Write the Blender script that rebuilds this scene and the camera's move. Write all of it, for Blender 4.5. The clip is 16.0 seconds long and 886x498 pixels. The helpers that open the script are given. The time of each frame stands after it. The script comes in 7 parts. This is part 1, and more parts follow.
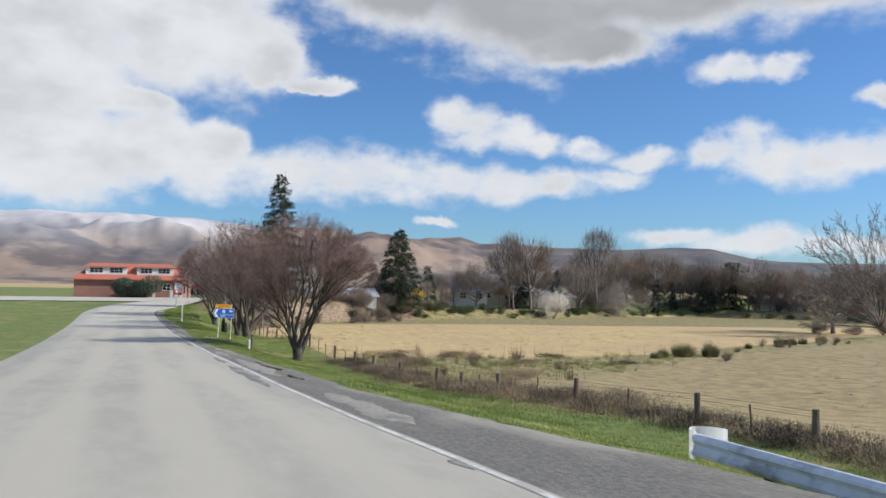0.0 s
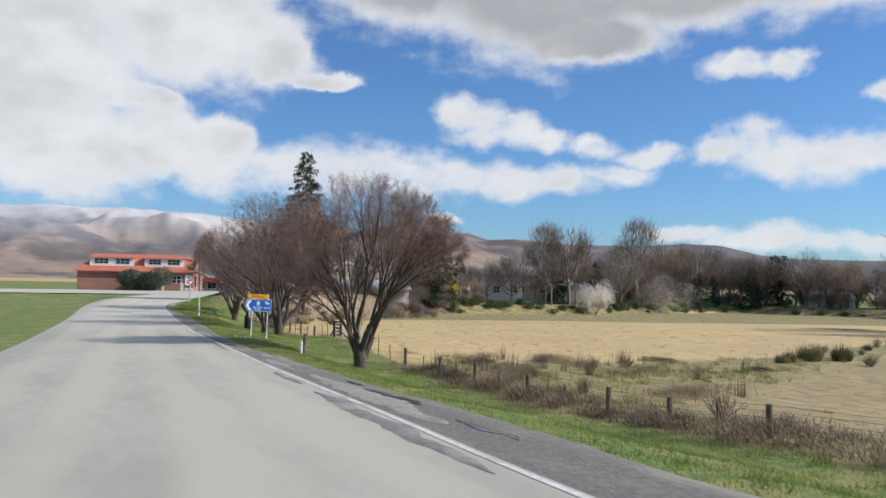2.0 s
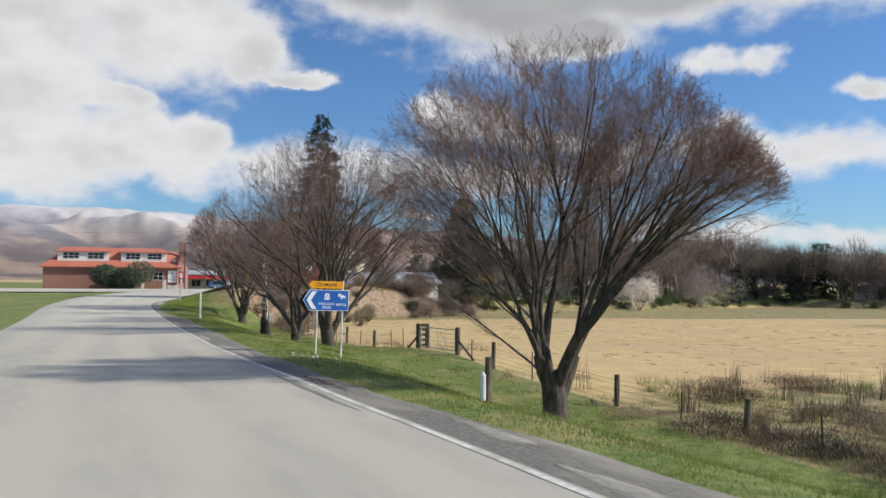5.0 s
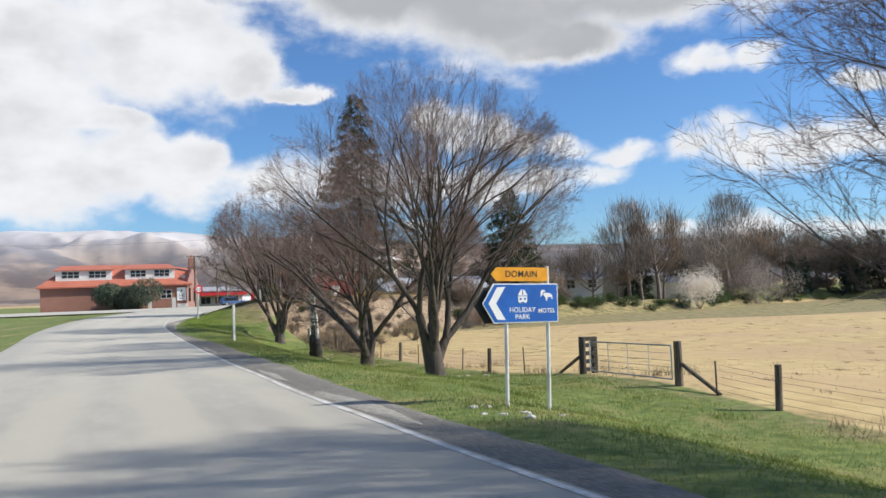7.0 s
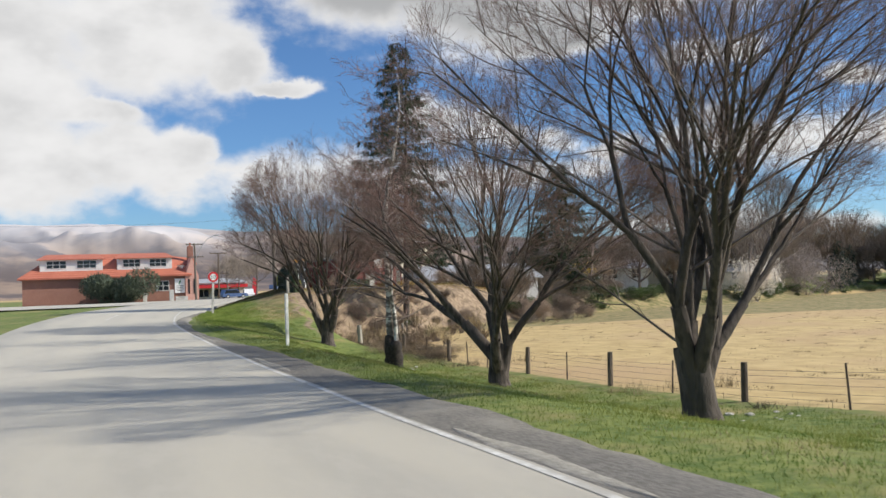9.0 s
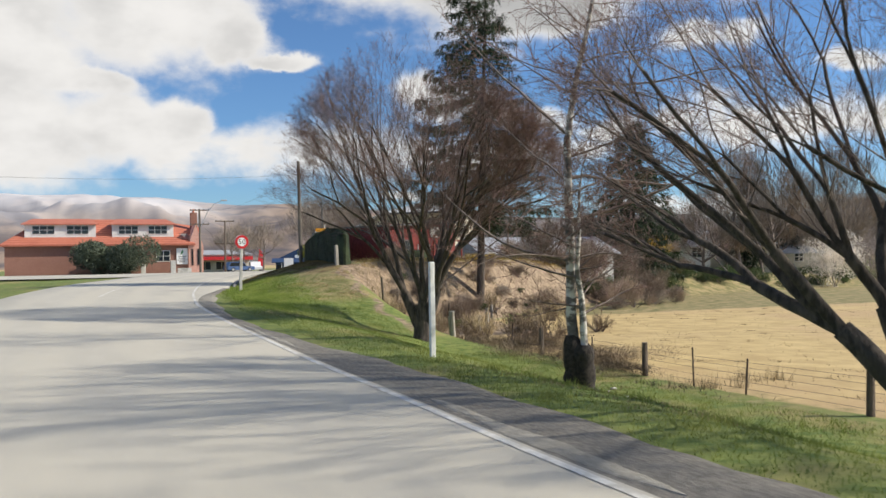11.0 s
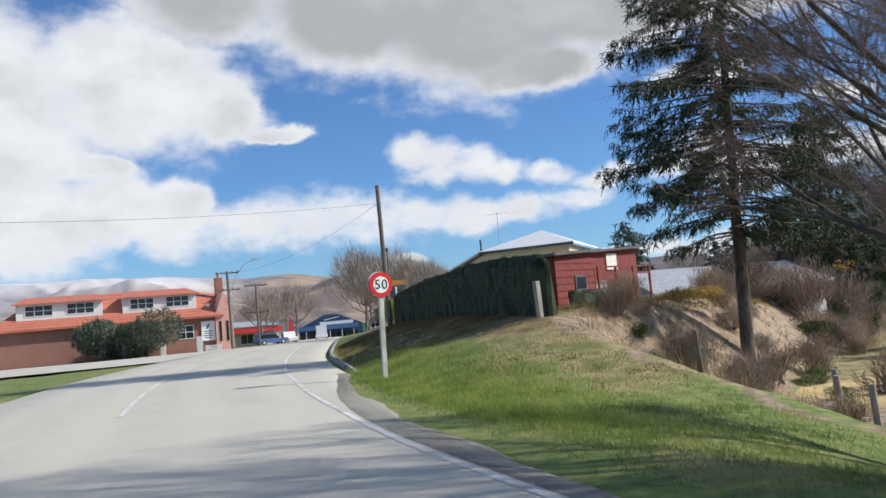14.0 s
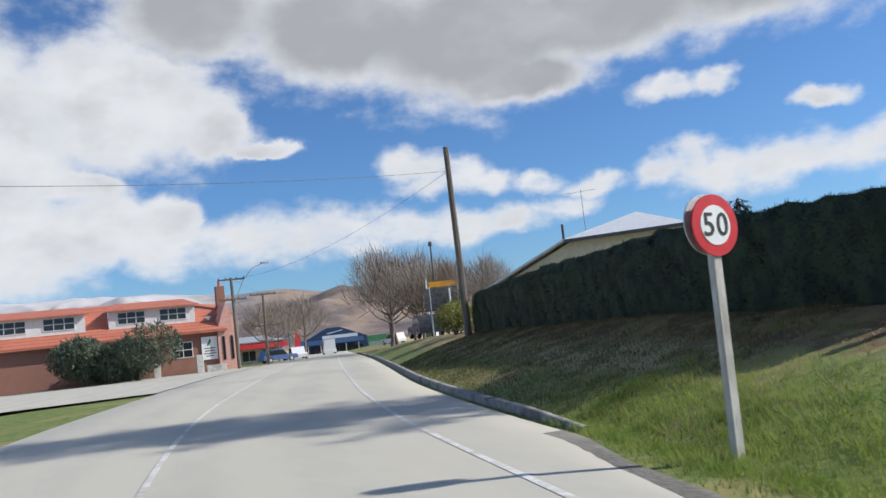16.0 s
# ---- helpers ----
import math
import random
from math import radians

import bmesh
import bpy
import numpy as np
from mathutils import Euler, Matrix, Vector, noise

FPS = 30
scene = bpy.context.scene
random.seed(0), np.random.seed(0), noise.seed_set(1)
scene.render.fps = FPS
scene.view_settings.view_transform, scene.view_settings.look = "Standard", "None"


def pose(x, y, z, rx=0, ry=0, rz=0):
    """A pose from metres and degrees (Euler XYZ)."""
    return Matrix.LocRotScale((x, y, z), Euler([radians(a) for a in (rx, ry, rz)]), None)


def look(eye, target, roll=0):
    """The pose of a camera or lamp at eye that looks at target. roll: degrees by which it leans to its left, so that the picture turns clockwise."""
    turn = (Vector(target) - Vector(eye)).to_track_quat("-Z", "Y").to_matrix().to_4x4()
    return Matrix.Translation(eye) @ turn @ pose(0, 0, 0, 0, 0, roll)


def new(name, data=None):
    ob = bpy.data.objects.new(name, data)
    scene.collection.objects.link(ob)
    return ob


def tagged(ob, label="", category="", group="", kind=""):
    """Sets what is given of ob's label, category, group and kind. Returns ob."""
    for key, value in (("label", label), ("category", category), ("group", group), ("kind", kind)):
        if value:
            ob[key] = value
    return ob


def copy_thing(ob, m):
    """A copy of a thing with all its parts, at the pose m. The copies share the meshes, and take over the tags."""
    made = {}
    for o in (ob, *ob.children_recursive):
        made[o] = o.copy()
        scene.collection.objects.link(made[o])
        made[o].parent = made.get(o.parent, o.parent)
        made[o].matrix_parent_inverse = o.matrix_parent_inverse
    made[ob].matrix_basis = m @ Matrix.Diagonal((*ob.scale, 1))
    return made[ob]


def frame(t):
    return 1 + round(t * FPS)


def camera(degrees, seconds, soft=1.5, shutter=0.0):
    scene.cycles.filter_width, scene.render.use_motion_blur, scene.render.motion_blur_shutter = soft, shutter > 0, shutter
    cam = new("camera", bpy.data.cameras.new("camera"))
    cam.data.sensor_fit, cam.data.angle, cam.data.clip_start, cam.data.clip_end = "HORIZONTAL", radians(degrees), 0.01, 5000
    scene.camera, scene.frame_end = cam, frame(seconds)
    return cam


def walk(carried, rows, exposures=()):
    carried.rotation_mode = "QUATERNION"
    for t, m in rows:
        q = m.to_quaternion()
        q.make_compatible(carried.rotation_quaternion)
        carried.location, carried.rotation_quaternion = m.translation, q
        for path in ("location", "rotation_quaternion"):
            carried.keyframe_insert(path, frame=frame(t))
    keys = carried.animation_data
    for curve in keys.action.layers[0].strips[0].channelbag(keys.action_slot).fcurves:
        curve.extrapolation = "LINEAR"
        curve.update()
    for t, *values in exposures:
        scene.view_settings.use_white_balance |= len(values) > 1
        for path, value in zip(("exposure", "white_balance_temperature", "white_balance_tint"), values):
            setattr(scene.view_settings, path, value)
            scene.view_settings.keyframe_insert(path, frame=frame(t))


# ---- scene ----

# Camera: looking ahead and to the road's far side while driving along +y, in the near lane.
cam = camera(55.19, 16.0, shutter=0.1)
PATH = [
    (0.0, 0.000, 0.000, 6.000, -20.60, 2.55, 0.86), (0.5, 0.008, 3.234, 5.845, -20.60, 2.30, 0.41),
    (1.0, 0.010, 6.465, 5.692, -20.54, 2.07, 0.14), (1.5, -0.003, 9.693, 5.541, -20.48, 2.09, 0.33),
    (2.0, -0.026, 12.915, 5.393, -20.21, 2.28, 1.02), (2.5, -0.006, 16.135, 5.251, -20.00, 2.33, 1.79),
    (3.0, 0.006, 19.364, 5.113, -20.13, 1.93, 2.54), (5.5, -0.004, 35.656, 4.574, -21.96, 2.50, -0.25),
    (6.0, 0.027, 38.853, 4.485, -21.84, 3.04, -1.06), (6.5, 0.045, 42.049, 4.395, -21.67, 3.05, -2.24),
    (7.0, 0.034, 45.232, 4.314, -21.62, 2.73, -2.01), (7.5, -0.023, 48.383, 4.245, -21.79, 1.61, -2.24),
    (8.0, -0.098, 51.535, 4.192, -22.01, 0.91, -1.87), (8.5, -0.161, 54.714, 4.149, -22.16, 1.21, -2.07),
    (9.0, -0.210, 57.927, 4.108, -22.29, 2.28, -2.10), (11.5, -0.093, 74.212, 3.944, -22.69, 0.09, -0.77),
    (12.0, -0.069, 77.448, 3.931, -23.38, -0.69, -2.10), (12.5, -0.092, 80.657, 3.920, -23.43, 0.06, -3.07),
    (13.0, -0.087, 83.857, 3.925, -23.07, 1.41, -4.82), (13.5, -0.119, 87.091, 3.948, -22.86, 3.30, -5.12),
    (14.0, -0.087, 90.334, 3.990, -22.56, 4.77, -5.16), (14.5, -0.011, 93.582, 4.044, -22.50, 5.65, -5.27),
    (15.0, 0.145, 96.770, 4.100, -22.53, 5.85, -5.86), (15.5, 0.333, 99.884, 4.158, -22.85, 5.58, -6.25),
    (16.0, 0.545, 102.984, 4.231, -23.30, 5.50, -6.40),
]
walk(cam, [(t, pose(x, y, z, 0, 0, yaw) @ pose(0, 0, 0, 90 + pitch) @ pose(0, 0, 0, 0, 0, roll))
           for t, x, y, z, yaw, pitch, roll in PATH],
     exposures=[(0.0, 0.03, 6400, 10), (3.0, 0.04, 6400, 10), (5.5, 0.0, 6700, 10), (6.5, 0.18, 6650, 10), (7.0, 0.22, 6550, 10), (7.5, 0.15, 6650, 10),
                (8.0, 0.04, 6680, 10), (8.5, 0.0, 6720, 10), (9.0, 0.12, 6780, 10), (11.5, 0.15, 7000, 10), (12.0, 0.14, 6950, 10), (12.5, 0.06, 6680, 10),
                (13.0, 0.16, 6600, 10), (13.5, 0.2, 6550, 10), (14.0, 0.15, 6450, 10), (14.5, 0.03, 6450, 10), (15.0, -0.05, 6400, 10), (16.0, 0.03, 6400, 10)])

# ---------------------------------------------------------------- world, sun
SUN_EL, SUN_AZ = 34.6, 111.0          # degrees; azimuth from +y towards +x
world = bpy.data.worlds.new("sky")
scene.world = world
world.use_nodes = True
wn, wl = world.node_tree.nodes, world.node_tree.links
wn.clear()


def wmath(op, a, b=None, c=None):
    n = wn.new("ShaderNodeMath")
    n.operation = op
    for i, v in enumerate((a, b, c)):
        if v is None:
            continue
        if isinstance(v, (int, float)):
            n.inputs[i].default_value = v
        else:
            wl.new(v, n.inputs[i])
    return n.outputs[0]


def wrange(v, lo, hi, smooth=True, tlo=0.0, thi=1.0):
    n = wn.new("ShaderNodeMapRange")
    n.interpolation_type = "SMOOTHSTEP" if smooth else "LINEAR"
    wl.new(v, n.inputs[0])
    for i, x in enumerate((lo, hi, tlo, thi)):
        n.inputs[i + 1].default_value = x
    return n.outputs[0]


def wnoise(vec, scale, detail=6.0, rough=0.6):
    n = wn.new("ShaderNodeTexNoise")
    n.inputs["Scale"].default_value, n.inputs["Detail"].default_value, n.inputs["Roughness"].default_value = scale, detail, rough
    wl.new(vec, n.inputs["Vector"])
    return n


def wmix(fac, a, b):
    n = wn.new("ShaderNodeMix")
    n.data_type = "RGBA"
    wl.new(fac, n.inputs[0])
    for s, v in ((n.inputs[6], a), (n.inputs[7], b)):
        if isinstance(v, tuple):
            s.default_value = v
        else:
            wl.new(v, s)
    return n.outputs[2]


coord = wn.new("ShaderNodeTexCoord")
sep = wn.new("ShaderNodeSeparateXYZ")
wl.new(coord.outputs["Generated"], sep.inputs[0])
az = wmath("MULTIPLY", wmath("ARCTAN2", sep.outputs[0], sep.outputs[1]), 57.2958)
el = wmath("MULTIPLY", wmath("ARCSINE", sep.outputs[2]), 57.2958)
comb = wn.new("ShaderNodeCombineXYZ")
wl.new(az, comb.inputs[0])
wl.new(el, comb.inputs[1])
# ragged cloud edges: warp the sky coordinates a little
warp = wnoise(comb.outputs[0], 0.35, 7.0, 0.55)
off = wn.new("ShaderNodeVectorMath")
off.operation = "MULTIPLY_ADD"
wl.new(warp.outputs["Color"], off.inputs[0])
off.inputs[1].default_value, off.inputs[2].default_value = (3.4, 2.2, 0), (-1.7, -1.1, 0)
addv = wn.new("ShaderNodeVectorMath")
wl.new(comb.outputs[0], addv.inputs[0])
wl.new(off.outputs[0], addv.inputs[1])
P = addv.outputs[0]


def blobs(rows):
    best = None
    for a, e, w, h in rows:
        n = wn.new("ShaderNodeVectorMath")
        n.operation = "MULTIPLY_ADD"
        wl.new(P, n.inputs[0])
        n.inputs[1].default_value, n.inputs[2].default_value = (1 / w, 1 / h, 0), (-a / w, -e / h, 0)
        ln = wn.new("ShaderNodeVectorMath")
        ln.operation = "LENGTH"
        wl.new(n.outputs[0], ln.inputs[0])
        f = wmath("SUBTRACT", 1.0, ln.outputs["Value"])
        best = f if best is None else wmath("SMOOTH_MAX", best, f, 0.25)
    return best


# cumulus groups: azimuth, elevation, half width, half height in degrees
GREY_BANK = [(18, 20.6, 8, 3.9), (27, 19.2, 9, 4.6), (36, 19.6, 8, 3.6), (46, 20.2, 9, 3.6), (8, 22, 6, 3.4), (57, 19.5, 9, 3.4), (30, 16.0, 5, 1.7)]
WHITE_HIGH = [(3, 16.5, 7.0, 4.6), (-6, 14, 7, 7), (9, 14.9, 2.6, 2.4), (12.0, 13.2, 2.5, 0.55), (0.2, 11.3, 3.4, 1.0),
              (1.8, 8.7, 4.6, 2.4), (5.4, 9.0, 2.0, 1.8), (-4, 8, 6, 3.4)]
WHITE_LOW = [(7, 7.0, 5, 1.6), (12, 7.6, 4, 1.6), (17, 7.3, 4, 1.55), (22, 6.9, 4, 1.3), (27, 7.1, 4, 1.1), (31.2, 7.5, 2.4, 0.8),
             (9.5, 7.3, 4, 1.5), (14.5, 7.5, 4, 1.5), (19.5, 7.1, 4, 1.4), (24.5, 7.0, 4, 1.2),
             (21.0, 11.2, 1.7, 1.5), (23.2, 10.9, 2.2, 1.3), (25.2, 10.3, 2.2, 1.1), (27.0, 9.7, 1.8, 0.7), (22.6, 9.7, 2.6, 0.7), (30.3, 9.1, 1.5, 0.7)]
WHITE_EAST = [(34, 8.6, 2.4, 0.7), (38.3, 8.8, 2.1, 1.2), (40.2, 9.2, 1.7, 1.5), (43, 8, 4, 1.5), (47, 8.4, 4, 1.4), (53, 8.2, 5, 1.6),
              (36, 3.5, 3.2, 0.6), (40.5, 3.1, 3.6, 0.8), (46, 2.8, 4, 0.7), (19.8, 4.5, 1.2, 0.3), (39.5, 14.2, 2.4, 0.8), (42.6, 14.2, 1.3, 0.8), (48.5, 11.7, 1.7, 0.6)]
grey_f, high_f = blobs(GREY_BANK), blobs(WHITE_HIGH)
white_f = wmath("MAXIMUM", high_f, wmath("MAXIMUM", blobs(WHITE_LOW), blobs(WHITE_EAST)))
big_f = wmath("MAXIMUM", grey_f, high_f)
wide = wnoise(coord.outputs["Generated"], 2.6, 5.0, 0.55)
beyond = wrange(wmath("ABSOLUTE", wmath("SUBTRACT", az, 25.0)), 32.0, 45.0)
above = wrange(el, 24.0, 30.0)
rest = wmath("MULTIPLY", wmath("MAXIMUM", beyond, above), wmath("MULTIPLY", wmath("SUBTRACT", wide.outputs[0], 0.56), 5.0))
rest = wmath("SUBTRACT", rest, wmath("SUBTRACT", 1.0, wmath("MAXIMUM", beyond, above)))
body = wmath("MAXIMUM", wmath("MAXIMUM", grey_f, white_f), rest)
flat = wn.new("ShaderNodeVectorMath")
flat.operation = "MULTIPLY"
flat.inputs[1].default_value = (0.62, 1.0, 1.0)
wl.new(comb.outputs[0], flat.inputs[0])
fine = wnoise(flat.outputs[0], 0.55, 9.0, 0.55)
body = wmath("MINIMUM", wmath("MULTIPLY", body, 0.72), wrange(big_f, -0.1, 0.3, True, 0.36, 0.6))
dens = wmath("ADD", wmath("ADD", body, wrange(big_f, -0.1, 0.3, True, 0.07, 0.30)), wmath("MULTIPLY", wmath("SUBTRACT", fine.outputs[0], 0.5), wrange(big_f, -0.1, 0.35, True, 1.15, 0.62)))
alpha = wrange(dens, -0.20, 0.58)
# light tops, dull bases
soft_n = wnoise(flat.outputs[0], 0.24, 4.0, 0.5)
dull = wmath("MULTIPLY", wrange(grey_f, -0.02, 0.50), wrange(soft_n.outputs[0], 0.25, 0.6, True, 0.72, 1.0))
dull = wmath("MAXIMUM", dull, wmath("MULTIPLY", wrange(dens, 0.25, 0.8), wrange(soft_n.outputs[0], 0.34, 0.66, True, 0.0, 0.50)))
cloud_col = wmix(dull, (0.965, 0.985, 1.02, 1), (0.50, 0.52, 0.55, 1))
sky = wn.new("ShaderNodeTexSky")
sky.sky_type, sky.sun_disc = "NISHITA", False
sky.sun_elevation, sky.sun_rotation = radians(SUN_EL), radians(SUN_AZ)
sky.air_density, sky.dust_density, sky.ozone_density, sky.altitude = 1.0, 0.6, 2.5, 400
bg_sky, bg_cloud, blend, wout = wn.new("ShaderNodeBackground"), wn.new("ShaderNodeBackground"), wn.new("ShaderNodeMixShader"), wn.new("ShaderNodeOutputWorld")
bg_sky.inputs[1].default_value, bg_cloud.inputs[1].default_value = 0.098, 0.80
tint = wn.new("ShaderNodeMix")
tint.data_type, tint.blend_type = "RGBA", "MULTIPLY"
tint.inputs[0].default_value, tint.inputs[7].default_value = 1.0, (0.64, 0.93, 1.26, 1)
wl.new(sky.outputs[0], tint.inputs[6])
wl.new(tint.outputs[2], bg_sky.inputs[0])
wl.new(cloud_col, bg_cloud.inputs[0])
wl.new(alpha, blend.inputs[0])
wl.new(bg_sky.outputs[0], blend.inputs[1])
wl.new(bg_cloud.outputs[0], blend.inputs[2])
wl.new(blend.outputs[0], wout.inputs[0])

sun = new("sun", bpy.data.lights.new("sun", "SUN"))
sun.data.energy, sun.data.angle, sun.data.color = 5.0, radians(1.2), (1.0, 0.955, 0.875)
sa, se = radians(SUN_AZ), radians(SUN_EL)
sun.matrix_world = look((0, 0, 60), Vector((0, 0, 60)) - Vector((math.sin(sa) * math.cos(se), math.cos(sa) * math.cos(se), math.sin(se))))

# ---------------------------------------------------------------- materials


def mat(name, c1, c2, scale=4.0, rough=0.9, bump=0.3, c3=None, scale3=0.4, metal=0.0, stretch=(1, 1, 1), bump_scale=None, per=0.0, lo=0.35, hi=0.65):
    """A surface with grain from c1 to c2, broad stains of c3, relief, and (per) lightness that varies from object to object."""
    m = bpy.data.materials.new(name)
    m.use_nodes = True
    n, l = m.node_tree.nodes, m.node_tree.links
    b = n["Principled BSDF"]
    b.inputs["Roughness"].default_value, b.inputs["Metallic"].default_value = rough, metal
    geo = n.new("ShaderNodeNewGeometry")
    mp = n.new("ShaderNodeMapping")
    mp.inputs["Scale"].default_value = stretch
    l.new(geo.outputs["Position"], mp.inputs[0])

    def noisy(s, det=5.0, r=0.6):
        t = n.new("ShaderNodeTexNoise")
        t.inputs["Scale"].default_value, t.inputs["Detail"].default_value, t.inputs["Roughness"].default_value = s, det, r
        l.new(mp.outputs[0], t.inputs["Vector"])
        return t.outputs[0]

    def ramp(v, a, z):
        t = n.new("ShaderNodeMapRange")
        t.interpolation_type = "SMOOTHSTEP"
        t.inputs[1].default_value, t.inputs[2].default_value = a, z
        l.new(v, t.inputs[0])
        return t.outputs[0]

    def mixed(f, a, z, mode="MIX"):
        t = n.new("ShaderNodeMix")
        t.data_type, t.blend_type = "RGBA", mode
        if isinstance(f, float):
            t.inputs[0].default_value = f
        else:
            l.new(f, t.inputs[0])
        for s, v in ((t.inputs[6], a), (t.inputs[7], z)):
            if isinstance(v, tuple):
                s.default_value = (*v, 1)
            else:
                l.new(v, s)
        return t.outputs[2]

    grain = noisy(scale)
    col = mixed(ramp(grain, lo, hi), c1, c2)
    if c3:
        col = mixed(ramp(noisy(scale3, 4.0), 0.48, 0.68), col, c3)
    if per:
        oi = n.new("ShaderNodeObjectInfo")
        hs = n.new("ShaderNodeHueSaturation")
        v = n.new("ShaderNodeMath")
        v.operation, v.inputs[1].default_value, v.inputs[2].default_value = "MULTIPLY_ADD", 2 * per, 1 - per
        l.new(oi.outputs["Random"], v.inputs[0])
        l.new(v.outputs[0], hs.inputs["Value"])
        l.new(col, hs.inputs["Color"])
        col = hs.outputs[0]
    l.new(col, b.inputs["Base Color"])
    if bump:
        bp = n.new("ShaderNodeBump")
        bp.inputs["Strength"].default_value, bp.inputs["Distance"].default_value = bump, 0.05
        l.new(noisy(bump_scale or scale * 3, 6.0, 0.65), bp.inputs["Height"])
        l.new(bp.outputs[0], b.inputs["Normal"])
    return m


def leafy(name, c1, c2, scale=3.0, thru=0.25, per=0.15):
    """Leaves and needles: diffuse with some light coming through, varied over the clumps."""
    m = mat(name, c1, c2, scale, 0.75, 0.0, per=per)
    n, l = m.node_tree.nodes, m.node_tree.links
    b, out = n["Principled BSDF"], n["Material Output"]
    t, mx = n.new("ShaderNodeBsdfTranslucent"), n.new("ShaderNodeMixShader")
    mx.inputs[0].default_value = thru
    l.new(b.inputs["Base Color"].links[0].from_socket, t.inputs[0])
    l.new(b.outputs[0], mx.inputs[1])
    l.new(t.outputs[0], mx.inputs[2])
    l.new(mx.outputs[0], out.inputs[0])
    return m


def glassy(name, tint=(0.02, 0.025, 0.03)):
    m = bpy.data.materials.new(name)
    m.use_nodes = True
    b = m.node_tree.nodes["Principled BSDF"]
    b.inputs["Base Color"].default_value, b.inputs["Roughness"].default_value = (*tint, 1), 0.08
    return m


M = {}
M["chipseal"] = mat("chipseal", (0.395, 0.370, 0.310), (0.435, 0.408, 0.342), 3.0, 0.92, 0.2, (0.355, 0.333, 0.28), 0.5, stretch=(1, 0.3, 1), bump_scale=120)
rd_n, rd_l = M["chipseal"].node_tree.nodes, M["chipseal"].node_tree.links
rd_b = rd_n["Principled BSDF"]
rd_prev = rd_b.inputs["Base Color"].links[0].from_socket
rd_u = rd_n.new("ShaderNodeAttribute")
rd_u.attribute_name = "across"
rd_geo, rd_map, rd_noise = rd_n.new("ShaderNodeNewGeometry"), rd_n.new("ShaderNodeMapping"), rd_n.new("ShaderNodeTexNoise")
rd_map.inputs["Scale"].default_value = (0.9, 0.10, 1.0)
rd_noise.inputs["Scale"].default_value, rd_noise.inputs["Detail"].default_value = 1.0, 5.0
rd_l.new(rd_geo.outputs["Position"], rd_map.inputs[0])
rd_l.new(rd_map.outputs[0], rd_noise.inputs["Vector"])
rd_wave = rd_n.new("ShaderNodeMath")
rd_wave.operation, rd_wave.inputs[1].default_value, rd_wave.inputs[2].default_value = "MULTIPLY_ADD", 3.59, -3.2
rd_l.new(rd_u.outputs["Fac"], rd_wave.inputs[0])
rd_cos = rd_n.new("ShaderNodeMath")
rd_cos.operation = "COSINE"
rd_l.new(rd_wave.outputs[0], rd_cos.inputs[0])
rd_sum = rd_n.new("ShaderNodeMath")
rd_sum.operation, rd_sum.inputs[1].default_value = "MULTIPLY_ADD", 0.16
rd_l.new(rd_cos.outputs[0], rd_sum.inputs[0])
rd_l.new(rd_noise.outputs[0], rd_sum.inputs[2])
rd_ramp = rd_n.new("ShaderNodeMapRange")
rd_ramp.interpolation_type = "SMOOTHSTEP"
rd_ramp.inputs[1].default_value, rd_ramp.inputs[2].default_value, rd_ramp.inputs[3].default_value, rd_ramp.inputs[4].default_value = 0.34, 0.70, 0.0, 0.8
rd_l.new(rd_sum.outputs[0], rd_ramp.inputs[0])
rd_mix = rd_n.new("ShaderNodeMix")
rd_mix.data_type = "RGBA"
rd_mix.inputs[7].default_value = (0.475, 0.44, 0.355, 1)
rd_l.new(rd_ramp.outputs[0], rd_mix.inputs[0])
rd_l.new(rd_prev, rd_mix.inputs[6])
# the seal turns paler past the direction sign
rd_sep, rd_far, rd_pale = rd_n.new("ShaderNodeSeparateXYZ"), rd_n.new("ShaderNodeMapRange"), rd_n.new("ShaderNodeMix")
rd_l.new(rd_geo.outputs["Position"], rd_sep.inputs[0])
rd_l.new(rd_sep.outputs[1], rd_far.inputs[0])
rd_far.inputs[1].default_value, rd_far.inputs[2].default_value, rd_far.inputs[3].default_value, rd_far.inputs[4].default_value = 60.0, 80.0, 0.0, 0.34
rd_pale.data_type = "RGBA"
rd_pale.inputs[7].default_value = (0.60, 0.575, 0.49, 1)
rd_l.new(rd_far.outputs[0], rd_pale.inputs[0])
rd_l.new(rd_mix.outputs[2], rd_pale.inputs[6])
rd_l.new(rd_pale.outputs[2], rd_b.inputs["Base Color"])
M["shoulder"] = mat("shoulder", (0.135, 0.126, 0.108), (0.215, 0.20, 0.172), 24, 0.95, 0.5, (0.30, 0.28, 0.232), 0.6, stretch=(1, 0.3, 1), bump_scale=60)
M["line"] = mat("line_paint", (0.54, 0.53, 0.48), (0.70, 0.69, 0.65), 9, 0.7, 0.15, (0.42, 0.40, 0.35), 1.3)
M["tar"] = mat("bled_tar", (0.16, 0.153, 0.138), (0.24, 0.23, 0.205), 7, 0.8, 0.25, (0.31, 0.295, 0.255), 1.1, stretch=(1, 0.5, 1))
M["gravel"] = mat("pale_loose_gravel", (0.27, 0.253, 0.212), (0.37, 0.347, 0.292), 14, 0.95, 0.5, (0.22, 0.21, 0.18), 1.2, stretch=(1, 0.5, 1), bump_scale=50)
M["water"] = glassy("puddle_water", (0.05, 0.047, 0.04))
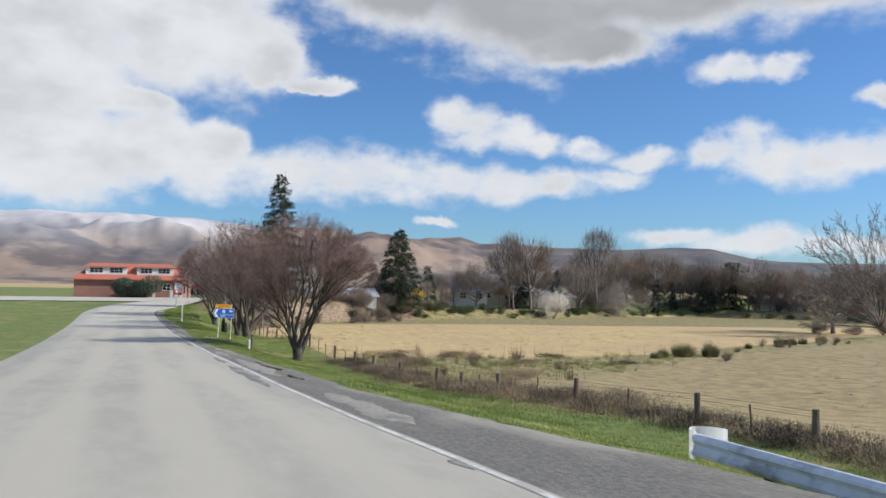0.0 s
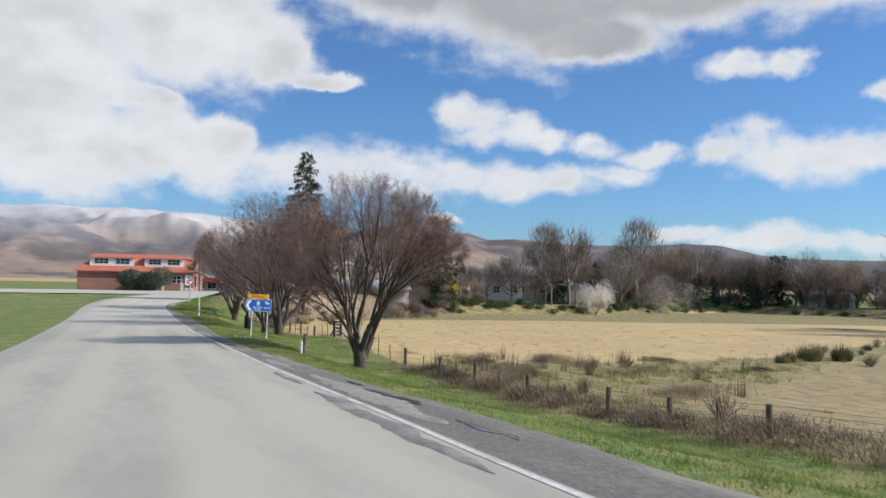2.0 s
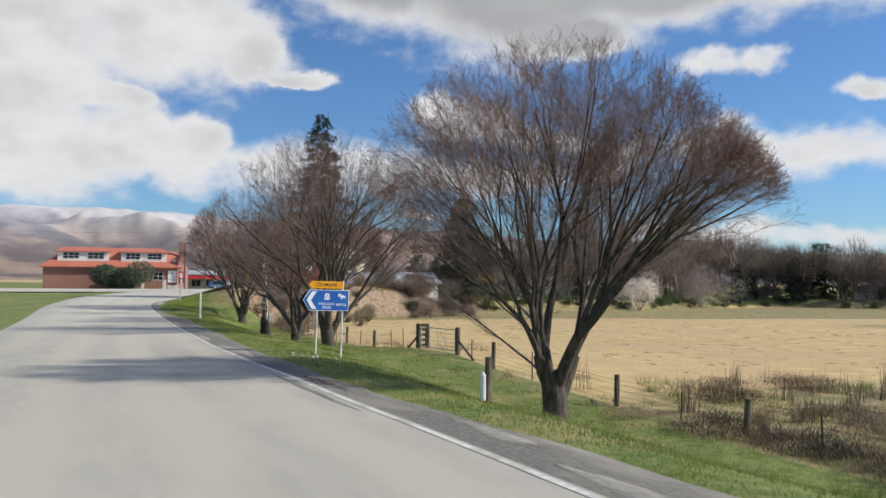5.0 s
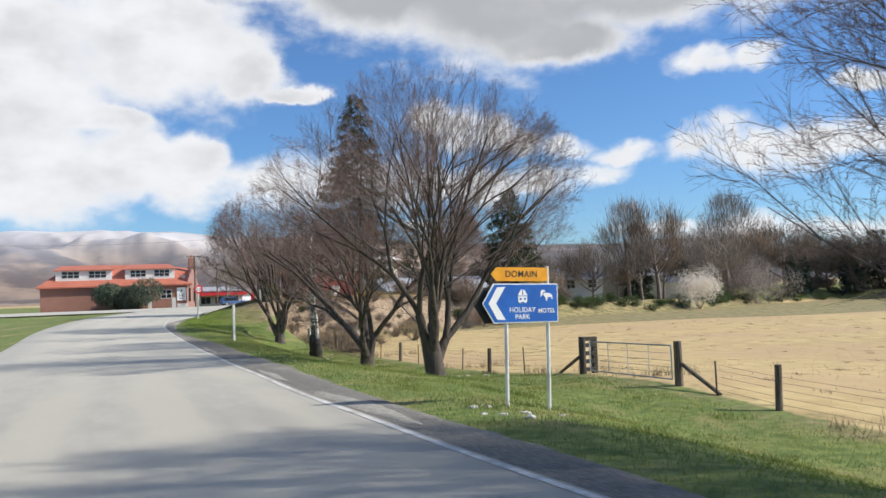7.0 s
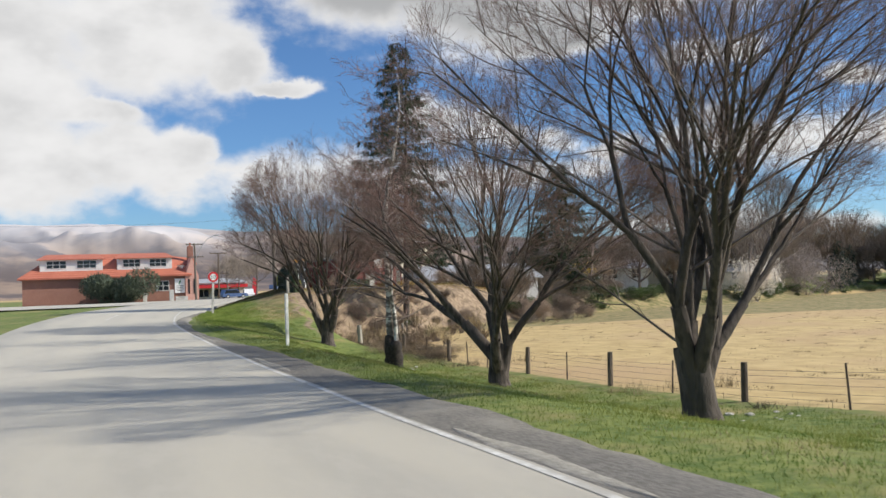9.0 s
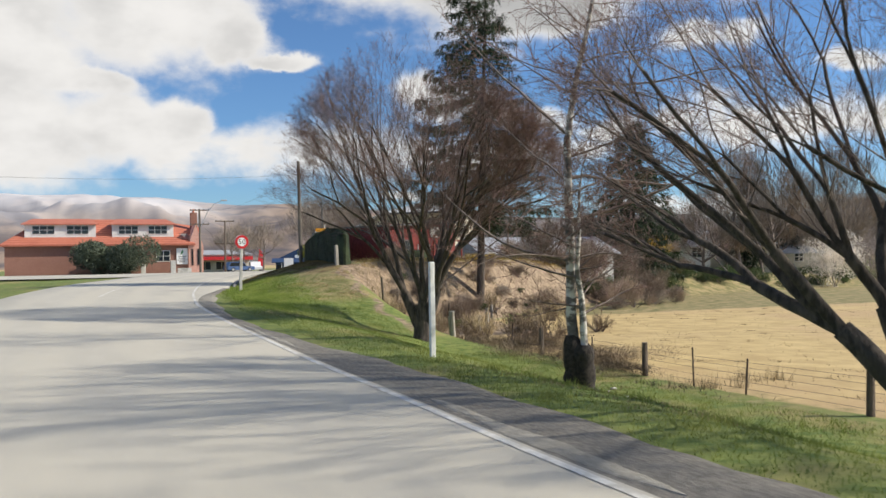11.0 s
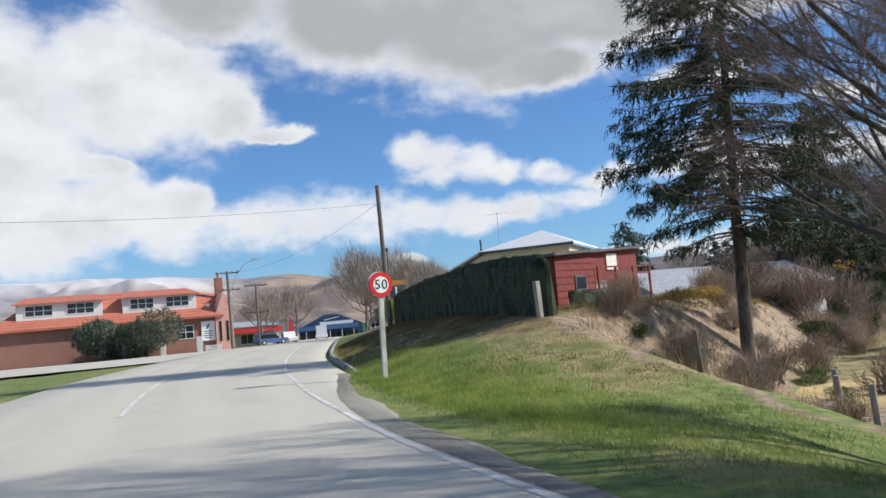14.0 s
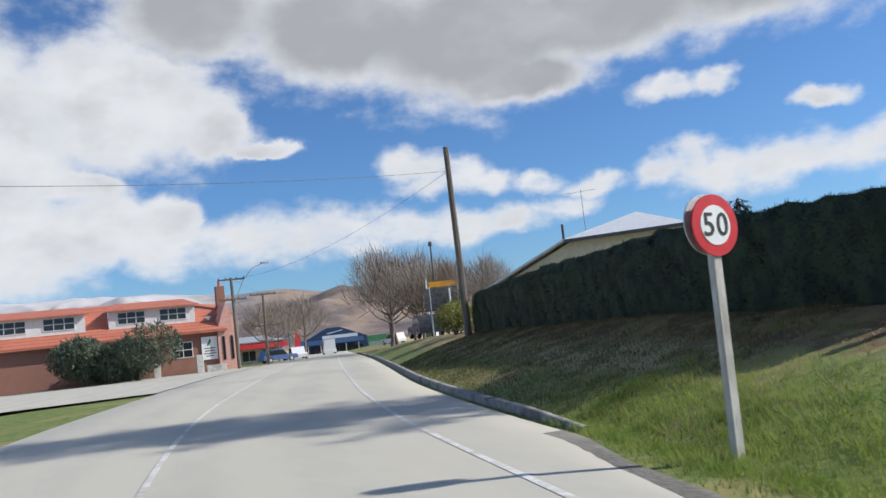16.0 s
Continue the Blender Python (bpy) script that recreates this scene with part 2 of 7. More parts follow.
M["kerb"] = mat("kerb_concrete", (0.20, 0.195, 0.18), (0.33, 0.32, 0.29), 8, 0.9, 0.4, (0.13, 0.125, 0.11), 1.6)
M["concrete"] = mat("concrete", (0.45, 0.44, 0.41), (0.58, 0.57, 0.54), 6, 0.85, 0.2, (0.36, 0.35, 0.32), 1.0)
M["bark"] = mat("bark", (0.042, 0.034, 0.028), (0.125, 0.10, 0.082), 9, 0.95, 1.0, (0.075, 0.062, 0.052), 1.2, stretch=(1, 1, 0.3), bump_scale=14)
M["limb"] = mat("limb_bark", (0.115, 0.092, 0.08), (0.25, 0.20, 0.172), 6, 0.9, 0.4, stretch=(1, 1, 0.4))
M["twig"] = mat("twigs", (0.145, 0.084, 0.069), (0.252, 0.157, 0.13), 0.7, 0.85, 0.0, per=0.12)
M["twig_grey"] = mat("twigs_grey", (0.19, 0.157, 0.13), (0.31, 0.26, 0.215), 0.4, 0.85, 0.0, per=0.3)
M["birch"] = mat("birch_bark", (0.14, 0.125, 0.11), (0.62, 0.585, 0.52), 3.4, 0.8, 0.3, (0.07, 0.06, 0.052), 2.2, stretch=(1, 1, 1.6), lo=0.46, hi=0.56)
M["burr"] = mat("dark_stump_bark", (0.02, 0.016, 0.014), (0.06, 0.048, 0.04), 10, 0.95, 1.0)
M["needle"] = leafy("needles", (0.018, 0.032, 0.014), (0.045, 0.075, 0.028), 1.2, 0.15)
M["needle_blue"] = leafy("blue_green_needles", (0.02, 0.035, 0.026), (0.05, 0.08, 0.055), 1.2, 0.15)
M["hedge"] = leafy("hedge_leaves", (0.013, 0.022, 0.010), (0.035, 0.055, 0.02), 2.5, 0.12)
M["shrub_green"] = leafy("shrub_leaves", (0.04, 0.07, 0.02), (0.10, 0.14, 0.045), 1.5, 0.25, per=0.3)
M["gorse"] = leafy("gorse_flowers", (0.28, 0.19, 0.045), (0.48, 0.34, 0.09), 2.0, 0.25)
M["blossom"] = leafy("blossom", (0.78, 0.71, 0.62), (0.90, 0.85, 0.78), 1.5, 0.5)
M["brush"] = leafy("brushwood_twigs", (0.18, 0.135, 0.102), (0.35, 0.27, 0.205), 0.5, 0.1, per=0.4)
M["bracken"] = mat("dead_bracken", (0.16, 0.115, 0.075), (0.30, 0.222, 0.148), 1.6, 0.95, 0.0, (0.30, 0.235, 0.15), 0.7, per=0.25)
M["bracken_dark"] = mat("dead_bracken_and_hay", (0.12, 0.085, 0.052), (0.29, 0.22, 0.135), 0.9, 0.95, 0.0, (0.13, 0.13, 0.05), 0.5, per=0.25)
M["bramble"] = leafy("dark_brambles", (0.035, 0.026, 0.019), (0.11, 0.082, 0.055), 3.0, 0.1, per=0.3)
M["gold"] = mat("golden_tussock", (0.30, 0.20, 0.07), (0.50, 0.36, 0.14), 1.6, 0.95, 0.0, (0.16, 0.14, 0.05), 0.8)
M["leaf_litter"] = mat("leaf_litter", (0.34, 0.22, 0.10), (0.55, 0.42, 0.24), 3.0, 0.9, 0.0)
M["straw"] = mat("dry_stems", (0.28, 0.215, 0.12), (0.46, 0.37, 0.215), 1.2, 0.95, 0.0, (0.20, 0.15, 0.085), 0.5, per=0.2)
M["lush"] = leafy("lush_grass_blades", (0.16, 0.235, 0.036), (0.30, 0.36, 0.085), 1.2, 0.45)
M["blade"] = leafy("grass_blades", (0.120, 0.180, 0.034), (0.26, 0.285, 0.072), 0.6, 0.40)
# brown bank grass, darkened further to deepen the hedge's shade
M["bank_blade"] = leafy("bank_grass_blades", (0.10, 0.074, 0.025), (0.185, 0.138, 0.048), 0.8, 0.3)
M["rush"] = leafy("rush_blades", (0.095, 0.098, 0.038), (0.21, 0.19, 0.085), 1.5, 0.25, per=0.3)
M["rough_blade"] = leafy("rough_grass_blades", (0.20, 0.235, 0.062), (0.44, 0.385, 0.17), 0.4, 0.35)
M["blossom_dull"] = leafy("dull_blossom", (0.20, 0.165, 0.15), (0.46, 0.40, 0.37), 2.5, 0.3)
M["wood"] = mat("weathered_wood", (0.075, 0.058, 0.043), (0.19, 0.15, 0.115), 12, 0.9, 0.5, stretch=(1, 1, 0.15))
M["grey_post"] = mat("grey_weathered_wood", (0.24, 0.22, 0.19), (0.40, 0.37, 0.32), 12, 0.9, 0.5, stretch=(1, 1, 0.15))
M["dark_wood"] = mat("dark_wood", (0.03, 0.026, 0.022), (0.085, 0.072, 0.06), 12, 0.9, 0.5, stretch=(1, 1, 0.15))
M["pole"] = mat("pole_wood", (0.12, 0.10, 0.08), (0.20, 0.17, 0.14), 8, 0.9, 0.4, stretch=(1, 1, 0.1))
M["white_post"] = mat("white_painted_post", (0.70, 0.70, 0.67), (0.82, 0.82, 0.79), 7, 0.6, 0.15, (0.50, 0.49, 0.44), 1.6)
M["worn_post"] = mat("worn_white_post", (0.42, 0.41, 0.37), (0.60, 0.585, 0.54), 9, 0.85, 0.3, (0.33, 0.31, 0.27), 1.4, stretch=(1, 1, 0.3))
M["galv"] = mat("galvanised_steel", (0.46, 0.47, 0.48), (0.62, 0.63, 0.64), 6, 0.45, 0.1, (0.36, 0.36, 0.36), 1.0, metal=0.55)
M["rail_white"] = mat("white_steel_rail", (0.78, 0.78, 0.77), (0.90, 0.90, 0.89), 5, 0.5, 0.1, (0.42, 0.41, 0.38), 1.5)
M["steel_dark"] = mat("rusty_steel", (0.05, 0.035, 0.028), (0.11, 0.075, 0.055), 14, 0.8, 0.2)
M["wire"] = mat("wire", (0.10, 0.10, 0.10), (0.16, 0.16, 0.16), 10, 0.5, 0.0, metal=0.6)
M["sign_blue"] = mat("sign_blue", (0.012, 0.10, 0.42), (0.016, 0.13, 0.50), 3, 0.35, 0.0)
M["sign_white"] = mat("sign_white", (0.80, 0.81, 0.80), (0.88, 0.88, 0.87), 4, 0.4, 0.0)
M["sign_orange"] = mat("sign_orange", (0.72, 0.30, 0.012), (0.82, 0.37, 0.02), 4, 0.4, 0.0)
M["sign_black"] = mat("sign_black", (0.012, 0.012, 0.012), (0.025, 0.025, 0.025), 6, 0.5, 0.0)
M["sign_red"] = mat("sign_red", (0.55, 0.015, 0.02), (0.66, 0.025, 0.03), 4, 0.4, 0.0)
M["sign_back"] = mat("sign_back", (0.06, 0.062, 0.066), (0.12, 0.122, 0.128), 5, 0.5, 0.0)
M["brick"] = mat("brick_wall", (0.24, 0.115, 0.085), (0.34, 0.175, 0.13), 22, 0.9, 0.3, (0.27, 0.13, 0.095), 0.8)
M["pink"] = mat("pink_plaster", (0.56, 0.30, 0.24), (0.66, 0.38, 0.31), 5, 0.85, 0.15)
M["tile_red"] = mat("red_roof_tiles", (0.42, 0.125, 0.075), (0.52, 0.18, 0.115), 9, 0.75, 0.2, (0.42, 0.13, 0.08), 0.8)
M["cream"] = mat("cream_weatherboard", (0.60, 0.55, 0.42), (0.68, 0.63, 0.50), 5, 0.75, 0.1)
M["white_wall"] = mat("white_wall", (0.66, 0.65, 0.62), (0.76, 0.75, 0.72), 5, 0.75, 0.1)
M["iron_grey"] = mat("grey_roof_iron", (0.30, 0.312, 0.328), (0.42, 0.432, 0.448), 4, 0.5, 0.1, (0.26, 0.26, 0.26), 0.6)
M["iron_white"] = mat("pale_roof_iron", (0.62, 0.63, 0.63), (0.72, 0.73, 0.73), 4, 0.5, 0.1)
M["red_board"] = mat("red_weatherboard", (0.15, 0.017, 0.014), (0.23, 0.031, 0.025), 6, 0.7, 0.2)
M["store_blue"] = mat("store_blue", (0.018, 0.045, 0.115), (0.028, 0.065, 0.15), 2, 0.6, 0.0)
M["green_paint"] = mat("green_paint", (0.06, 0.22, 0.10), (0.09, 0.28, 0.13), 2, 0.6, 0.0)
M["red_paint"] = mat("red_paint", (0.50, 0.02, 0.03), (0.60, 0.03, 0.04), 2, 0.5, 0.0)
M["car_white"] = mat("white_car_paint", (0.74, 0.75, 0.76), (0.80, 0.80, 0.80), 2, 0.25, 0.0)
M["car_blue"] = mat("blue_car_paint", (0.07, 0.12, 0.26), (0.09, 0.15, 0.30), 2, 0.25, 0.0)
M["rubber"] = mat("rubber", (0.015, 0.015, 0.015), (0.03, 0.03, 0.03), 8, 0.9, 0.1)
M["glass"] = glassy("window_glass")
M["plastic_white"] = mat("white_plastic", (0.68, 0.68, 0.66), (0.78, 0.78, 0.76), 6, 0.5, 0.0)
M["cypress"] = leafy("grey_green_foliage", (0.055, 0.078, 0.05), (0.135, 0.16, 0.105), 1.6, 0.15)
M["yellow_green"] = leafy("yellow_green_leaves", (0.15, 0.165, 0.028), (0.33, 0.31, 0.07), 2.5, 0.3)
M["yellow_leaf"] = leafy("yellow_flowers", (0.62, 0.38, 0.02), (0.75, 0.50, 0.05), 2.0, 0.3)
M["chips"] = mat("loose_chips", (0.12, 0.115, 0.105), (0.34, 0.325, 0.29), 25, 0.95, 0.0)
M["stone"] = mat("pale_stones", (0.42, 0.40, 0.36), (0.60, 0.58, 0.53), 5, 0.9, 0.3)

# ---------------------------------------------------------------- mesh helpers


def mesh_of(name, verts, faces, material, smooth=False):
    me = bpy.data.meshes.new(name)
    me.from_pydata(verts, [], faces)
    me.materials.append(material)
    if smooth:
        me.polygons.foreach_set("use_smooth", [True] * len(me.polygons))
    me.update()
    return me


def arrays_mesh(name, co, idx, per, material, smooth=False):
    """A mesh from numpy arrays: co (n, 3), idx (m, per)."""
    me = bpy.data.meshes.new(name)
    me.vertices.add(len(co))
    me.vertices.foreach_set("co", np.ascontiguousarray(co, dtype=np.float32).ravel())
    me.loops.add(idx.size)
    me.loops.foreach_set("vertex_index", np.ascontiguousarray(idx, dtype=np.int32).ravel())
    me.polygons.add(len(idx))
    me.polygons.foreach_set("loop_start", np.arange(0, idx.size, per, dtype=np.int32))
    me.materials.append(material)
    if smooth:
        me.polygons.foreach_set("use_smooth", np.ones(len(idx), dtype=bool))
    me.update(calc_edges=True)
    return me


def thing(name, label, category, group="", kind="", m=None):
    ob = new(name)
    ob.empty_display_size = 0.2
    if m is not None:
        ob.matrix_basis = m
    return tagged(ob, label, category, group, kind)


def part(name, bm, material, parent, label=""):
    """Links a bmesh (or a ready mesh) as one mesh object under a thing or a part."""
    if isinstance(bm, bpy.types.Mesh):
        me = bm
    else:
        me = bpy.data.meshes.new(name)
        bmesh.ops.recalc_face_normals(bm, faces=bm.faces)
        bm.to_mesh(me)
        bm.free()
        me.materials.append(material)
    ob = new(name, me)
    ob.parent = parent
    return tagged(ob, label)


def solo(name, bm, material, label, category, kind="", group="", m=None):
    ob = part(name, bm, material, None)
    if m is not None:
        ob.matrix_basis = m
    return tagged(ob, label, category, group, kind)


def box(x0, x1, y0, y1, z0, z1, bm=None, bevel=0.0):
    bm = bm or bmesh.new()
    v = [bm.verts.new((x, y, z)) for z in (z0, z1) for x, y in ((x0, y0), (x1, y0), (x1, y1), (x0, y1))]
    fs = [bm.faces.new([v[i] for i in f]) for f in ((3, 2, 1, 0), (4, 5, 6, 7), (0, 1, 5, 4), (1, 2, 6, 5), (2, 3, 7, 6), (3, 0, 4, 7))]
    if bevel:
        es = list({e for f in fs for e in f.edges})
        bmesh.ops.bevel(bm, geom=es, offset=bevel, segments=1, affect="EDGES", profile=0.5)
    return bm


def prism(poly, y0, y1, bm=None, axis="y"):
    """A polygon (a, z) pulled from y0 to y1 (or along x)."""
    bm = bm or bmesh.new()
    put = (lambda a, b, c: (a, c, b)) if axis == "y" else (lambda a, b, c: (c, a, b))
    a = [bm.verts.new(put(p, q, y0)) for p, q in poly]
    b = [bm.verts.new(put(p, q, y1)) for p, q in poly]
    bm.faces.new(a)
    bm.faces.new(b[::-1])
    for i in range(len(poly)):
        j = (i + 1) % len(poly)
        bm.faces.new((a[j], a[i], b[i], b[j]))
    return bm


def rod(p, q, r0, r1=None, n=8, bm=None):
    bm = bm or bmesh.new()
    p, q, r1 = Vector(p), Vector(q), r0 if r1 is None else r1
    d = (q - p).normalized()
    s = d.orthogonal().normalized()
    t = d.cross(s)
    rings = [[bm.verts.new(c + (s * math.cos(2 * math.pi * k / n) + t * math.sin(2 * math.pi * k / n)) * r) for k in range(n)] for c, r in ((p, r0), (q, r1))]
    for k in range(n):
        j = (k + 1) % n
        bm.faces.new((rings[0][k], rings[0][j], rings[1][j], rings[1][k]))
    bm.faces.new(rings[0][::-1])
    bm.faces.new(rings[1])
    return bm


def tubes(lines, sides, name, material, smooth=False):
    """Many tapered branches in one mesh. lines: (points, radii)."""
    co, idx, base = [], [], 0
    ang = np.arange(sides) * 2 * np.pi / sides
    ca, sa_ = np.cos(ang)[:, None], np.sin(ang)[:, None]
    for pts, rad in lines:
        pts = np.asarray(pts, float)
        k = len(pts)
        d = np.gradient(pts, axis=0) if k > 2 else np.repeat((pts[1:] - pts[:1]), 2, axis=0)
        d /= np.linalg.norm(d, axis=1)[:, None] + 1e-9
        ref = np.array([0.0, 0.0, 1.0]) if abs(d[0, 2]) < 0.8 else np.array([1.0, 0.0, 0.0])
        s = np.cross(d, ref)
        s /= np.linalg.norm(s, axis=1)[:, None] + 1e-9
        t = np.cross(d, s)
        rr = np.asarray(rad, float)[:, None, None]
        ring = pts[:, None, :] + rr * (ca[None] * s[:, None, :] + sa_[None] * t[:, None, :])
        co.append(ring.reshape(-1, 3))
        a = (np.arange(k - 1)[:, None] * sides + np.arange(sides)[None]).ravel()
        b = (np.arange(k - 1)[:, None] * sides + (np.arange(sides)[None] + 1) % sides).ravel()
        idx.append(np.stack([a, b, b + sides, a + sides], 1) + base)
        base += k * sides
    return arrays_mesh(name, np.concatenate(co), np.concatenate(idx), 4, material, smooth)


def blades_mesh(name, roots, tips, width, material, rng):
    """Single-triangle blades from roots to tips."""
    n = len(roots)
    side = rng.normal(size=(n, 3)) * (1, 1, 0.1)
    side /= np.linalg.norm(side, axis=1)[:, None]
    w = np.broadcast_to(np.asarray(width, float), (n,))[:, None]
    co = np.stack([roots - side * w, roots + side * w, tips], 1).reshape(-1, 3)
    return arrays_mesh(name, co, np.arange(3 * n).reshape(-1, 3), 3, material)


# ---------------------------------------------------------------- lie of the land
ROAD_Y = [-400, -60, -30, 0, 16, 36, 52, 74, 84, 94, 103, 120, 135, 150, 175, 260, 400]
ROAD_Z = [12, 7.3, 5.9, 4.45, 3.7, 3.02, 2.64, 2.39, 2.38, 2.49, 2.68, 3.0, 3.15, 3.2, 3.05, 2.5, 1.6]
_ty = np.arange(-420, 420, 1.0)
_tz = np.interp(_ty, ROAD_Y, ROAD_Z)
_tz = np.convolve(np.pad(_tz, 5, mode="edge"), np.ones(11) / 11, mode="valid")


def sst(v, a, b):
    t = np.clip((np.asarray(v, float) - a) / (b - a), 0, 1)
    return t * t * (3 - 2 * t)


def road_z(y):
    return np.interp(y, _ty, _tz)


def bend(y):
    """How far the road has swung towards +x."""
    y = np.asarray(y, float)
    return np.where(y < 95, 0, np.where(y < 127, (y - 95) ** 2 / 230, 32 ** 2 / 230 + (y - 127) * 0.2783))


FENCE_Y = [-60, 0, 10, 16, 21.5, 26.5, 30, 33, 38, 45, 51, 58, 62, 66, 71, 77, 86, 94]
FENCE_Z = [4.6, 3.3, 3.2, 3.0, 2.7, 2.4, 2.1, 1.9, 1.75, 1.6, 1.5, 1.7, 1.95, 1.85, 1.45, 1.25, 1.1, 1.15]


def wob(x, y, s, a):
    """Cheap uneven ground."""
    return a * (np.sin(x * s * 1.3 + 1.7 * np.sin(y * s * 0.7)) + np.sin(y * s * 1.1 + 2.1 * np.sin(x * s * 0.6 + 1)) + 0.6 * np.sin((x + y) * s * 2.3)) / 2.6


def brink(x):
    """Where the terrace breaks down to the paddock."""
    return np.interp(x, [-50, 11, 20, 24, 31, 40, 51, 64, 78, 101, 136, 160, 400], [110.6, 110.6, 115.3, 119.5, 124.3, 130, 135.5, 140, 145, 161.5, 180, 186, 190])


# the far edge of the paddock, and the way on from it at each corner
FAR_EDGE = [(31, 120), (40, 126), (51, 132), (64, 136.5), (78, 141.5), (86, 147), (108, 161), (123, 161), (130, 151), (137, 142), (138, 126), (134, 104)]
INTO = [(0.35, 0.94)] * 7 + [(0.6, 0.8), (0.85, 0.5), (0.95, 0.3), (1.0, 0.0), (1.0, 0.0)]


def past_edge(x, y):
    """Metres past the paddock's far edge, by its nearest stretch."""
    best, gone = np.full(np.shape(x), 1e9), np.full(np.shape(x), -1e3)
    for k in range(4, len(FAR_EDGE) - 1):
        (ax, ay), (bx, by) = FAR_EDGE[k], FAR_EDGE[k + 1]
        t = np.clip(((x - ax) * (bx - ax) + (y - ay) * (by - ay)) / ((bx - ax) ** 2 + (by - ay) ** 2), 0, 1)
        dx, dy = x - ax - t * (bx - ax), y - ay - t * (by - ay)
        d = np.hypot(dx, dy)
        near_ = d < best
        gone = np.where(near_, np.where(dx * INTO[k][0] + dy * INTO[k][1] > 0, d, -d), gone)
        best = np.where(near_, d, best)
    return gone


def ground_z(x, y):
    x, y = np.asarray(x, float), np.asarray(y, float)
    R, u = road_z(y), x - bend(y)
    fence = np.interp(y, FENCE_Y, FENCE_Z)
    crest = np.interp(y, [93, 96, 100, 105, 110, 118, 150, 200, 400], [1.2, 1.45, 2.0, 2.9, 3.84, 4.05, 4.0, 3.4, 2.4])
    edge_z = np.where(y < 94, fence, np.maximum(crest, 1.15))
    wide = np.interp(y, [94, 110, 135, 150, 200], [10.0, 9.7, 8.5, 8.5, 12.0])
    verge = (R - 0.07) + (edge_z - R + 0.07) * np.where(y < 94, sst(u, 5.0, 10.0), np.clip((u - 5.2) / (wide - 5.2), 0, 1) ** 0.9)
    verge += sst(u, 5.0, 6.5) * wob(x, y, 1.5, 0.05)
    far = np.maximum(x - 12, 0)
    low = 1.0 - 0.010 * np.minimum(far, 100) + wob(x, y, 0.12, 0.10)
    low = fence + (low - fence) * sst(u, 11.5, 30)
    low = low + (0.75 - low) * sst(y, 94, 102) * (1 - sst(x, 25, 60))
    terrace = np.interp(x, [0, 12, 26, 38, 60, 120, 400], [3.9, 4.05, 4.0, 2.7, 2.0, 1.2, 0.3]) + wob(x, y, 0.3, 0.06)
    terrace = np.where(y > 150, np.minimum(terrace, np.interp(y, [150, 200, 400], [4.05, 3.3, 2.0])), terrace)
    up = sst(y, brink(x) - 4.8, brink(x))
    field = low + (terrace - low) * up
    drop = sst(u, wide, wide + 3.0)
    right = np.where(u < wide, verge, verge + (field - verge) * np.where(y < 94, 1 - (1 - drop), drop))
    left = R - 0.07 - 0.25 * sst(-u, 5, 9) + sst(-u, 6, 9) * wob(x, y, 0.8, 0.05)
    plain = np.interp(y, [-400, 0, 200], [3.0, 2.4, 2.6])
    left = np.where(y > 128, left + 0.21 * sst(-u, 5, 9) * sst(y, 128, 134), left)
    left = left + (plain - left) * np.where(y > 130, sst(-u, 70, 160), sst(-u, 25, 120))
    z = np.where(u > 0, right, left)
    if np.any(x > 88):
        z = z + 1.5 * sst(past_edge(x, y), 0.5, 5.5) * sst(x, 90, 106) * (1 - sst(np.maximum(np.abs(x), np.abs(y - 80)), 200, 300))
    out = np.maximum(np.abs(x), np.abs(y - 80))
    return z + (0.0 - z) * sst(out, 350, 900)


X_LINES = np.concatenate([[-4500, -2000, -900, -450, -220, -120, -75, -50, -38], np.arange(-30, -6, 2.0), np.arange(-6, 3, 1.5),
                          np.arange(3, 16, 0.35), np.arange(16, 40, 1.0), np.arange(40, 148, 3.0), [150, 160, 185, 260, 400, 700, 1200, 2200, 4500]])
Y_LINES = np.concatenate([[-4500, -2000, -900, -400, -220, -130, -90], np.arange(-66, 0, 3.0), np.arange(0, 146, 0.7), np.arange(146, 216, 3.0),
                          np.arange(220, 320, 10.0), [340, 400, 520, 800, 1300, 2300, 4500]])
gx, gy = np.meshgrid(X_LINES, Y_LINES, indexing="ij")
gz = ground_z(gx, gy)
nx, ny = len(X_LINES), len(Y_LINES)
ii, jj = np.meshgrid(np.arange(nx - 1), np.arange(ny - 1), indexing="ij")
quad = np.stack([ii * ny + jj, (ii + 1) * ny + jj, (ii + 1) * ny + jj + 1, ii * ny + jj + 1], -1).reshape(-1, 4)

# ground cover: green verge, dry paddock, bare earth, blended by three masks
gm = mat("ground_cover", (0.085, 0.135, 0.022), (0.19, 0.225, 0.052), 4.0, 0.95, 0.6, (0.27, 0.235, 0.085), 0.42, bump_scale=9)
n_, l_ = gm.node_tree.nodes, gm.node_tree.links
bs_ = n_["Principled BSDF"]
green = bs_.inputs["Base Color"].links[0].from_socket
geo_ = n_.new("ShaderNodeNewGeometry")


def gnoise(s, det=6.0, stretch=(1, 1, 1)):
    mp = n_.new("ShaderNodeMapping")
    mp.inputs["Scale"].default_value = stretch
    l_.new(geo_.outputs["Position"], mp.inputs[0])
    t = n_.new("ShaderNodeTexNoise")
    t.inputs["Scale"].default_value, t.inputs["Detail"].default_value, t.inputs["Roughness"].default_value = s, det, 0.62
    l_.new(mp.outputs[0], t.inputs["Vector"])
    return t.outputs[0]


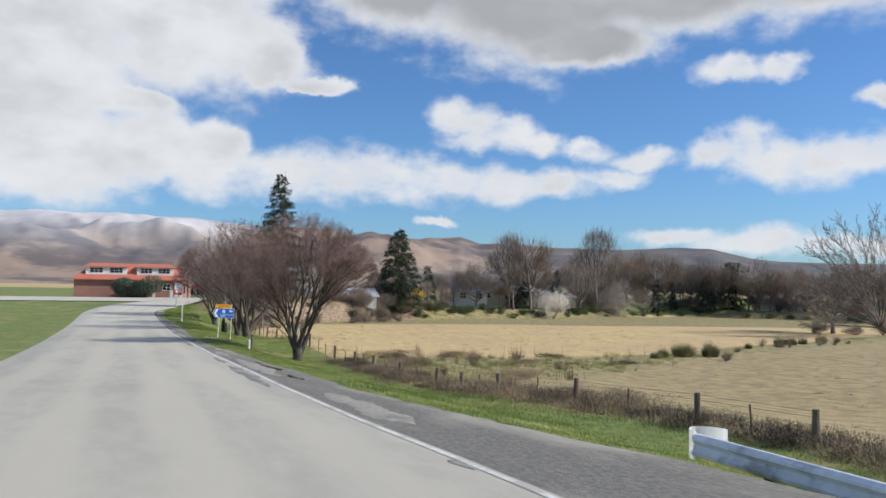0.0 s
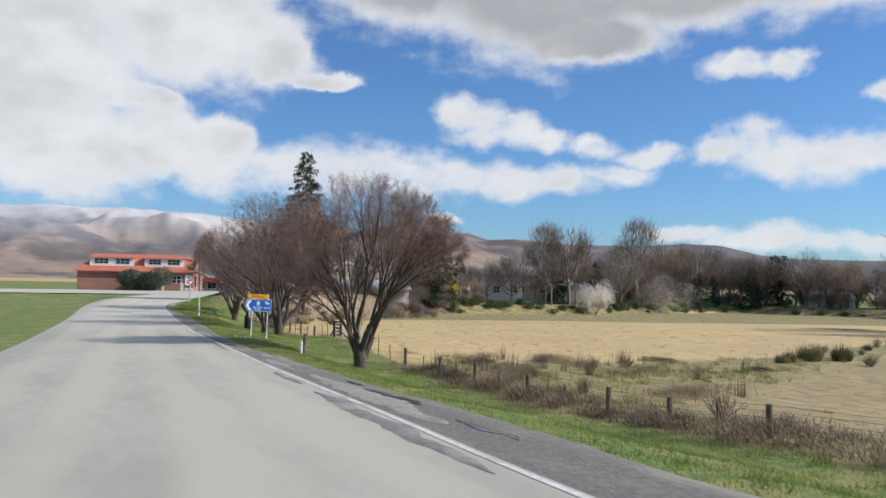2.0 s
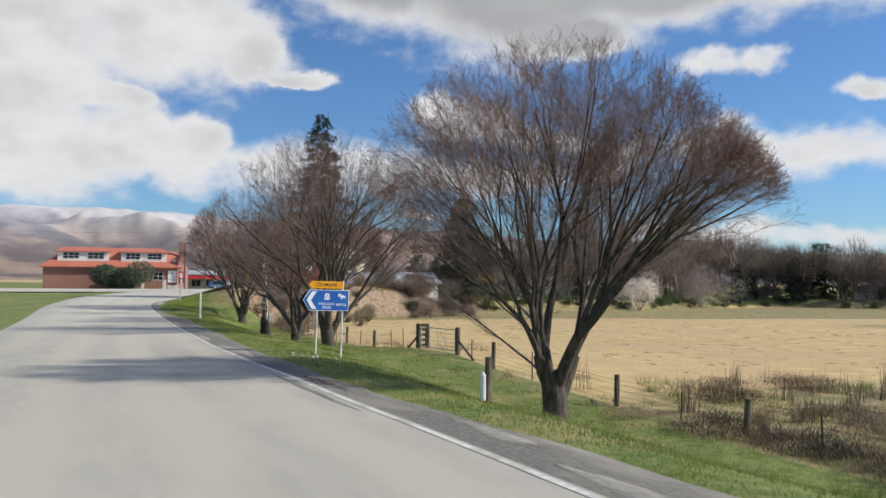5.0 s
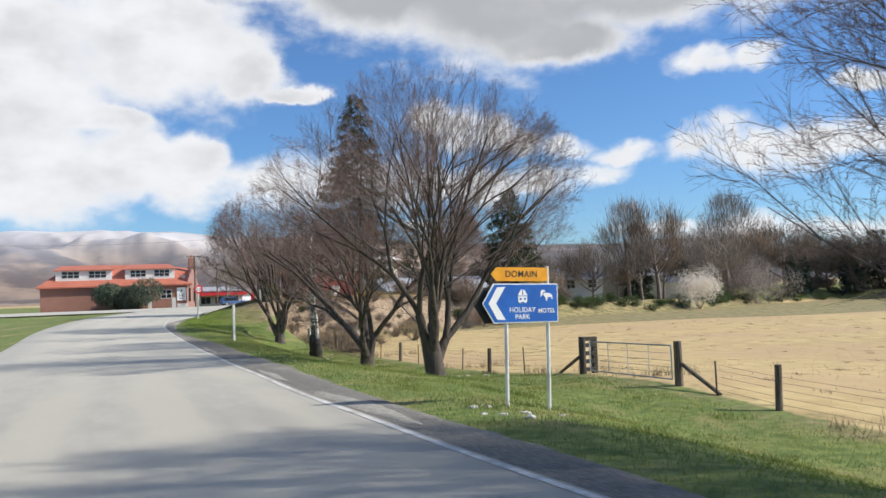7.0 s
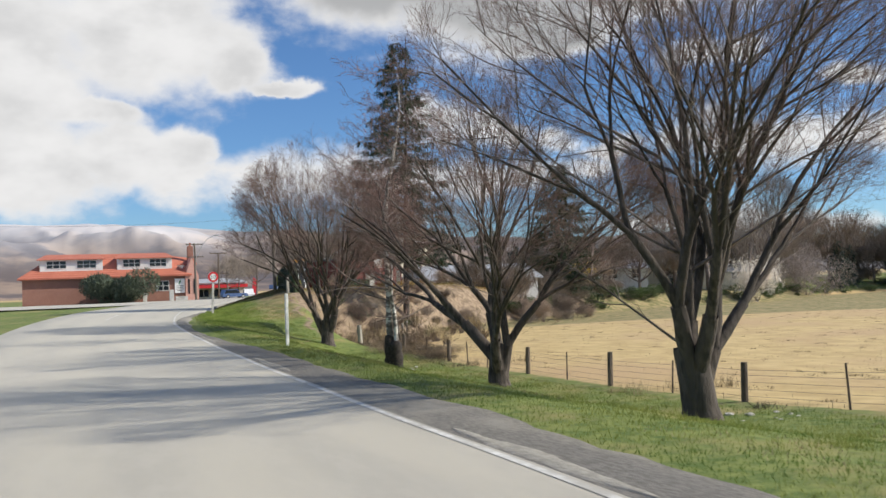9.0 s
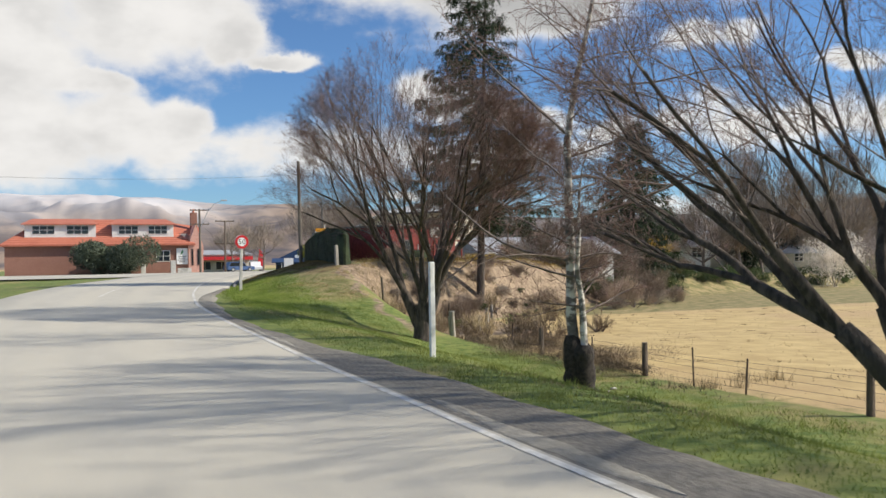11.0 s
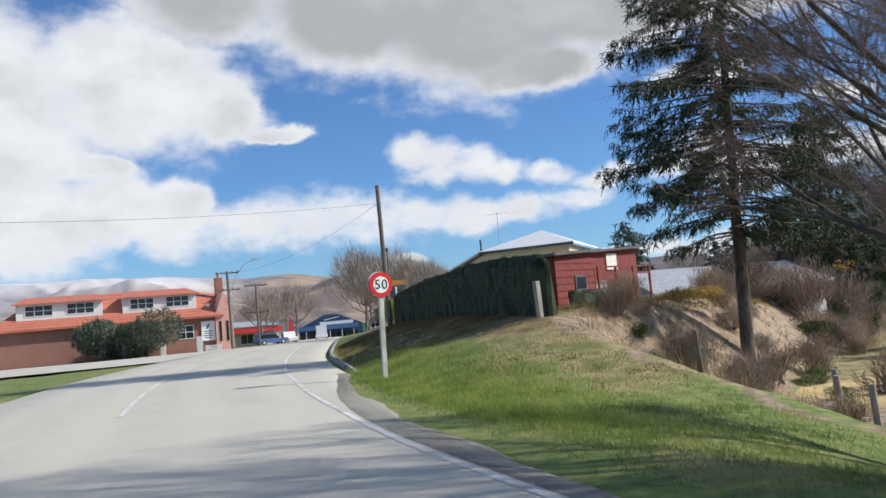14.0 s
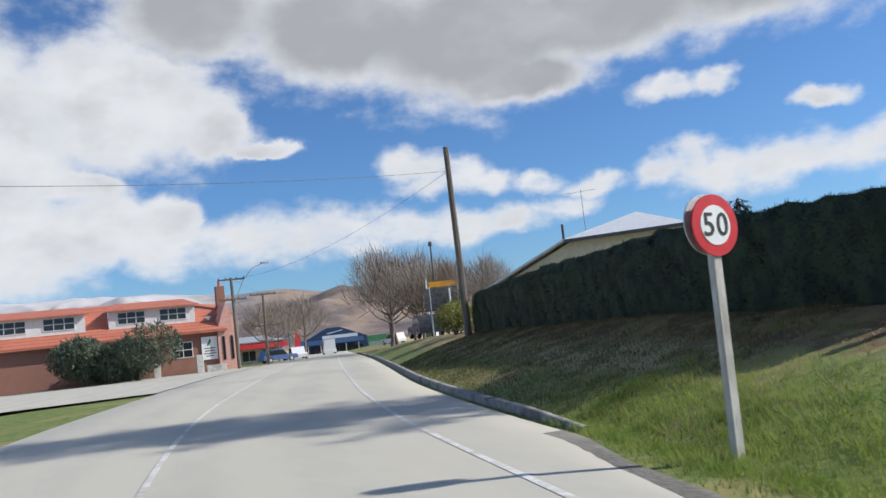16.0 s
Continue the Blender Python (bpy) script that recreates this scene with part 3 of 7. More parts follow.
def gmix(f, a, b):
    t = n_.new("ShaderNodeMix")
    t.data_type = "RGBA"
    l_.new(f, t.inputs[0])
    for s, v in ((t.inputs[6], a), (t.inputs[7], b)):
        if isinstance(v, tuple):
            s.default_value = (*v, 1)
        else:
            l_.new(v, s)
    return t.outputs[2]


def gramp(v, a, b):
    t = n_.new("ShaderNodeMapRange")
    t.interpolation_type = "SMOOTHSTEP"
    l_.new(v, t.inputs[0])
    t.inputs[1].default_value, t.inputs[2].default_value = a, b
    return t.outputs[0]


def gmask(name):
    a = n_.new("ShaderNodeAttribute")
    a.attribute_name = name
    add = n_.new("ShaderNodeMath")
    add.operation, add.inputs[1].default_value, add.inputs[2].default_value = "MULTIPLY_ADD", 0.7, -0.35
    l_.new(gnoise(2.2), add.inputs[0])
    s = n_.new("ShaderNodeMath")
    l_.new(a.outputs["Fac"], s.inputs[0])
    l_.new(add.outputs[0], s.inputs[1])
    return gramp(s.outputs[0], 0.38, 0.62)


straw = gmix(gramp(gnoise(0.9, 7.0), 0.35, 0.68), (0.43, 0.312, 0.138), (0.57, 0.43, 0.20))
straw = gmix(gramp(gnoise(0.07, 4.0), 0.45, 0.65), straw, (0.47, 0.33, 0.17))
straw = gmix(gramp(gnoise(2.6, 5.0), 0.62, 0.78), straw, (0.28, 0.205, 0.105))
earth = gmix(gramp(gnoise(3.0, 7.0), 0.35, 0.65), (0.17, 0.12, 0.078), (0.36, 0.268, 0.178))
rough = gmix(gramp(gnoise(1.3, 7.0), 0.38, 0.62), (0.15, 0.145, 0.048), (0.34, 0.265, 0.125))
near_field = gmix(gramp(gnoise(1.1, 7.0), 0.36, 0.66), (0.235, 0.18, 0.088), (0.37, 0.285, 0.135))
straw = gmix(gmask("grazed"), straw, near_field)
c_ = gmix(gmask("dry"), green, straw)
c_ = gmix(gmask("rank"), c_, rough)
# dead brown grass, with the hedge's shade darkened into its colour
dead = gmix(gramp(gnoise(1.6, 7.0), 0.36, 0.64), (0.105, 0.068, 0.024), (0.215, 0.15, 0.054))
c_ = gmix(gmask("shaded_turf"), c_, dead)
c_ = gmix(gmask("bare"), c_, earth)
l_.new(c_, bs_.inputs["Base Color"])

ground_me = arrays_mesh("ground", np.stack([gx, gy, gz], -1).reshape(-1, 3), quad, 4, gm, True)
gu = gx - bend(gy)
low_side = gy < brink(gx) - np.interp(gx, [26, 27, 40, 50], [4.5, 1.2, 1.2, 3.4])
dry = sst(gu, 11.6, 12.8) * low_side * (gy < 164)
dry = dry * (1 - sst(past_edge(gx, gy), -0.5, 1.5) * sst(gx, 84, 92))
dry = np.maximum(dry, sst(np.maximum(np.abs(gx), np.abs(gy - 80)), 250, 500) * 0.6)
ditch_y = 42.5 + 0.5 * (gx - 12)
rank = np.exp(-((gy - ditch_y) / np.maximum(2.6 + 0.01 * gx, 8.5 - 0.26 * (gx - 20))) ** 2) * sst(gu, 11.5, 12.5) * (gx < 110)
rank = np.maximum(rank, sst(gu, 10.6, 11.4) * (1 - sst(gu, 14, 19)) * sst(gy, 14, 20) * (1 - sst(gy, 44, 52)))
rank = np.maximum(rank, 0.45 * sst(gu, 10.8, 11.3) * (1 - sst(gu, 12.6, 13.6)) * (gy < 94))
bare = sst(gy, brink(gx) - 5.5, brink(gx) - 3) * (1 - sst(gy, brink(gx) - 1.0, brink(gx) + 0.3)) * sst(gu, 9.6, 10.4) * (gx < 45)
bare = np.maximum(bare, 0.68 * np.exp(-((gu - 9.8 + 0.25 * np.sin(gy * 1.7)) / 0.36) ** 2) * sst(gy, 95.5, 98) * (1 - sst(gy, 110, 112)))
bare = np.maximum(bare, 0.75 * sst(gu, 10.2, 11) * (1 - sst(gu, 17, 20)) * sst(gy, 101, 105) * (gy < brink(gx)))
rank = np.maximum(rank, 0.70 * sst(gu, 6.0, 7.0) * sst(gy, 110, 113) * (gy < 160))
# gold grass on the bank; its strength also makes up for weak sunlight there
rank = np.maximum(rank, 0.58 * sst(gu, 6.6, 8.2) * (1 - sst(gu, 9.9, 10.4)) * sst(gy, 99, 104) * (gy < 113))
# dead grass under the hedge, bounded like the shade that is painted with it
shaded_turf = 0.62 * sst(gu, 6.2, 8.6) * sst(gy + 0.9 * gu, 113, 119) * (gy < 140) * (gu < 10.8)
rank = np.maximum(rank, (0.48 + 0.4 * sst(gy, brink(gx) - 2, brink(gx))) * (1 - 0.85 * sst(gx, 38, 54)) * sst(gy, brink(gx) - 5, brink(gx) - 3.5) * (gx > 22) * (gy < 230))
dry = np.maximum(dry, 0.85 * np.exp(-((gy - brink(gx) - 0.9) / 1.3) ** 2) * sst(gu, 10.4, 11.2) * (gx < 29))
grazed = sst(ditch_y - gy, 0.0, 5.0) * sst(gu, 11, 12)
for nm_, arr in (("grazed", grazed), ("dry", dry), ("rank", rank), ("bare", bare), ("shaded_turf", shaded_turf)):
    at_ = ground_me.attributes.new(nm_, "FLOAT", "POINT")
    at_.data.foreach_set("value", arr.astype(np.float32).ravel())
ground = tagged(new("ground", ground_me), "green grass verge, dry straw-coloured paddock and bare earth bank", "ground", kind="structure")


def strip(name, ys, us, dz, material, label, category="road", crown=0.0):
    """A sheet that follows the road; us: cross positions, numbers or functions of y."""
    cols = [np.array([u(y) if callable(u) else u for y in ys]) for u in us]
    zs = [d if not callable(d) else np.array([d(y) for y in ys]) for d in (dz if isinstance(dz, (list, tuple)) else [dz] * len(us))]
    co = np.stack([np.stack([bend(ys) + c, ys, road_z(ys) + z], -1) for c, z in zip(cols, zs)], 1)
    k = len(us)
    a = (np.arange(len(ys) - 1)[:, None] * k + np.arange(k - 1)[None]).ravel()
    me = arrays_mesh(name, co.reshape(-1, 3), np.stack([a, a + 1, a + 1 + k, a + k], 1), 4, material, True)
    me.attributes.new("across", "FLOAT", "POINT").data.foreach_set("value", np.stack(cols, 1).astype(np.float32).ravel())
    return tagged(new(name, me), label, category, kind="structure")


YR = np.arange(-90, 330, 1.0)
SH_Y = [-90, 8, 12, 20, 30, 40, 46, 60, 70, 83, 88, 92, 96, 102, 108, 112, 330]
SH_U = [6.3, 6.3, 5.9, 5.35, 5.15, 4.95, 4.5, 4.45, 4.65, 4.5, 4.0, 3.82, 3.74, 3.95, 4.28, 4.85, 4.9]


EDGE_Y = [-90, 20, 30, 50, 60, 75, 90, 100, 110, 124, 136, 150, 330]
EDGE_U = [3.65, 3.65, 3.68, 3.52, 3.22, 3.2, 3.13, 3.08, 3.2, 3.2, 2.95, 2.8, 2.8]


def edge_u(y):
    return float(np.interp(y, EDGE_Y, EDGE_U)) + 0.012 * math.sin(y * 0.8)


def shoulder_u(y):
    return -0.08 + float(np.interp(y, SH_Y, SH_U)) + (0.16 * noise.noise(Vector((y * 0.55, 3.3, 0))) + 0.10 * noise.noise(Vector((y * 1.9, 7.1, 0)))) * (y < 111.5)


strip("road", YR, [-4.3, -4.0, -2.0, 0.0, 2.0, lambda y: edge_u(y) + 0.10], [-0.10, 0.0, 0.004, 0.006, 0.004, 0.0], M["chipseal"], "pale grey chip-sealed two-lane road, sunlit and worn")
SHOULDER = [lambda y: edge_u(y) + 0.10, lambda y: 0.5 * (edge_u(y) + shoulder_u(y)), lambda y: shoulder_u(y) - 0.1, lambda y: shoulder_u(y) + 0.15]
DARK = [lambda y: edge_u(y) + 0.10 + (shoulder_u(y) - 0.5 - edge_u(y)) * float(sst(y, 101, 111))] + [lambda y: 0.3 * (edge_u(y) + 0.1 + (shoulder_u(y) - 0.5 - edge_u(y)) * float(sst(y, 101, 111))) + 0.7 * (shoulder_u(y) - 0.1)] + SHOULDER[2:]
strip("shoulder", np.arange(-90, 112.51, 0.5), DARK, [lambda y: -0.002 - 0.027 * float(sst(y, 101, 111)), lambda y: -0.012 - 0.019 * float(sst(y, 101, 111)), -0.033, -0.16], M["shoulder"], "dark gravelly sealed shoulder with pale patches", "road shoulder")
strip("shoulder_by_kerb", np.arange(100, 330, 0.5), SHOULDER, [-0.006, -0.020, -0.036, -0.17], M["chipseal"], "pale grey sealed shoulder beside the kerb", "road shoulder")
strip("edge_line", np.arange(-90, 200, 0.5), [lambda y: edge_u(y) - 0.045, lambda y: edge_u(y) + 0.045], 0.006, M["line"], "worn white painted edge line", "road marking")
strip("centre_line", np.arange(107, 165, 1.0), [-0.44, -0.35], 0.016, M["line"], "white painted centre line on the bend", "road marking")
strip("side_road", np.arange(136, 180, 2.0), [-60, -30, -12, -4.1], [-0.02, 0.0, 0.0, 0.004], M["chipseal"], "pale sealed forecourt joining the road", "road")
strip("kerb", np.arange(112.4, 190, 0.8), [4.86, 4.87, 5.01, 5.03], [-0.12, lambda y: min(0.055, (y - 112.4) * 0.04 - 0.02), lambda y: min(0.065, (y - 112.4) * 0.04 - 0.02), -0.05], M["kerb"], "low grey concrete kerb", "kerb")


def blotch(name, y0, y1, mid, half, lift, material, label, category, seed, group=""):
    """A thin ragged-edged patch lying on the seal, from y0 to y1; mid: its line across the road, half: its half width."""
    rng = np.random.default_rng(seed)
    ys = np.arange(y0, y1, 0.14)
    f = (ys - y0) / (y1 - y0)
    taper = np.sqrt(np.clip(np.sin(np.pi * f), 0, 1))
    rag = np.convolve(rng.normal(size=len(ys) + 8), np.ones(7) / 7, "same")[4:-4]
    rag2 = np.convolve(rng.normal(size=len(ys) + 8), np.ones(7) / 7, "same")[4:-4]
    c = np.array([mid(y) for y in ys])
    lo, hi = c - half * taper * (1 + 0.8 * rag), c + half * taper * (1 + 0.8 * rag2)
    hi = np.maximum(hi, lo + 0.01)

    def skin(u):
        """The height of the seal or shoulder at u, over the road's own line."""
        return np.array([np.interp(v, [edge_u(y) + 0.10, 0.3 * (edge_u(y) + 0.1) + 0.7 * (shoulder_u(y) - 0.1), shoulder_u(y) - 0.1], [0.001, -0.012, -0.033]) for v, y in zip(u, ys)])

    top = [np.stack([bend(ys) + u, ys, road_z(ys) + skin(u) + h], -1) for u, h in ((lo, -0.002), (0.92 * lo + 0.08 * hi, lift), (0.5 * (lo + hi), lift), (0.08 * lo + 0.92 * hi, lift), (hi, -0.002))]
    co = np.stack(top, 1)
    a = (np.arange(len(ys) - 1)[:, None] * 5 + np.arange(4)[None]).ravel()
    me = arrays_mesh(name, co.reshape(-1, 3), np.stack([a, a + 1, a + 6, a + 5], 1), 4, material, True)
    return tagged(new(name, me), label, category, group)


for k, (y0, y1, off_, half) in enumerate(((20.5, 29.3, -0.30, 0.17), (30.8, 34.4, -0.22, 0.11), (44.0, 50.5, -0.20, 0.08), (8.4, 9.2, -0.10, 0.08))):
    blotch("tar_patch", y0, y1, lambda y, o=off_: edge_u(y) + o, half, 0.0045, M["tar"], "dark ragged patch of bled tar beside the edge line", "road patch", 40 + k, "tar patches on the seal")
for k, (y0, y1, off_, half) in enumerate(((24.0, 33.5, 0.50, 0.26), (12.5, 18.6, 0.62, 0.30), (35.2, 39.6, 0.42, 0.16), (40.6, 42.8, 0.75, 0.14), (55.5, 60.6, 0.36, 0.20), (63.0, 66.8, 0.26, 0.12), (75.5, 80.0, 0.28, 0.12), (86.5, 92.0, 0.22, 0.10))):
    blotch("gravel_patch", y0, y1, lambda y, o=off_: edge_u(y) + o, half, 0.005, M["gravel"], "pale patch of loose gravel on the dark shoulder", "road patch", 60 + k, "gravel patches on the shoulder")
for k, (y0, y1, off_, half) in enumerate(((26.4, 29.6, 0.55, 0.13), (30.2, 31.6, 0.42, 0.07), (22.4, 24.6, 0.75, 0.10), (46.6, 49.8, 0.55, 0.12))):
    blotch("puddle", y0, y1, lambda y, o=off_: shoulder_u(y) - o, half, 0.006, M["water"], "shallow rain puddle at the edge of the shoulder", "puddle", 80 + k, "puddles on the shoulder")

# ---------------------------------------------------------------- distant hills
RIDGE_AZ = [-60, -30, -10, 1.4, 4, 6.2, 9, 12, 14.3, 16.6, 18.5, 21.8, 23.1, 25, 27.3, 29, 32.5, 36, 38.2, 40.6, 42.3, 46, 60, 90]
RIDGE_EL = [3.0, 3.6, 4.2, 4.25, 4.25, 4.0, 3.75, 3.85, 3.45, 3.1, 3.2, 3.4, 2.95, 3.0, 2.7, 2.6, 2.6, 2.8, 2.7, 2.1, 1.9, 1.8, 1.5, 1.5]


ha, hr = np.meshgrid(np.linspace(-60, 90, 700), np.linspace(0, 1, 56), indexing="ij")
rr_ = 2000 + hr * 2300
hx, hy = rr_ * np.sin(np.radians(ha)), rr_ * np.cos(np.radians(ha))


def folds(scale, seed):
    return np.array([noise.fractal(Vector((x / scale + seed, y / scale, seed)), 1.0, 2.1, 5) for x, y in zip(hx.ravel(), hy.ravel())]).reshape(hx.shape)


top = np.interp(ha, RIDGE_AZ, RIDGE_EL)
wrinkle = folds(520, 3.1)
ridged = 1 - np.abs(folds(900, 7.7)) * 1.6
front = np.clip(0.42 + 0.30 * ridged + 0.20 * wrinkle, 0.12, 0.93)
rise = sst(hr, 0.02, 0.42) * front
rise = rise + (1 - rise) * sst(hr, 0.40, 0.72)
rise *= 1 - 0.6 * sst(hr, 0.78, 1.0)
hz = 4.0 + np.tan(np.radians(top)) * (2000 + 0.72 * 2300) * (rise + 0.10 * wrinkle * sst(hr, 0.1, 0.3) * (1 - sst(hr, 0.6, 0.72)))
hz = np.where(hr < 0.02, -20, hz)
hill_co = np.stack([hx, hy, hz], -1).reshape(-1, 3)
na, nr = ha.shape
i2, j2 = np.meshgrid(np.arange(na - 1), np.arange(nr - 1), indexing="ij")
hq = np.stack([i2 * nr + j2, i2 * nr + j2 + 1, (i2 + 1) * nr + j2 + 1, (i2 + 1) * nr + j2], -1).reshape(-1, 4)
# tussock colours; the tan and bluish blotches also paint sunlit patches and cloud shadow
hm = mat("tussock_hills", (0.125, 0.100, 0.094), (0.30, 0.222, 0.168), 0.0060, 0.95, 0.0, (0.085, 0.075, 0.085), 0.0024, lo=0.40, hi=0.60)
hn, hl = hm.node_tree.nodes, hm.node_tree.links
hb = hn["Principled BSDF"]
prev = hb.inputs["Base Color"].links[0].from_socket
snow_at = hn.new("ShaderNodeAttribute")
snow_at.attribute_name = "snow"
hmix = hn.new("ShaderNodeMix")
hmix.data_type = "RGBA"
hl.new(snow_at.outputs["Fac"], hmix.inputs[0])
# cloud shade over the right-hand hills, put in as a bluish dark colour
cloud_shade_at, cloud_shade_mix = hn.new("ShaderNodeAttribute"), hn.new("ShaderNodeMix")
cloud_shade_at.attribute_name, cloud_shade_mix.data_type = "scrub", "RGBA"
hl.new(cloud_shade_at.outputs["Fac"], cloud_shade_mix.inputs[0])
hl.new(prev, cloud_shade_mix.inputs[6])
cloud_shade_mix.inputs[7].default_value = (0.088, 0.090, 0.098, 1)
hl.new(cloud_shade_mix.outputs[2], hmix.inputs[6])
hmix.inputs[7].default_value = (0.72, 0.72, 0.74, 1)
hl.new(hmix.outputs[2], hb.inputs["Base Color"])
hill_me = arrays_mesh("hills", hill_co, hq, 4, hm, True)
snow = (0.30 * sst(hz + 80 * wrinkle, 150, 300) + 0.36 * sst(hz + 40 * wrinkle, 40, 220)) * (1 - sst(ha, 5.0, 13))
# how strongly the painted cloud shade covers the hills, by azimuth
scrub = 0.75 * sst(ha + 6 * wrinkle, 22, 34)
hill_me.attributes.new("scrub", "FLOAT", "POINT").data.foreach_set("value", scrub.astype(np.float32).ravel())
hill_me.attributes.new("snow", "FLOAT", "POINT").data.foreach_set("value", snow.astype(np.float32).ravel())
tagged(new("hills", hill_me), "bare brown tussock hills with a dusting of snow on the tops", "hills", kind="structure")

# ---------------------------------------------------------------- trees


def unit(v):
    return v / (np.linalg.norm(v) + 1e-9)


def bough(rng, p, d, length, r, steps, bendy, lift, tip=0.35):
    """A branch as points and radii: wanders, and turns up (lift > 0) or droops."""
    pts, rad = [p], [r]
    for k in range(steps):
        d = unit(d + rng.normal(size=3) * bendy + np.array([0, 0, lift]))
        p = p + d * length / steps
        pts.append(p)
        rad.append(r * (1 - (1 - tip) * (k + 1) / steps))
    return np.array(pts), np.array(rad)


def spawn(rng, line, count, lo, hi, spread, frac, up=0.1):
    """Starts for side branches along a bough: point, direction, length and radius."""
    pts, rad = line
    seg = np.linalg.norm(np.diff(pts, axis=0), axis=1)
    total = seg.sum()
    for f in lo + (hi - lo) * (np.arange(count) + rng.random(count)) / count:
        x = f * (len(pts) - 1)
        k = min(int(x), len(pts) - 2)
        p = pts[k] + (pts[k + 1] - pts[k]) * (x - k)
        along = unit(pts[k + 1] - pts[k])
        side = unit(np.cross(along, rng.normal(size=3)))
        a = math.radians(rng.uniform(*spread))
        d = unit(along * math.cos(a) + side * math.sin(a) + np.array([0, 0, up]))
        yield p, d, total * rng.uniform(*frac) * (1.15 - 0.5 * f), (rad[k] * 0.62 + 0.001)


def vase_tree(seed, height=8.6, spread=5.2, lean=0.0, limbs=13, fork=1.1, trunk_r=0.29, subs=6, thirds=11, fourths=8, twigs=4, twig="twig", wide=50, tw=0.0052, cone=0.72, bark="bark"):
    """A low-forking street tree in winter: short trunk, fan of limbs to a dome, dense fine twigs. Gives trunk, branch and twig meshes."""
    rng = np.random.default_rng(seed)
    big, mid, fine = [], [], []
    axes3, hub = np.array([spread, spread, height - fork]), np.array([0, 0, fork])

    def reach(p, d):
        q, e = (p - hub) / axes3, d / axes3
        a_, b_, c_ = e @ e, q @ e, q @ q - 1
        return (-b_ + math.sqrt(max(b_ * b_ - a_ * c_, 1e-6))) / a_

    a0 = rng.random() * 6.28
    trunk = bough(rng, np.array([0, 0, -0.15]), unit(np.array([lean, 0, 1.0])), fork + 0.30, trunk_r, 5, 0.03, 0.05, 0.9)
    trunk[1][0], trunk[1][1] = trunk_r * 1.4, trunk_r * 1.1
    big.append(trunk)
    stock = []
    for k in range(limbs):
        a = a0 + 2 * math.pi * k * 0.381966 + rng.normal() * 0.15
        tilt = math.radians(7 + wide * ((k + 0.5) / limbs) ** 0.7 + rng.normal() * 3)
        p = trunk[0][-1] + np.array([math.cos(a), math.sin(a), 0]) * 0.17 * math.sin(tilt) - np.array([0, 0, rng.uniform(0.0, 0.55)])
        d = np.array([math.cos(a) * math.sin(tilt), math.sin(a) * math.sin(tilt), math.cos(tilt)])
        limb = bough(rng, p, d, reach(p, d) * rng.uniform(0.86, 0.97), rng.uniform(0.075, 0.135), 9, 0.05, 0.004, 0.12)
        big.append(limb)
        stock.append(limb)
        for q, e, ln, r in spawn(rng, limb, subs, 0.14, 0.72, (16, 40), (0.5, 0.6), 0.0):
            out = np.array([q[0], q[1], 0.0])
            e = unit(e + 0.28 * unit(out) + np.array([0, 0, -0.05]))
            for _ in range(6):
                end = q + e * reach(q, e)
                if end[2] > fork + cone * math.hypot(end[0], end[1]):
                    break
                e = unit(e + np.array([0, 0, 0.22]))
            sub = bough(rng, q, e, reach(q, e) * rng.uniform(0.78, 0.95), min(max(r * 0.62, 0.022), 0.06), 7, 0.06, 0.02, 0.15)
            mid.append(sub)
            stock.append(sub)
    for line in stock:
        for q, e, ln, r in spawn(rng, line, thirds, 0.28, 0.99, (16, 42), (0.2, 0.3), 0.08):
            ln = min(rng.uniform(0.7, 1.6), reach(q, e) * 1.02 + 0.1)
            if ln < 0.2:
                continue
            two = bough(rng, q, e, ln, min(max(r * 0.55, tw * 1.5), 0.03), 4, 0.09, 0.05, 0.3)
            mid.append(two)
            for q2, e2, l2, r2 in spawn(rng, two, fourths, 0.10, 0.99, (18, 46), (0.3, 0.5), 0.10):
                l2 = max(l2, 0.25)
                three = bough(rng, q2, e2, l2, tw * 1.15, 2, 0.12, 0.06, 0.6)
                fine.append(three)
                for q3, e3, l3, r3 in spawn(rng, three, twigs, 0.2, 1.0, (20, 50), (0.45, 0.8), 0.14):
                    fine.append((np.array([q3, q3 + e3 * max(l3, 0.15)]), np.array([tw, tw * 0.5])))
    return tubes(big, 8 if tw < 0.01 else 5, "trunk", M[bark], True), tubes(mid, 3, "branchwork", M["limb"]), tubes(fine, 3, "crown", M[twig])


def put_tree(name, meshes, names, m, label, category="tree", group=""):
    t = thing(name, label, category, group, m=m)
    for me, nm in zip(meshes, names):
        part(nm, me, None, t)
    return t


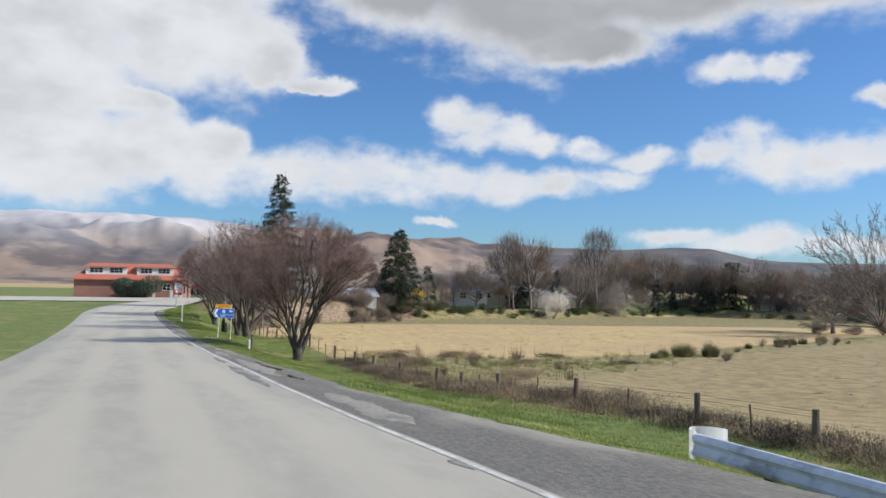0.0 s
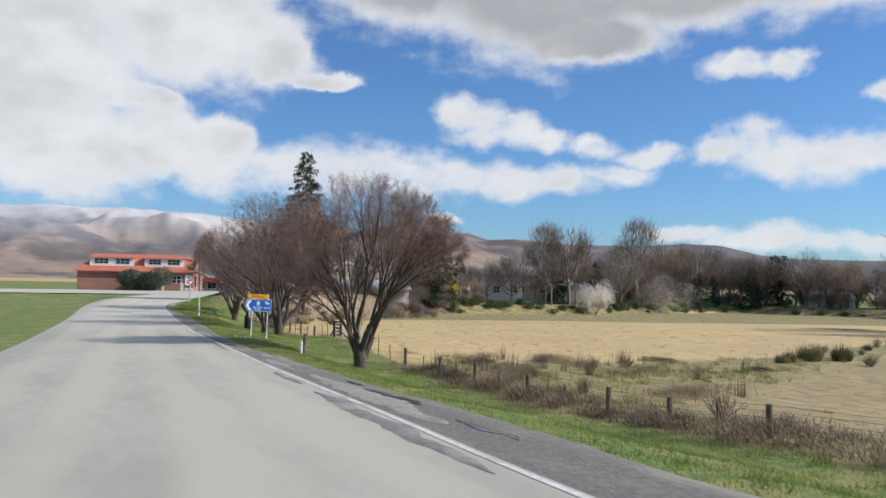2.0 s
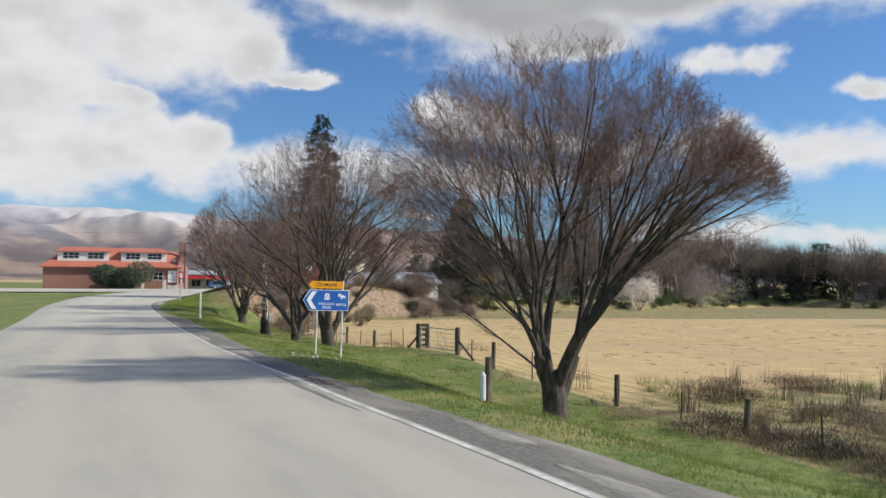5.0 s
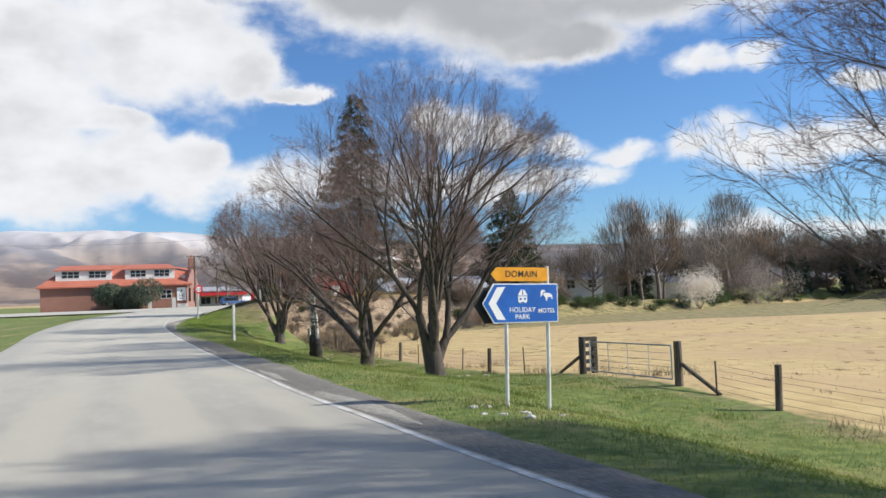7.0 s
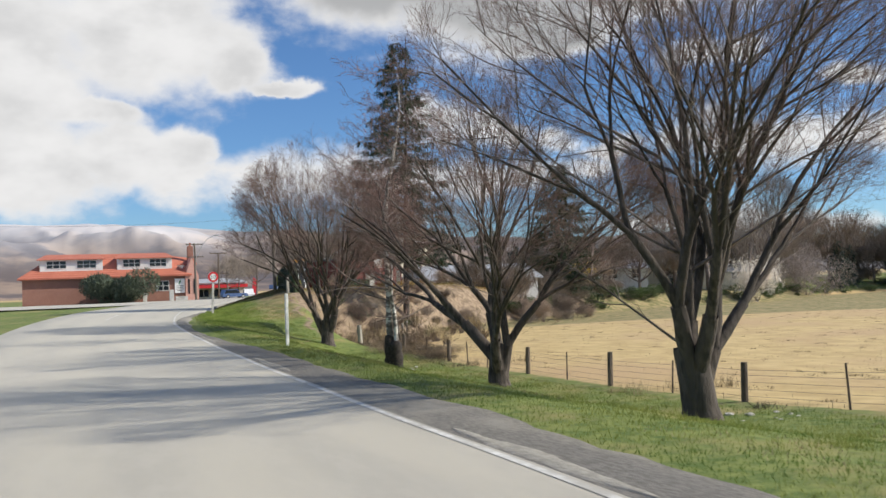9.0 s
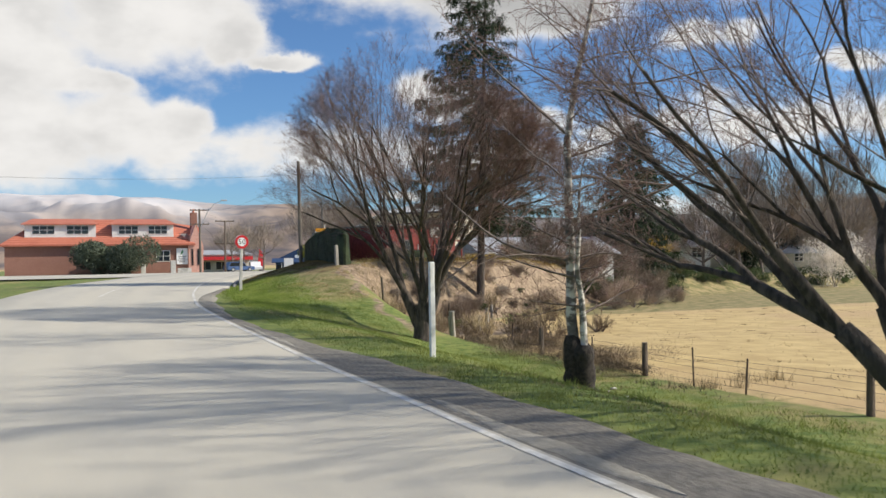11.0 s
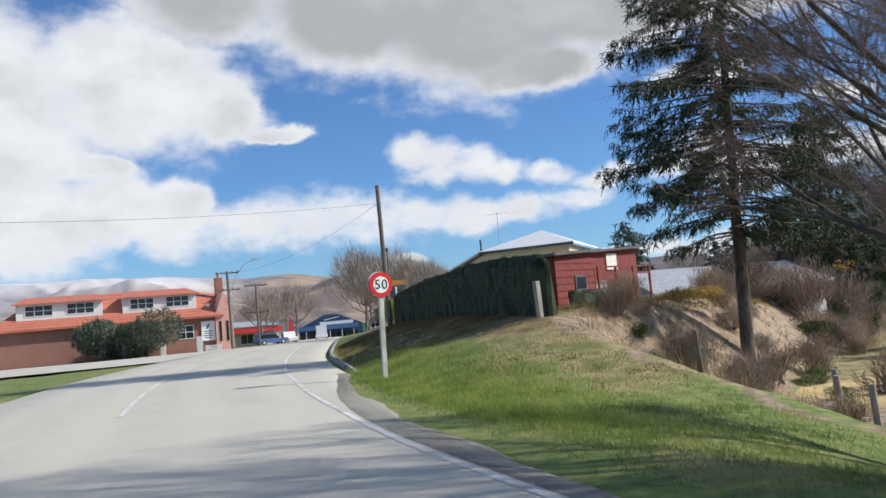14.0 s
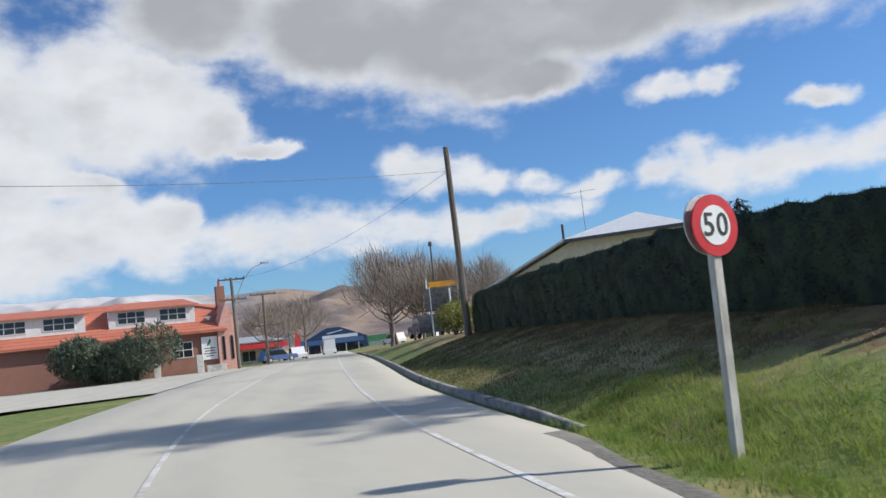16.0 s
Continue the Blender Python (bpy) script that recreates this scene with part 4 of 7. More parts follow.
def street_tree(seed, height, spread, lean=0.0, stems=4, fork=1.0, trunk_r=0.30, tw=0.0021, thirds=8, fourths=6, twigs=2):
    """A winter street tree: short trunk, a few stout stems that fork again and again as they fan out, a low skirt of long shoots, fine twigs on the outer crown."""
    rng = np.random.default_rng(seed)
    big, mid, fine, stock = [], [], [], []
    axes3, hub = np.array([spread, spread, height - fork - 0.6]), np.array([lean * 2, 0, fork + 0.6])

    def reach(p, d):
        q, e = (p - hub) / axes3, d / axes3
        a_, b_, c_ = e @ e, q @ e, q @ q - 1
        return (-b_ + math.sqrt(max(b_ * b_ - a_ * c_, 1e-6))) / a_

    def steer(d):
        """Keeps a limb from lying flatter than the crown's underside."""
        flat_ = math.hypot(d[0], d[1])
        if d[2] < 0.36 * flat_:
            d = np.array([d[0], d[1], 0.36 * flat_])
        return unit(d)

    def grow(p, d, r, level):
        left = reach(p, d)
        if r < 0.020 or left < 1.35 or level > 7:
            tip_ = bough(rng, p, d, max(left, 0.5) * rng.uniform(0.86, 1.0), min(r, 0.034), 7, 0.065, 0.012, 0.14)
            mid.append(tip_)
            stock.append(tip_)
            return
        ln = min(left * 0.7, rng.uniform(0.75, 1.5) * (1 + 0.10 * level))
        seg_ = bough(rng, p, d, ln, r, 5, 0.055, 0.0, 0.82)
        big.append(seg_)
        if level > 1:
            for q3, e3, l3, r3 in spawn(rng, seg_, 2, 0.1, 0.9, (25, 50), (1.0, 1.6), 0.0):
                shoot = bough(rng, q3, steer(e3), min(l3 * 1.2, reach(q3, e3) * 0.95), 0.013, 6, 0.07, 0.02, 0.2)
                mid.append(shoot)
                stock.append(shoot)
        end = seg_[0][-1]
        way = unit(seg_[0][-1] - seg_[0][-2])
        side = unit(np.cross(way, rng.normal(size=3)))
        out = np.array([end[0] - hub[0], end[1], 0.0]) / spread
        kids = 3 if level < 2 and rng.random() < 0.45 else 2
        for k in range(kids):
            a = math.radians(rng.uniform(9, 21)) * (1, -1, 0.25)[k]
            e = way * math.cos(a) + side * math.sin(a) + 0.10 * out + np.array([0, 0, 0.02])
            grow(end - way * 0.03, steer(e), seg_[1][-1] * rng.uniform(0.72, 0.92) * (0.90 if kids == 2 else 0.80), level + 1)

    trunk = bough(rng, np.array([0, 0, -0.15]), unit(np.array([lean, 0, 1.0])), fork + 0.35, trunk_r, 7, 0.04, 0.02, 0.88)
    trunk[1][0], trunk[1][1] = trunk_r * 1.5, trunk_r * 1.14
    big.append(trunk)
    a0 = rng.random() * 6.28
    for k in range(stems):
        a = a0 + 2 * math.pi * k / stems + rng.normal() * 0.25
        tilt = math.radians(rng.uniform(20, 36) if k else rng.uniform(4, 12))
        p = trunk[0][3 + k % 3] + np.array([math.cos(a), math.sin(a), 0]) * 0.10
        d = np.array([math.cos(a) * math.sin(tilt), math.sin(a) * math.sin(tilt), math.cos(tilt)])
        grow(p, d, rng.uniform(0.15, 0.19), 0)
    # long low shoots that spread level and turn up at the tips
    for k in range(16):
        lead = big[1 + rng.integers(0, min(len(big) - 1, 22))]
        q = lead[0][rng.integers(1, len(lead[0]))]
        a = math.atan2(q[1], q[0]) + rng.normal() * 0.5 if np.hypot(q[0], q[1]) > 0.15 else rng.random() * 6.28
        t2 = math.radians(rng.uniform(50, 66))
        e = np.array([math.cos(a) * math.sin(t2), math.sin(a) * math.sin(t2), math.cos(t2)])
        low = bough(rng, q, e, min(reach(q, e) * rng.uniform(0.75, 1.0), 4.8), rng.uniform(0.022, 0.042), 8, 0.07, 0.03, 0.16)
        mid.append(low)
        stock.append(low)
        for q3, e3, l3, r3 in spawn(rng, low, 5, 0.25, 0.9, (20, 40), (0.3, 0.5), 0.05):
            ter = bough(rng, q3, e3, l3, 0.013, 4, 0.08, 0.02, 0.3)
            mid.append(ter)
            stock.append(ter)
    for line in stock:
        for q, e, ln, r in spawn(rng, line, thirds, 0.22, 1.0, (16, 42), (0.2, 0.3), 0.05):
            ln = min(rng.uniform(0.5, 1.15), reach(q, e) * 1.05 + 0.22)
            if ln < 0.2 or q[2] < fork + 0.5:
                continue
            two = bough(rng, q, e, ln, min(max(r * 0.5, tw * 1.5), 0.0065), 3, 0.10, 0.04, 0.35)
            mid.append(two)
            for q2, e2, l2, r2 in spawn(rng, two, fourths, 0.10, 0.99, (18, 46), (0.3, 0.5), 0.08):
                l2 = max(l2, 0.22)
                fine.append((np.array([q2, q2 + e2 * l2]), np.array([tw * 1.1, tw * 0.6])))
                for q3, e3, l3, r3 in spawn(rng, fine[-1], twigs, 0.2, 1.0, (20, 50), (0.45, 0.8), 0.12):
                    fine.append((np.array([q3, q3 + e3 * max(l3, 0.14)]), np.array([tw, tw * 0.5])))
    return tubes(big, 9, "trunk", M["bark"], True), tubes(mid, 3, "branchwork", M["limb"]), tubes(fine, 3, "crown", M["twig"])


ROW = "bare trees in the roadside row"
vases = [street_tree(11, 8.5, 5.5, stems=4, fork=0.9, tw=0.0024, thirds=8, twigs=3), street_tree(24, 9.6, 6.0, lean=0.10, stems=4, fork=1.15, trunk_r=0.32, tw=0.0020, thirds=6),
         street_tree(37, 9.3, 5.2, stems=4, thirds=6), street_tree(52, 9.4, 5.0, stems=4, fork=0.95, thirds=7, twigs=3)]
for me_set, (x, y, turn, lab) in zip(vases, [
        (9.7, 49.7, 40, "bare spreading tree with a short forked trunk and dense red-brown twigs"),
        (9.5, 70.0, 200, "bare vase-shaped tree leaning at its foot, behind the blue sign"),
        (9.8, 78.7, 95, "bare vase-shaped tree with dark limbs on the grass verge"),
        (9.4, 95.5, 300, "bare multi-limbed tree at the foot of the grassy bank")]):
    put_tree("bare_tree", me_set, ("trunk", "branchwork", "crown"), pose(x, y, float(ground_z(x, y)) - 0.03, 0, 0, turn), lab, "tree", ROW)


def birch(seed, height=11.0):
    rng = np.random.default_rng(seed)
    stumps, stems, arms, fine = [], [], [], []
    swell = np.array([0.36, 0.29, 0.245, 0.225, 0.215, 0.215, 0.21, 0.205, 0.18, 0.115])
    for dx, lean, h, r, tall in ((-0.09, 0.0, height, 0.125, 1.36), (0.13, -0.05, height * 0.46, 0.085, 1.18)):
        stump = bough(rng, np.array([dx * 0.7, 0, -0.12]), unit(np.array([dx * 0.3, 0, 1.0])), tall, 0.30, 9, 0.04, 0.05, 0.9)
        stump[1][:] = swell * rng.uniform(0.95, 1.25, 10)
        stumps.append(stump)
        stem = bough(rng, np.array([dx, 0, 1.0]), unit(np.array([lean, 0.02, 1])), h - 1, r, 16, 0.075, 0.10, 0.12)
        stems.append(stem)
        for k, (q, e, ln, r2) in enumerate(spawn(rng, stem, 34, 0.16, 0.98, (55, 84), (0.26, 0.42), -0.02)):
            stout = 1.5 if k % 4 == 0 and k < 20 else 1.0
            two = bough(rng, q, e, min(ln * stout, 4.4), min(r2 * 0.5, 0.03) * stout, 8, 0.10, 0.02, 0.15)
            arms.append(two)
            for q2, e2, l2, r3 in spawn(rng, two, 12, 0.15, 1.0, (30, 60), (0.22, 0.42), 0.05):
                three = bough(rng, q2, e2, l2, 0.008, 3, 0.15, 0.0, 0.5)
                fine.append(three)
                for q3, e3, l3, r4 in spawn(rng, three, 5, 0.2, 1.0, (25, 50), (0.3, 0.6), 0.0):
                    fine.append((np.array([q3, q3 + e3 * max(l3, 0.12)]), np.array([0.005, 0.0025])))
    return (tubes(stumps, 10, "stump", M["burr"], True), tubes(stems, 8, "stem", M["birch"], True),
            tubes(arms, 4, "branches", M["limb"]), tubes(fine, 3, "twigs", M["twig"]))


put_tree("birch_tree", birch(5), ("stump", "stem", "branchwork", "crown"), pose(9.5, 86.6, float(ground_z(9.5, 86.6)) - 0.02, 0, 0, -46),
         "bare white-barked birch with a blackened swollen base", "tree")


def conifer(seed, height, width, bare=0.12, needle="needle", droop=0.35, rows=30, arms=9, sprays=26, size=0.34, ragged=0.25, trunk_r=None, thin=0.13, hang=0.9, seg=4, tuft=0.62):
    """Tapered trunk, whorls of boughs, each hung with many small needle sprays."""
    rng = np.random.default_rng(seed)
    tr = trunk_r or height * 0.013
    trunk = bough(rng, np.array([0, 0, -0.2]), np.array([0, 0, 1.0]), height, tr * 1.2, 12, 0.012, 0.08, 0.06)
    lines, roots, tips, wid = [], [], [], []
    for k in range(rows):
        f = bare + (0.985 - bare) * k / rows
        for a in rng.random(arms) * 6.283:
            reach = width * (1 - f) ** 0.72 * rng.uniform(1 - ragged, 1.0) * (1.0 if f > bare + 0.12 else 0.85) + 0.12
            z = height * (f + rng.uniform(-0.3, 0.3) / rows)
            d = np.array([math.cos(a), math.sin(a), rng.uniform(-0.18, 0.12)])
            b = bough(rng, np.array([0, 0, z]), unit(d), reach, min(0.05, 0.012 + reach * 0.012), 5, 0.05, -droop * 0.12, 0.2)
            b[0][-1, 2] += reach * 0.06
            lines.append(b)
            n = max(4, int(sprays * reach / width))
            fr = np.sqrt(rng.random(n)) * 4.999
            kk = fr.astype(int)
            base = b[0][kk] + (b[0][kk + 1] - b[0][kk]) * (fr - kk)[:, None]
            side = np.cross(unit(d), [0, 0, 1.0])
            way = side[None] * rng.uniform(-1, 1, n)[:, None] + unit(d)[None] * rng.uniform(0.1, 0.9, n)[:, None] + np.array([0, 0, -1.0])[None] * rng.uniform(0.05, hang, n)[:, None]
            way /= np.linalg.norm(way, axis=1)[:, None]
            ln = size * rng.uniform(0.5, 1.25, n)
            for s in range(seg):
                st = base + way * (ln * s / (seg + 1))[:, None] + rng.normal(size=(n, 3)) * 0.03
                roots.append(st)
                tips.append(st + (way + rng.normal(size=(n, 3)) * 0.55) * (ln * tuft)[:, None])
                wid.append(ln * thin)
    need = blades_mesh("needles", np.concatenate(roots), np.concatenate(tips), np.concatenate(wid), M[needle], rng)
    return tubes([trunk], 8, "trunk", M["bark"], True), tubes(lines, 3, "boughs", M["limb"]), need


CON = ("trunk", "branchwork", "foliage")
put_tree("spruce_tree", conifer(3, 19.4, 5.9, bare=0.22, needle="needle", rows=34, arms=10, sprays=105, size=0.42, ragged=0.55, droop=0.30, trunk_r=0.19, thin=0.055, hang=1.5, seg=8, tuft=0.34), CON,
         pose(19.1, 112.0, float(ground_z(19.3, 112.0)) - 0.1, 0, 0, 10), "tall dark spruce with drooping ragged boughs", "tree")
cone_z = float(ground_z(40.9, 128.7))
put_tree("conical_conifer", conifer(8, 15.7 - cone_z, 5.2, bare=0.12, needle="needle", rows=26, arms=10, sprays=52, size=0.55, ragged=0.15, thin=0.09), CON,
         pose(40.9, 128.7, cone_z - 0.1), "dark green cone-shaped conifer", "tree")


def wild_tree(seed, height, width, trunk_h=0.2, limbs=8, twig="twig_grey", kids=(9, 7, 5), tw=0.012, stems=1, up=0.03, lean=0.0):
    """A bare tree or a many-stemmed shrub, seen from afar."""
    rng = np.random.default_rng(seed)
    big, fine = [], []
    for s in range(stems):
        a = rng.random() * 6.28
        foot = np.array([math.cos(a), math.sin(a), 0]) * (0.25 * width * rng.random() if stems > 1 else 0)
        foot[2] = -0.1
        trunk = bough(rng, foot, unit(np.array([lean, 0, 1.0]) + (rng.normal(size=3) * 0.15 if stems > 1 else 0)), height * (0.8 if stems == 1 else trunk_h + 0.15),
                      height * 0.022 if stems == 1 else 0.05, 8, 0.06, 0.05, 0.15)
        big.append(trunk)
        for q, e, ln, r in spawn(rng, trunk, limbs, trunk_h if stems == 1 else 0.2, 0.98, (25, 58), (0.4, 0.6), 0.12):
            ln = min(ln, width * 1.1) if stems == 1 else height * rng.uniform(0.5, 0.85)
            limb = bough(rng, q, e, ln, min(r, 0.09), 6, 0.10, up, 0.2)
            big.append(limb)
            for q1, e1, l1, r1 in spawn(rng, limb, kids[0], 0.15, 1.0, (22, 50), (0.3, 0.5), 0.08):
                two = bough(rng, q1, e1, l1, max(min(r1 * 0.5, 0.03), tw), 3, 0.12, up, 0.4)
                fine.append(two)
                for q2, e2, l2, r2 in spawn(rng, two, kids[1], 0.15, 1.0, (22, 50), (0.35, 0.6), 0.08):
                    fine.append((np.array([q2, q2 + e2 * l2]), np.array([tw, tw * 0.5])))
                    for q3, e3, l3, r3 in spawn(rng, (np.array([q2, q2 + e2 * l2]), np.array([tw, tw * 0.5])), kids[2], 0.3, 1.0, (25, 55), (0.4, 0.7), 0.08):
                        fine.append((np.array([q3, q3 + e3 * l3]), np.array([tw * 0.7, tw * 0.35])))
    return tubes(big, 5, "trunk", M["limb"], True), tubes(fine, 3, "twigs", M[twig])


def leaf_shrub(seed, width, height, material, count=2600, size=0.13, fuzz=0.22):
    """A leafy shrub: short stems under a lumpy cloud of small leaves."""
    rng = np.random.default_rng(seed)
    lobes = [(rng.normal(size=3) * (0.26, 0.26, 0.16) + (0, 0, 0.52), rng.uniform(0.26, 0.42)) for _ in range(9)]
    pts = []
    for c, r in lobes:
        v = rng.normal(size=(count // 9, 3))
        v /= np.linalg.norm(v, axis=1)[:, None]
        pts.append(c + v * r * (1 - fuzz * rng.random((len(v), 1)) ** 2))
    p = np.concatenate(pts)
    p = p[p[:, 2] > 0.02] * (width, width, height)
    tip = p + rng.normal(size=p.shape) * size
    stems = [(np.array([[0, 0, -0.1], c * (width, width, height) * 0.9]), np.array([0.05, 0.015])) for c, _ in lobes]
    return tubes(stems, 4, "stems", M["limb"]), blades_mesh("leaves", p, tip, size * 0.38, material, rng)


def thicket(seed, width, height, material, count=4200, size=0.42):
    """Leafless brushwood: stems under a dense cloud of thin upward twigs."""
    rng = np.random.default_rng(seed)
    lobes = [(rng.normal(size=3) * (0.27, 0.27, 0.12) + (0, 0, 0.48), rng.uniform(0.22, 0.44)) for _ in range(11)]
    pts = []
    for c, r in lobes:
        v = rng.normal(size=(count // 11, 3))
        v /= np.linalg.norm(v, axis=1)[:, None]
        pts.append(c + v * r * (1 - 0.8 * rng.random((len(v), 1)) ** 2))
    p = np.concatenate(pts)
    p = p[p[:, 2] > 0.0] * (width, width, height)
    out = p * (1, 1, 0.6) / (np.linalg.norm(p, axis=1)[:, None] + 0.1)
    tip = p + (out * 0.8 + np.array([0, 0, 0.75]) + rng.normal(size=p.shape) * 0.55) * size * rng.uniform(0.5, 1.2, (len(p), 1))
    stems = [(np.array([[0, 0, -0.1], c * (width, width, height) * 0.9]), np.array([0.06, 0.02])) for c, _ in lobes]
    return tubes(stems, 4, "stems", M["limb"]), blades_mesh("twigs", p, tip, size * 0.045, material, rng)


def far_tree(seed, height, width, bole, material, count=4000, size=0.75, bark="limb"):
    """A leafless tree seen from afar: trunk, limbs that reach into uneven lobes of the crown, and a haze of thin twigs."""
    rng = np.random.default_rng(seed)
    trunk = bough(rng, np.array([0, 0, -0.2]), np.array([0, 0, 1.0]), height * 0.72, height * 0.024, 8, 0.05, 0.06, 0.15)
    limbs_, roots, tips = [], [], []
    for k in range(15):
        a, e = k * 2.399 + rng.normal() * 0.3, rng.uniform(-0.35, 1.0)
        ring = math.sqrt(max(1 - e * e, 0.05)) * 0.62
        c = np.array([math.cos(a) * ring * width, math.sin(a) * ring * width, bole + (height - bole) * (0.46 + 0.36 * e)]) * (1 + rng.normal(size=3) * 0.05)
        r = width * rng.uniform(0.24, 0.46)
        i = int(np.clip((c[2] - (height - bole) * 0.28) / (height * 0.72) * 8, 1, 6))
        mid_ = 0.5 * (trunk[0][i] + c) + np.array([0, 0, -0.06 * height])
        limbs_.append((np.array([trunk[0][i], mid_, c]), np.array([trunk[1][i] * 0.6, trunk[1][i] * 0.36, 0.02])))
        for _ in range(4):
            v = unit(rng.normal(size=3) + np.array([0, 0, 0.3]))
            q = mid_ + (c - mid_) * rng.uniform(0.1, 0.9)
            limbs_.append((np.array([q, q + v * r * 0.9]), np.array([0.03, 0.012])))
        n = count // 15
        v = rng.normal(size=(n, 3))
        v /= np.linalg.norm(v, axis=1)[:, None]
        p = c + v * (r * rng.random((n, 1)) ** 0.45) * (1, 1, 0.85)
        out = p - np.array([0, 0, bole])
        out /= np.linalg.norm(out, axis=1)[:, None]
        way = out + np.array([0, 0, 0.25]) + rng.normal(size=(n, 3)) * 0.45
        roots.append(p)
        tips.append(p + way * size * rng.uniform(0.5, 1.2, (n, 1)))
    return tubes([trunk], 6, "trunk", M[bark], True), tubes(limbs_, 4, "limbs", M[bark]), blades_mesh("twigs", np.concatenate(roots), np.concatenate(tips), 0.018, M[material], rng)


# ---------------------------------------------------------------- roadside things


def gz1(x, y):
    return float(ground_z(np.array([x]), np.array([y]))[0])


def lettering(name, text, size, material, parent, m, depth=0.004, label="", weight=0.012, spacing=1.0):
    """Raised lettering in the built-in font, centred, standing in the x-z plane and read from -y."""
    cu = bpy.data.curves.new(name, "FONT")
    cu.body, cu.size, cu.extrude, cu.align_x, cu.align_y, cu.resolution_u = text, size, depth, "CENTER", "CENTER", 3
    cu.offset, cu.space_character = size * weight, spacing
    tmp = bpy.data.objects.new(name, cu)
    scene.collection.objects.link(tmp)
    me = bpy.data.meshes.new_from_object(tmp.evaluated_get(bpy.context.evaluated_depsgraph_get()))
    bpy.data.objects.remove(tmp)
    me.materials.clear()
    me.materials.append(material)
    ob = new(name, me)
    ob.parent = parent
    ob.matrix_basis = m @ pose(0, 0, 0, 90, 0, 0)
    return tagged(ob, label)


def plate(poly, y0, y1, bm=None):
    return prism(poly, y0, y1, bm)


def arrow_poly(x0, x1, z0, z1, nose):
    zm = (z0 + z1) / 2
    return [(x0 + nose, z0), (x1, z0), (x1, z1), (x0 + nose, z1), (x0, zm)]


# direction sign on two posts
sg = thing("direction_sign", "blue arrow sign and orange street blade on two white posts", "road sign",
           m=pose(6.3, 57.5, gz1(6.3, 57.5), 0, 1.4, 8))
for px_, hgt in ((-0.40, 1.98), (0.42, 2.28)):
    part("post", rod((px_, 0.04, -0.3), (px_, 0.04, hgt), 0.030, n=8), M["white_post"], sg)
panel = part("sign_panel", plate(arrow_poly(-0.87, 0.60, 1.36, 1.99, 0.21), -0.004, 0.008), M["sign_white"], sg, "white-bordered blue panel")
part("face", plate(arrow_poly(-0.848, 0.583, 1.377, 1.973, 0.205), -0.010, -0.004), M["sign_blue"], panel)
part("chevron", plate([(-0.76, 1.675), (-0.60, 1.93), (-0.44, 1.94), (-0.62, 1.675), (-0.44, 1.41), (-0.60, 1.42)], -0.014, -0.010), M["sign_white"], panel)
camper = box(-0.195, -0.02, -0.014, -0.010, 1.695, 1.785, plate([(-0.205, 1.797), (-0.012, 1.797), (-0.055, 1.865), (-0.085, 1.895), (-0.13, 1.895), (-0.16, 1.865)], -0.014, -0.010))
for wx in (-0.175, -0.07):
    box(wx, wx + 0.03, -0.014, -0.010, 1.678, 1.695, camper)
camper = part("camper_symbol", camper, M["sign_white"], panel, "white camper and tent symbol")
part("camper_symbol", box(-0.117, -0.099, -0.0155, -0.014, 1.805, 1.89), M["sign_blue"], panel)
for wx in (-0.170, -0.085):
    part("camper_symbol", box(wx, wx + 0.04, -0.0155, -0.014, 1.725, 1.76), M["sign_blue"], panel)
bed = plate([(0.25, 1.775), (0.248, 1.85), (0.275, 1.888), (0.325, 1.885), (0.35, 1.85), (0.315, 1.852), (0.292, 1.842), (0.285, 1.80)], -0.014, -0.010)
plate([(0.30, 1.798), (0.312, 1.836), (0.355, 1.838), (0.43, 1.832), (0.482, 1.80), (0.49, 1.735), (0.468, 1.735), (0.455, 1.772), (0.385, 1.762), (0.372, 1.705), (0.352, 1.708), (0.345, 1.762)], -0.014, -0.010, bed)
part("bed_symbol", bed, M["sign_white"], panel, "white bed symbol")
for txt, xx, zz, sz in (("HOLIDAY", -0.115, 1.565, 0.115), ("PARK", -0.115, 1.455, 0.115), ("MOTEL", 0.365, 1.545, 0.105)):
    lettering("lettering", txt, sz, M["sign_white"], panel, pose(xx, -0.010, zz), weight=0.005, spacing=1.04)
back = part("rear_panel", plate(arrow_poly(-0.98, 0.45, 1.36, 1.93, 0.20), 0.075, 0.085), M["sign_black"], sg, "dark back of the panel facing the other way")
blade = part("street_blade", plate(arrow_poly(-0.70, 0.40, 2.03, 2.25, 0.10), -0.004, 0.008), M["sign_orange"], sg, "orange street name blade")
lettering("lettering", "DOMAIN", 0.150, M["sign_black"], blade, pose(-0.12, -0.004, 2.14), weight=0.004, spacing=1.06)

# speed limit sign
sp = thing("speed_sign", "round red-rimmed 50 speed sign on a white timber post", "road sign", m=pose(6.1, 109.45, gz1(6.1, 109.45), 0, 1.7, 6))
part("post", box(-0.062, 0.062, -0.035, 0.045, -0.3, 2.36, bevel=0.012), M["worn_post"], sp, "grey-white weathered timber post")


def disc(r, y0, y1, z, n=40, r0=0.0):
    bm = bmesh.new()
    ring = lambda rr, y: [bm.verts.new((rr * math.cos(2 * math.pi * k / n), y, z + rr * math.sin(2 * math.pi * k / n))) for k in range(n)]
    a, b = ring(r, y0), ring(r, y1)
    bm.faces.new(a)
    bm.faces.new(b[::-1])
    for k in range(n):
        bm.faces.new((a[k], b[k], b[(k + 1) % n], a[(k + 1) % n]))
    return bm


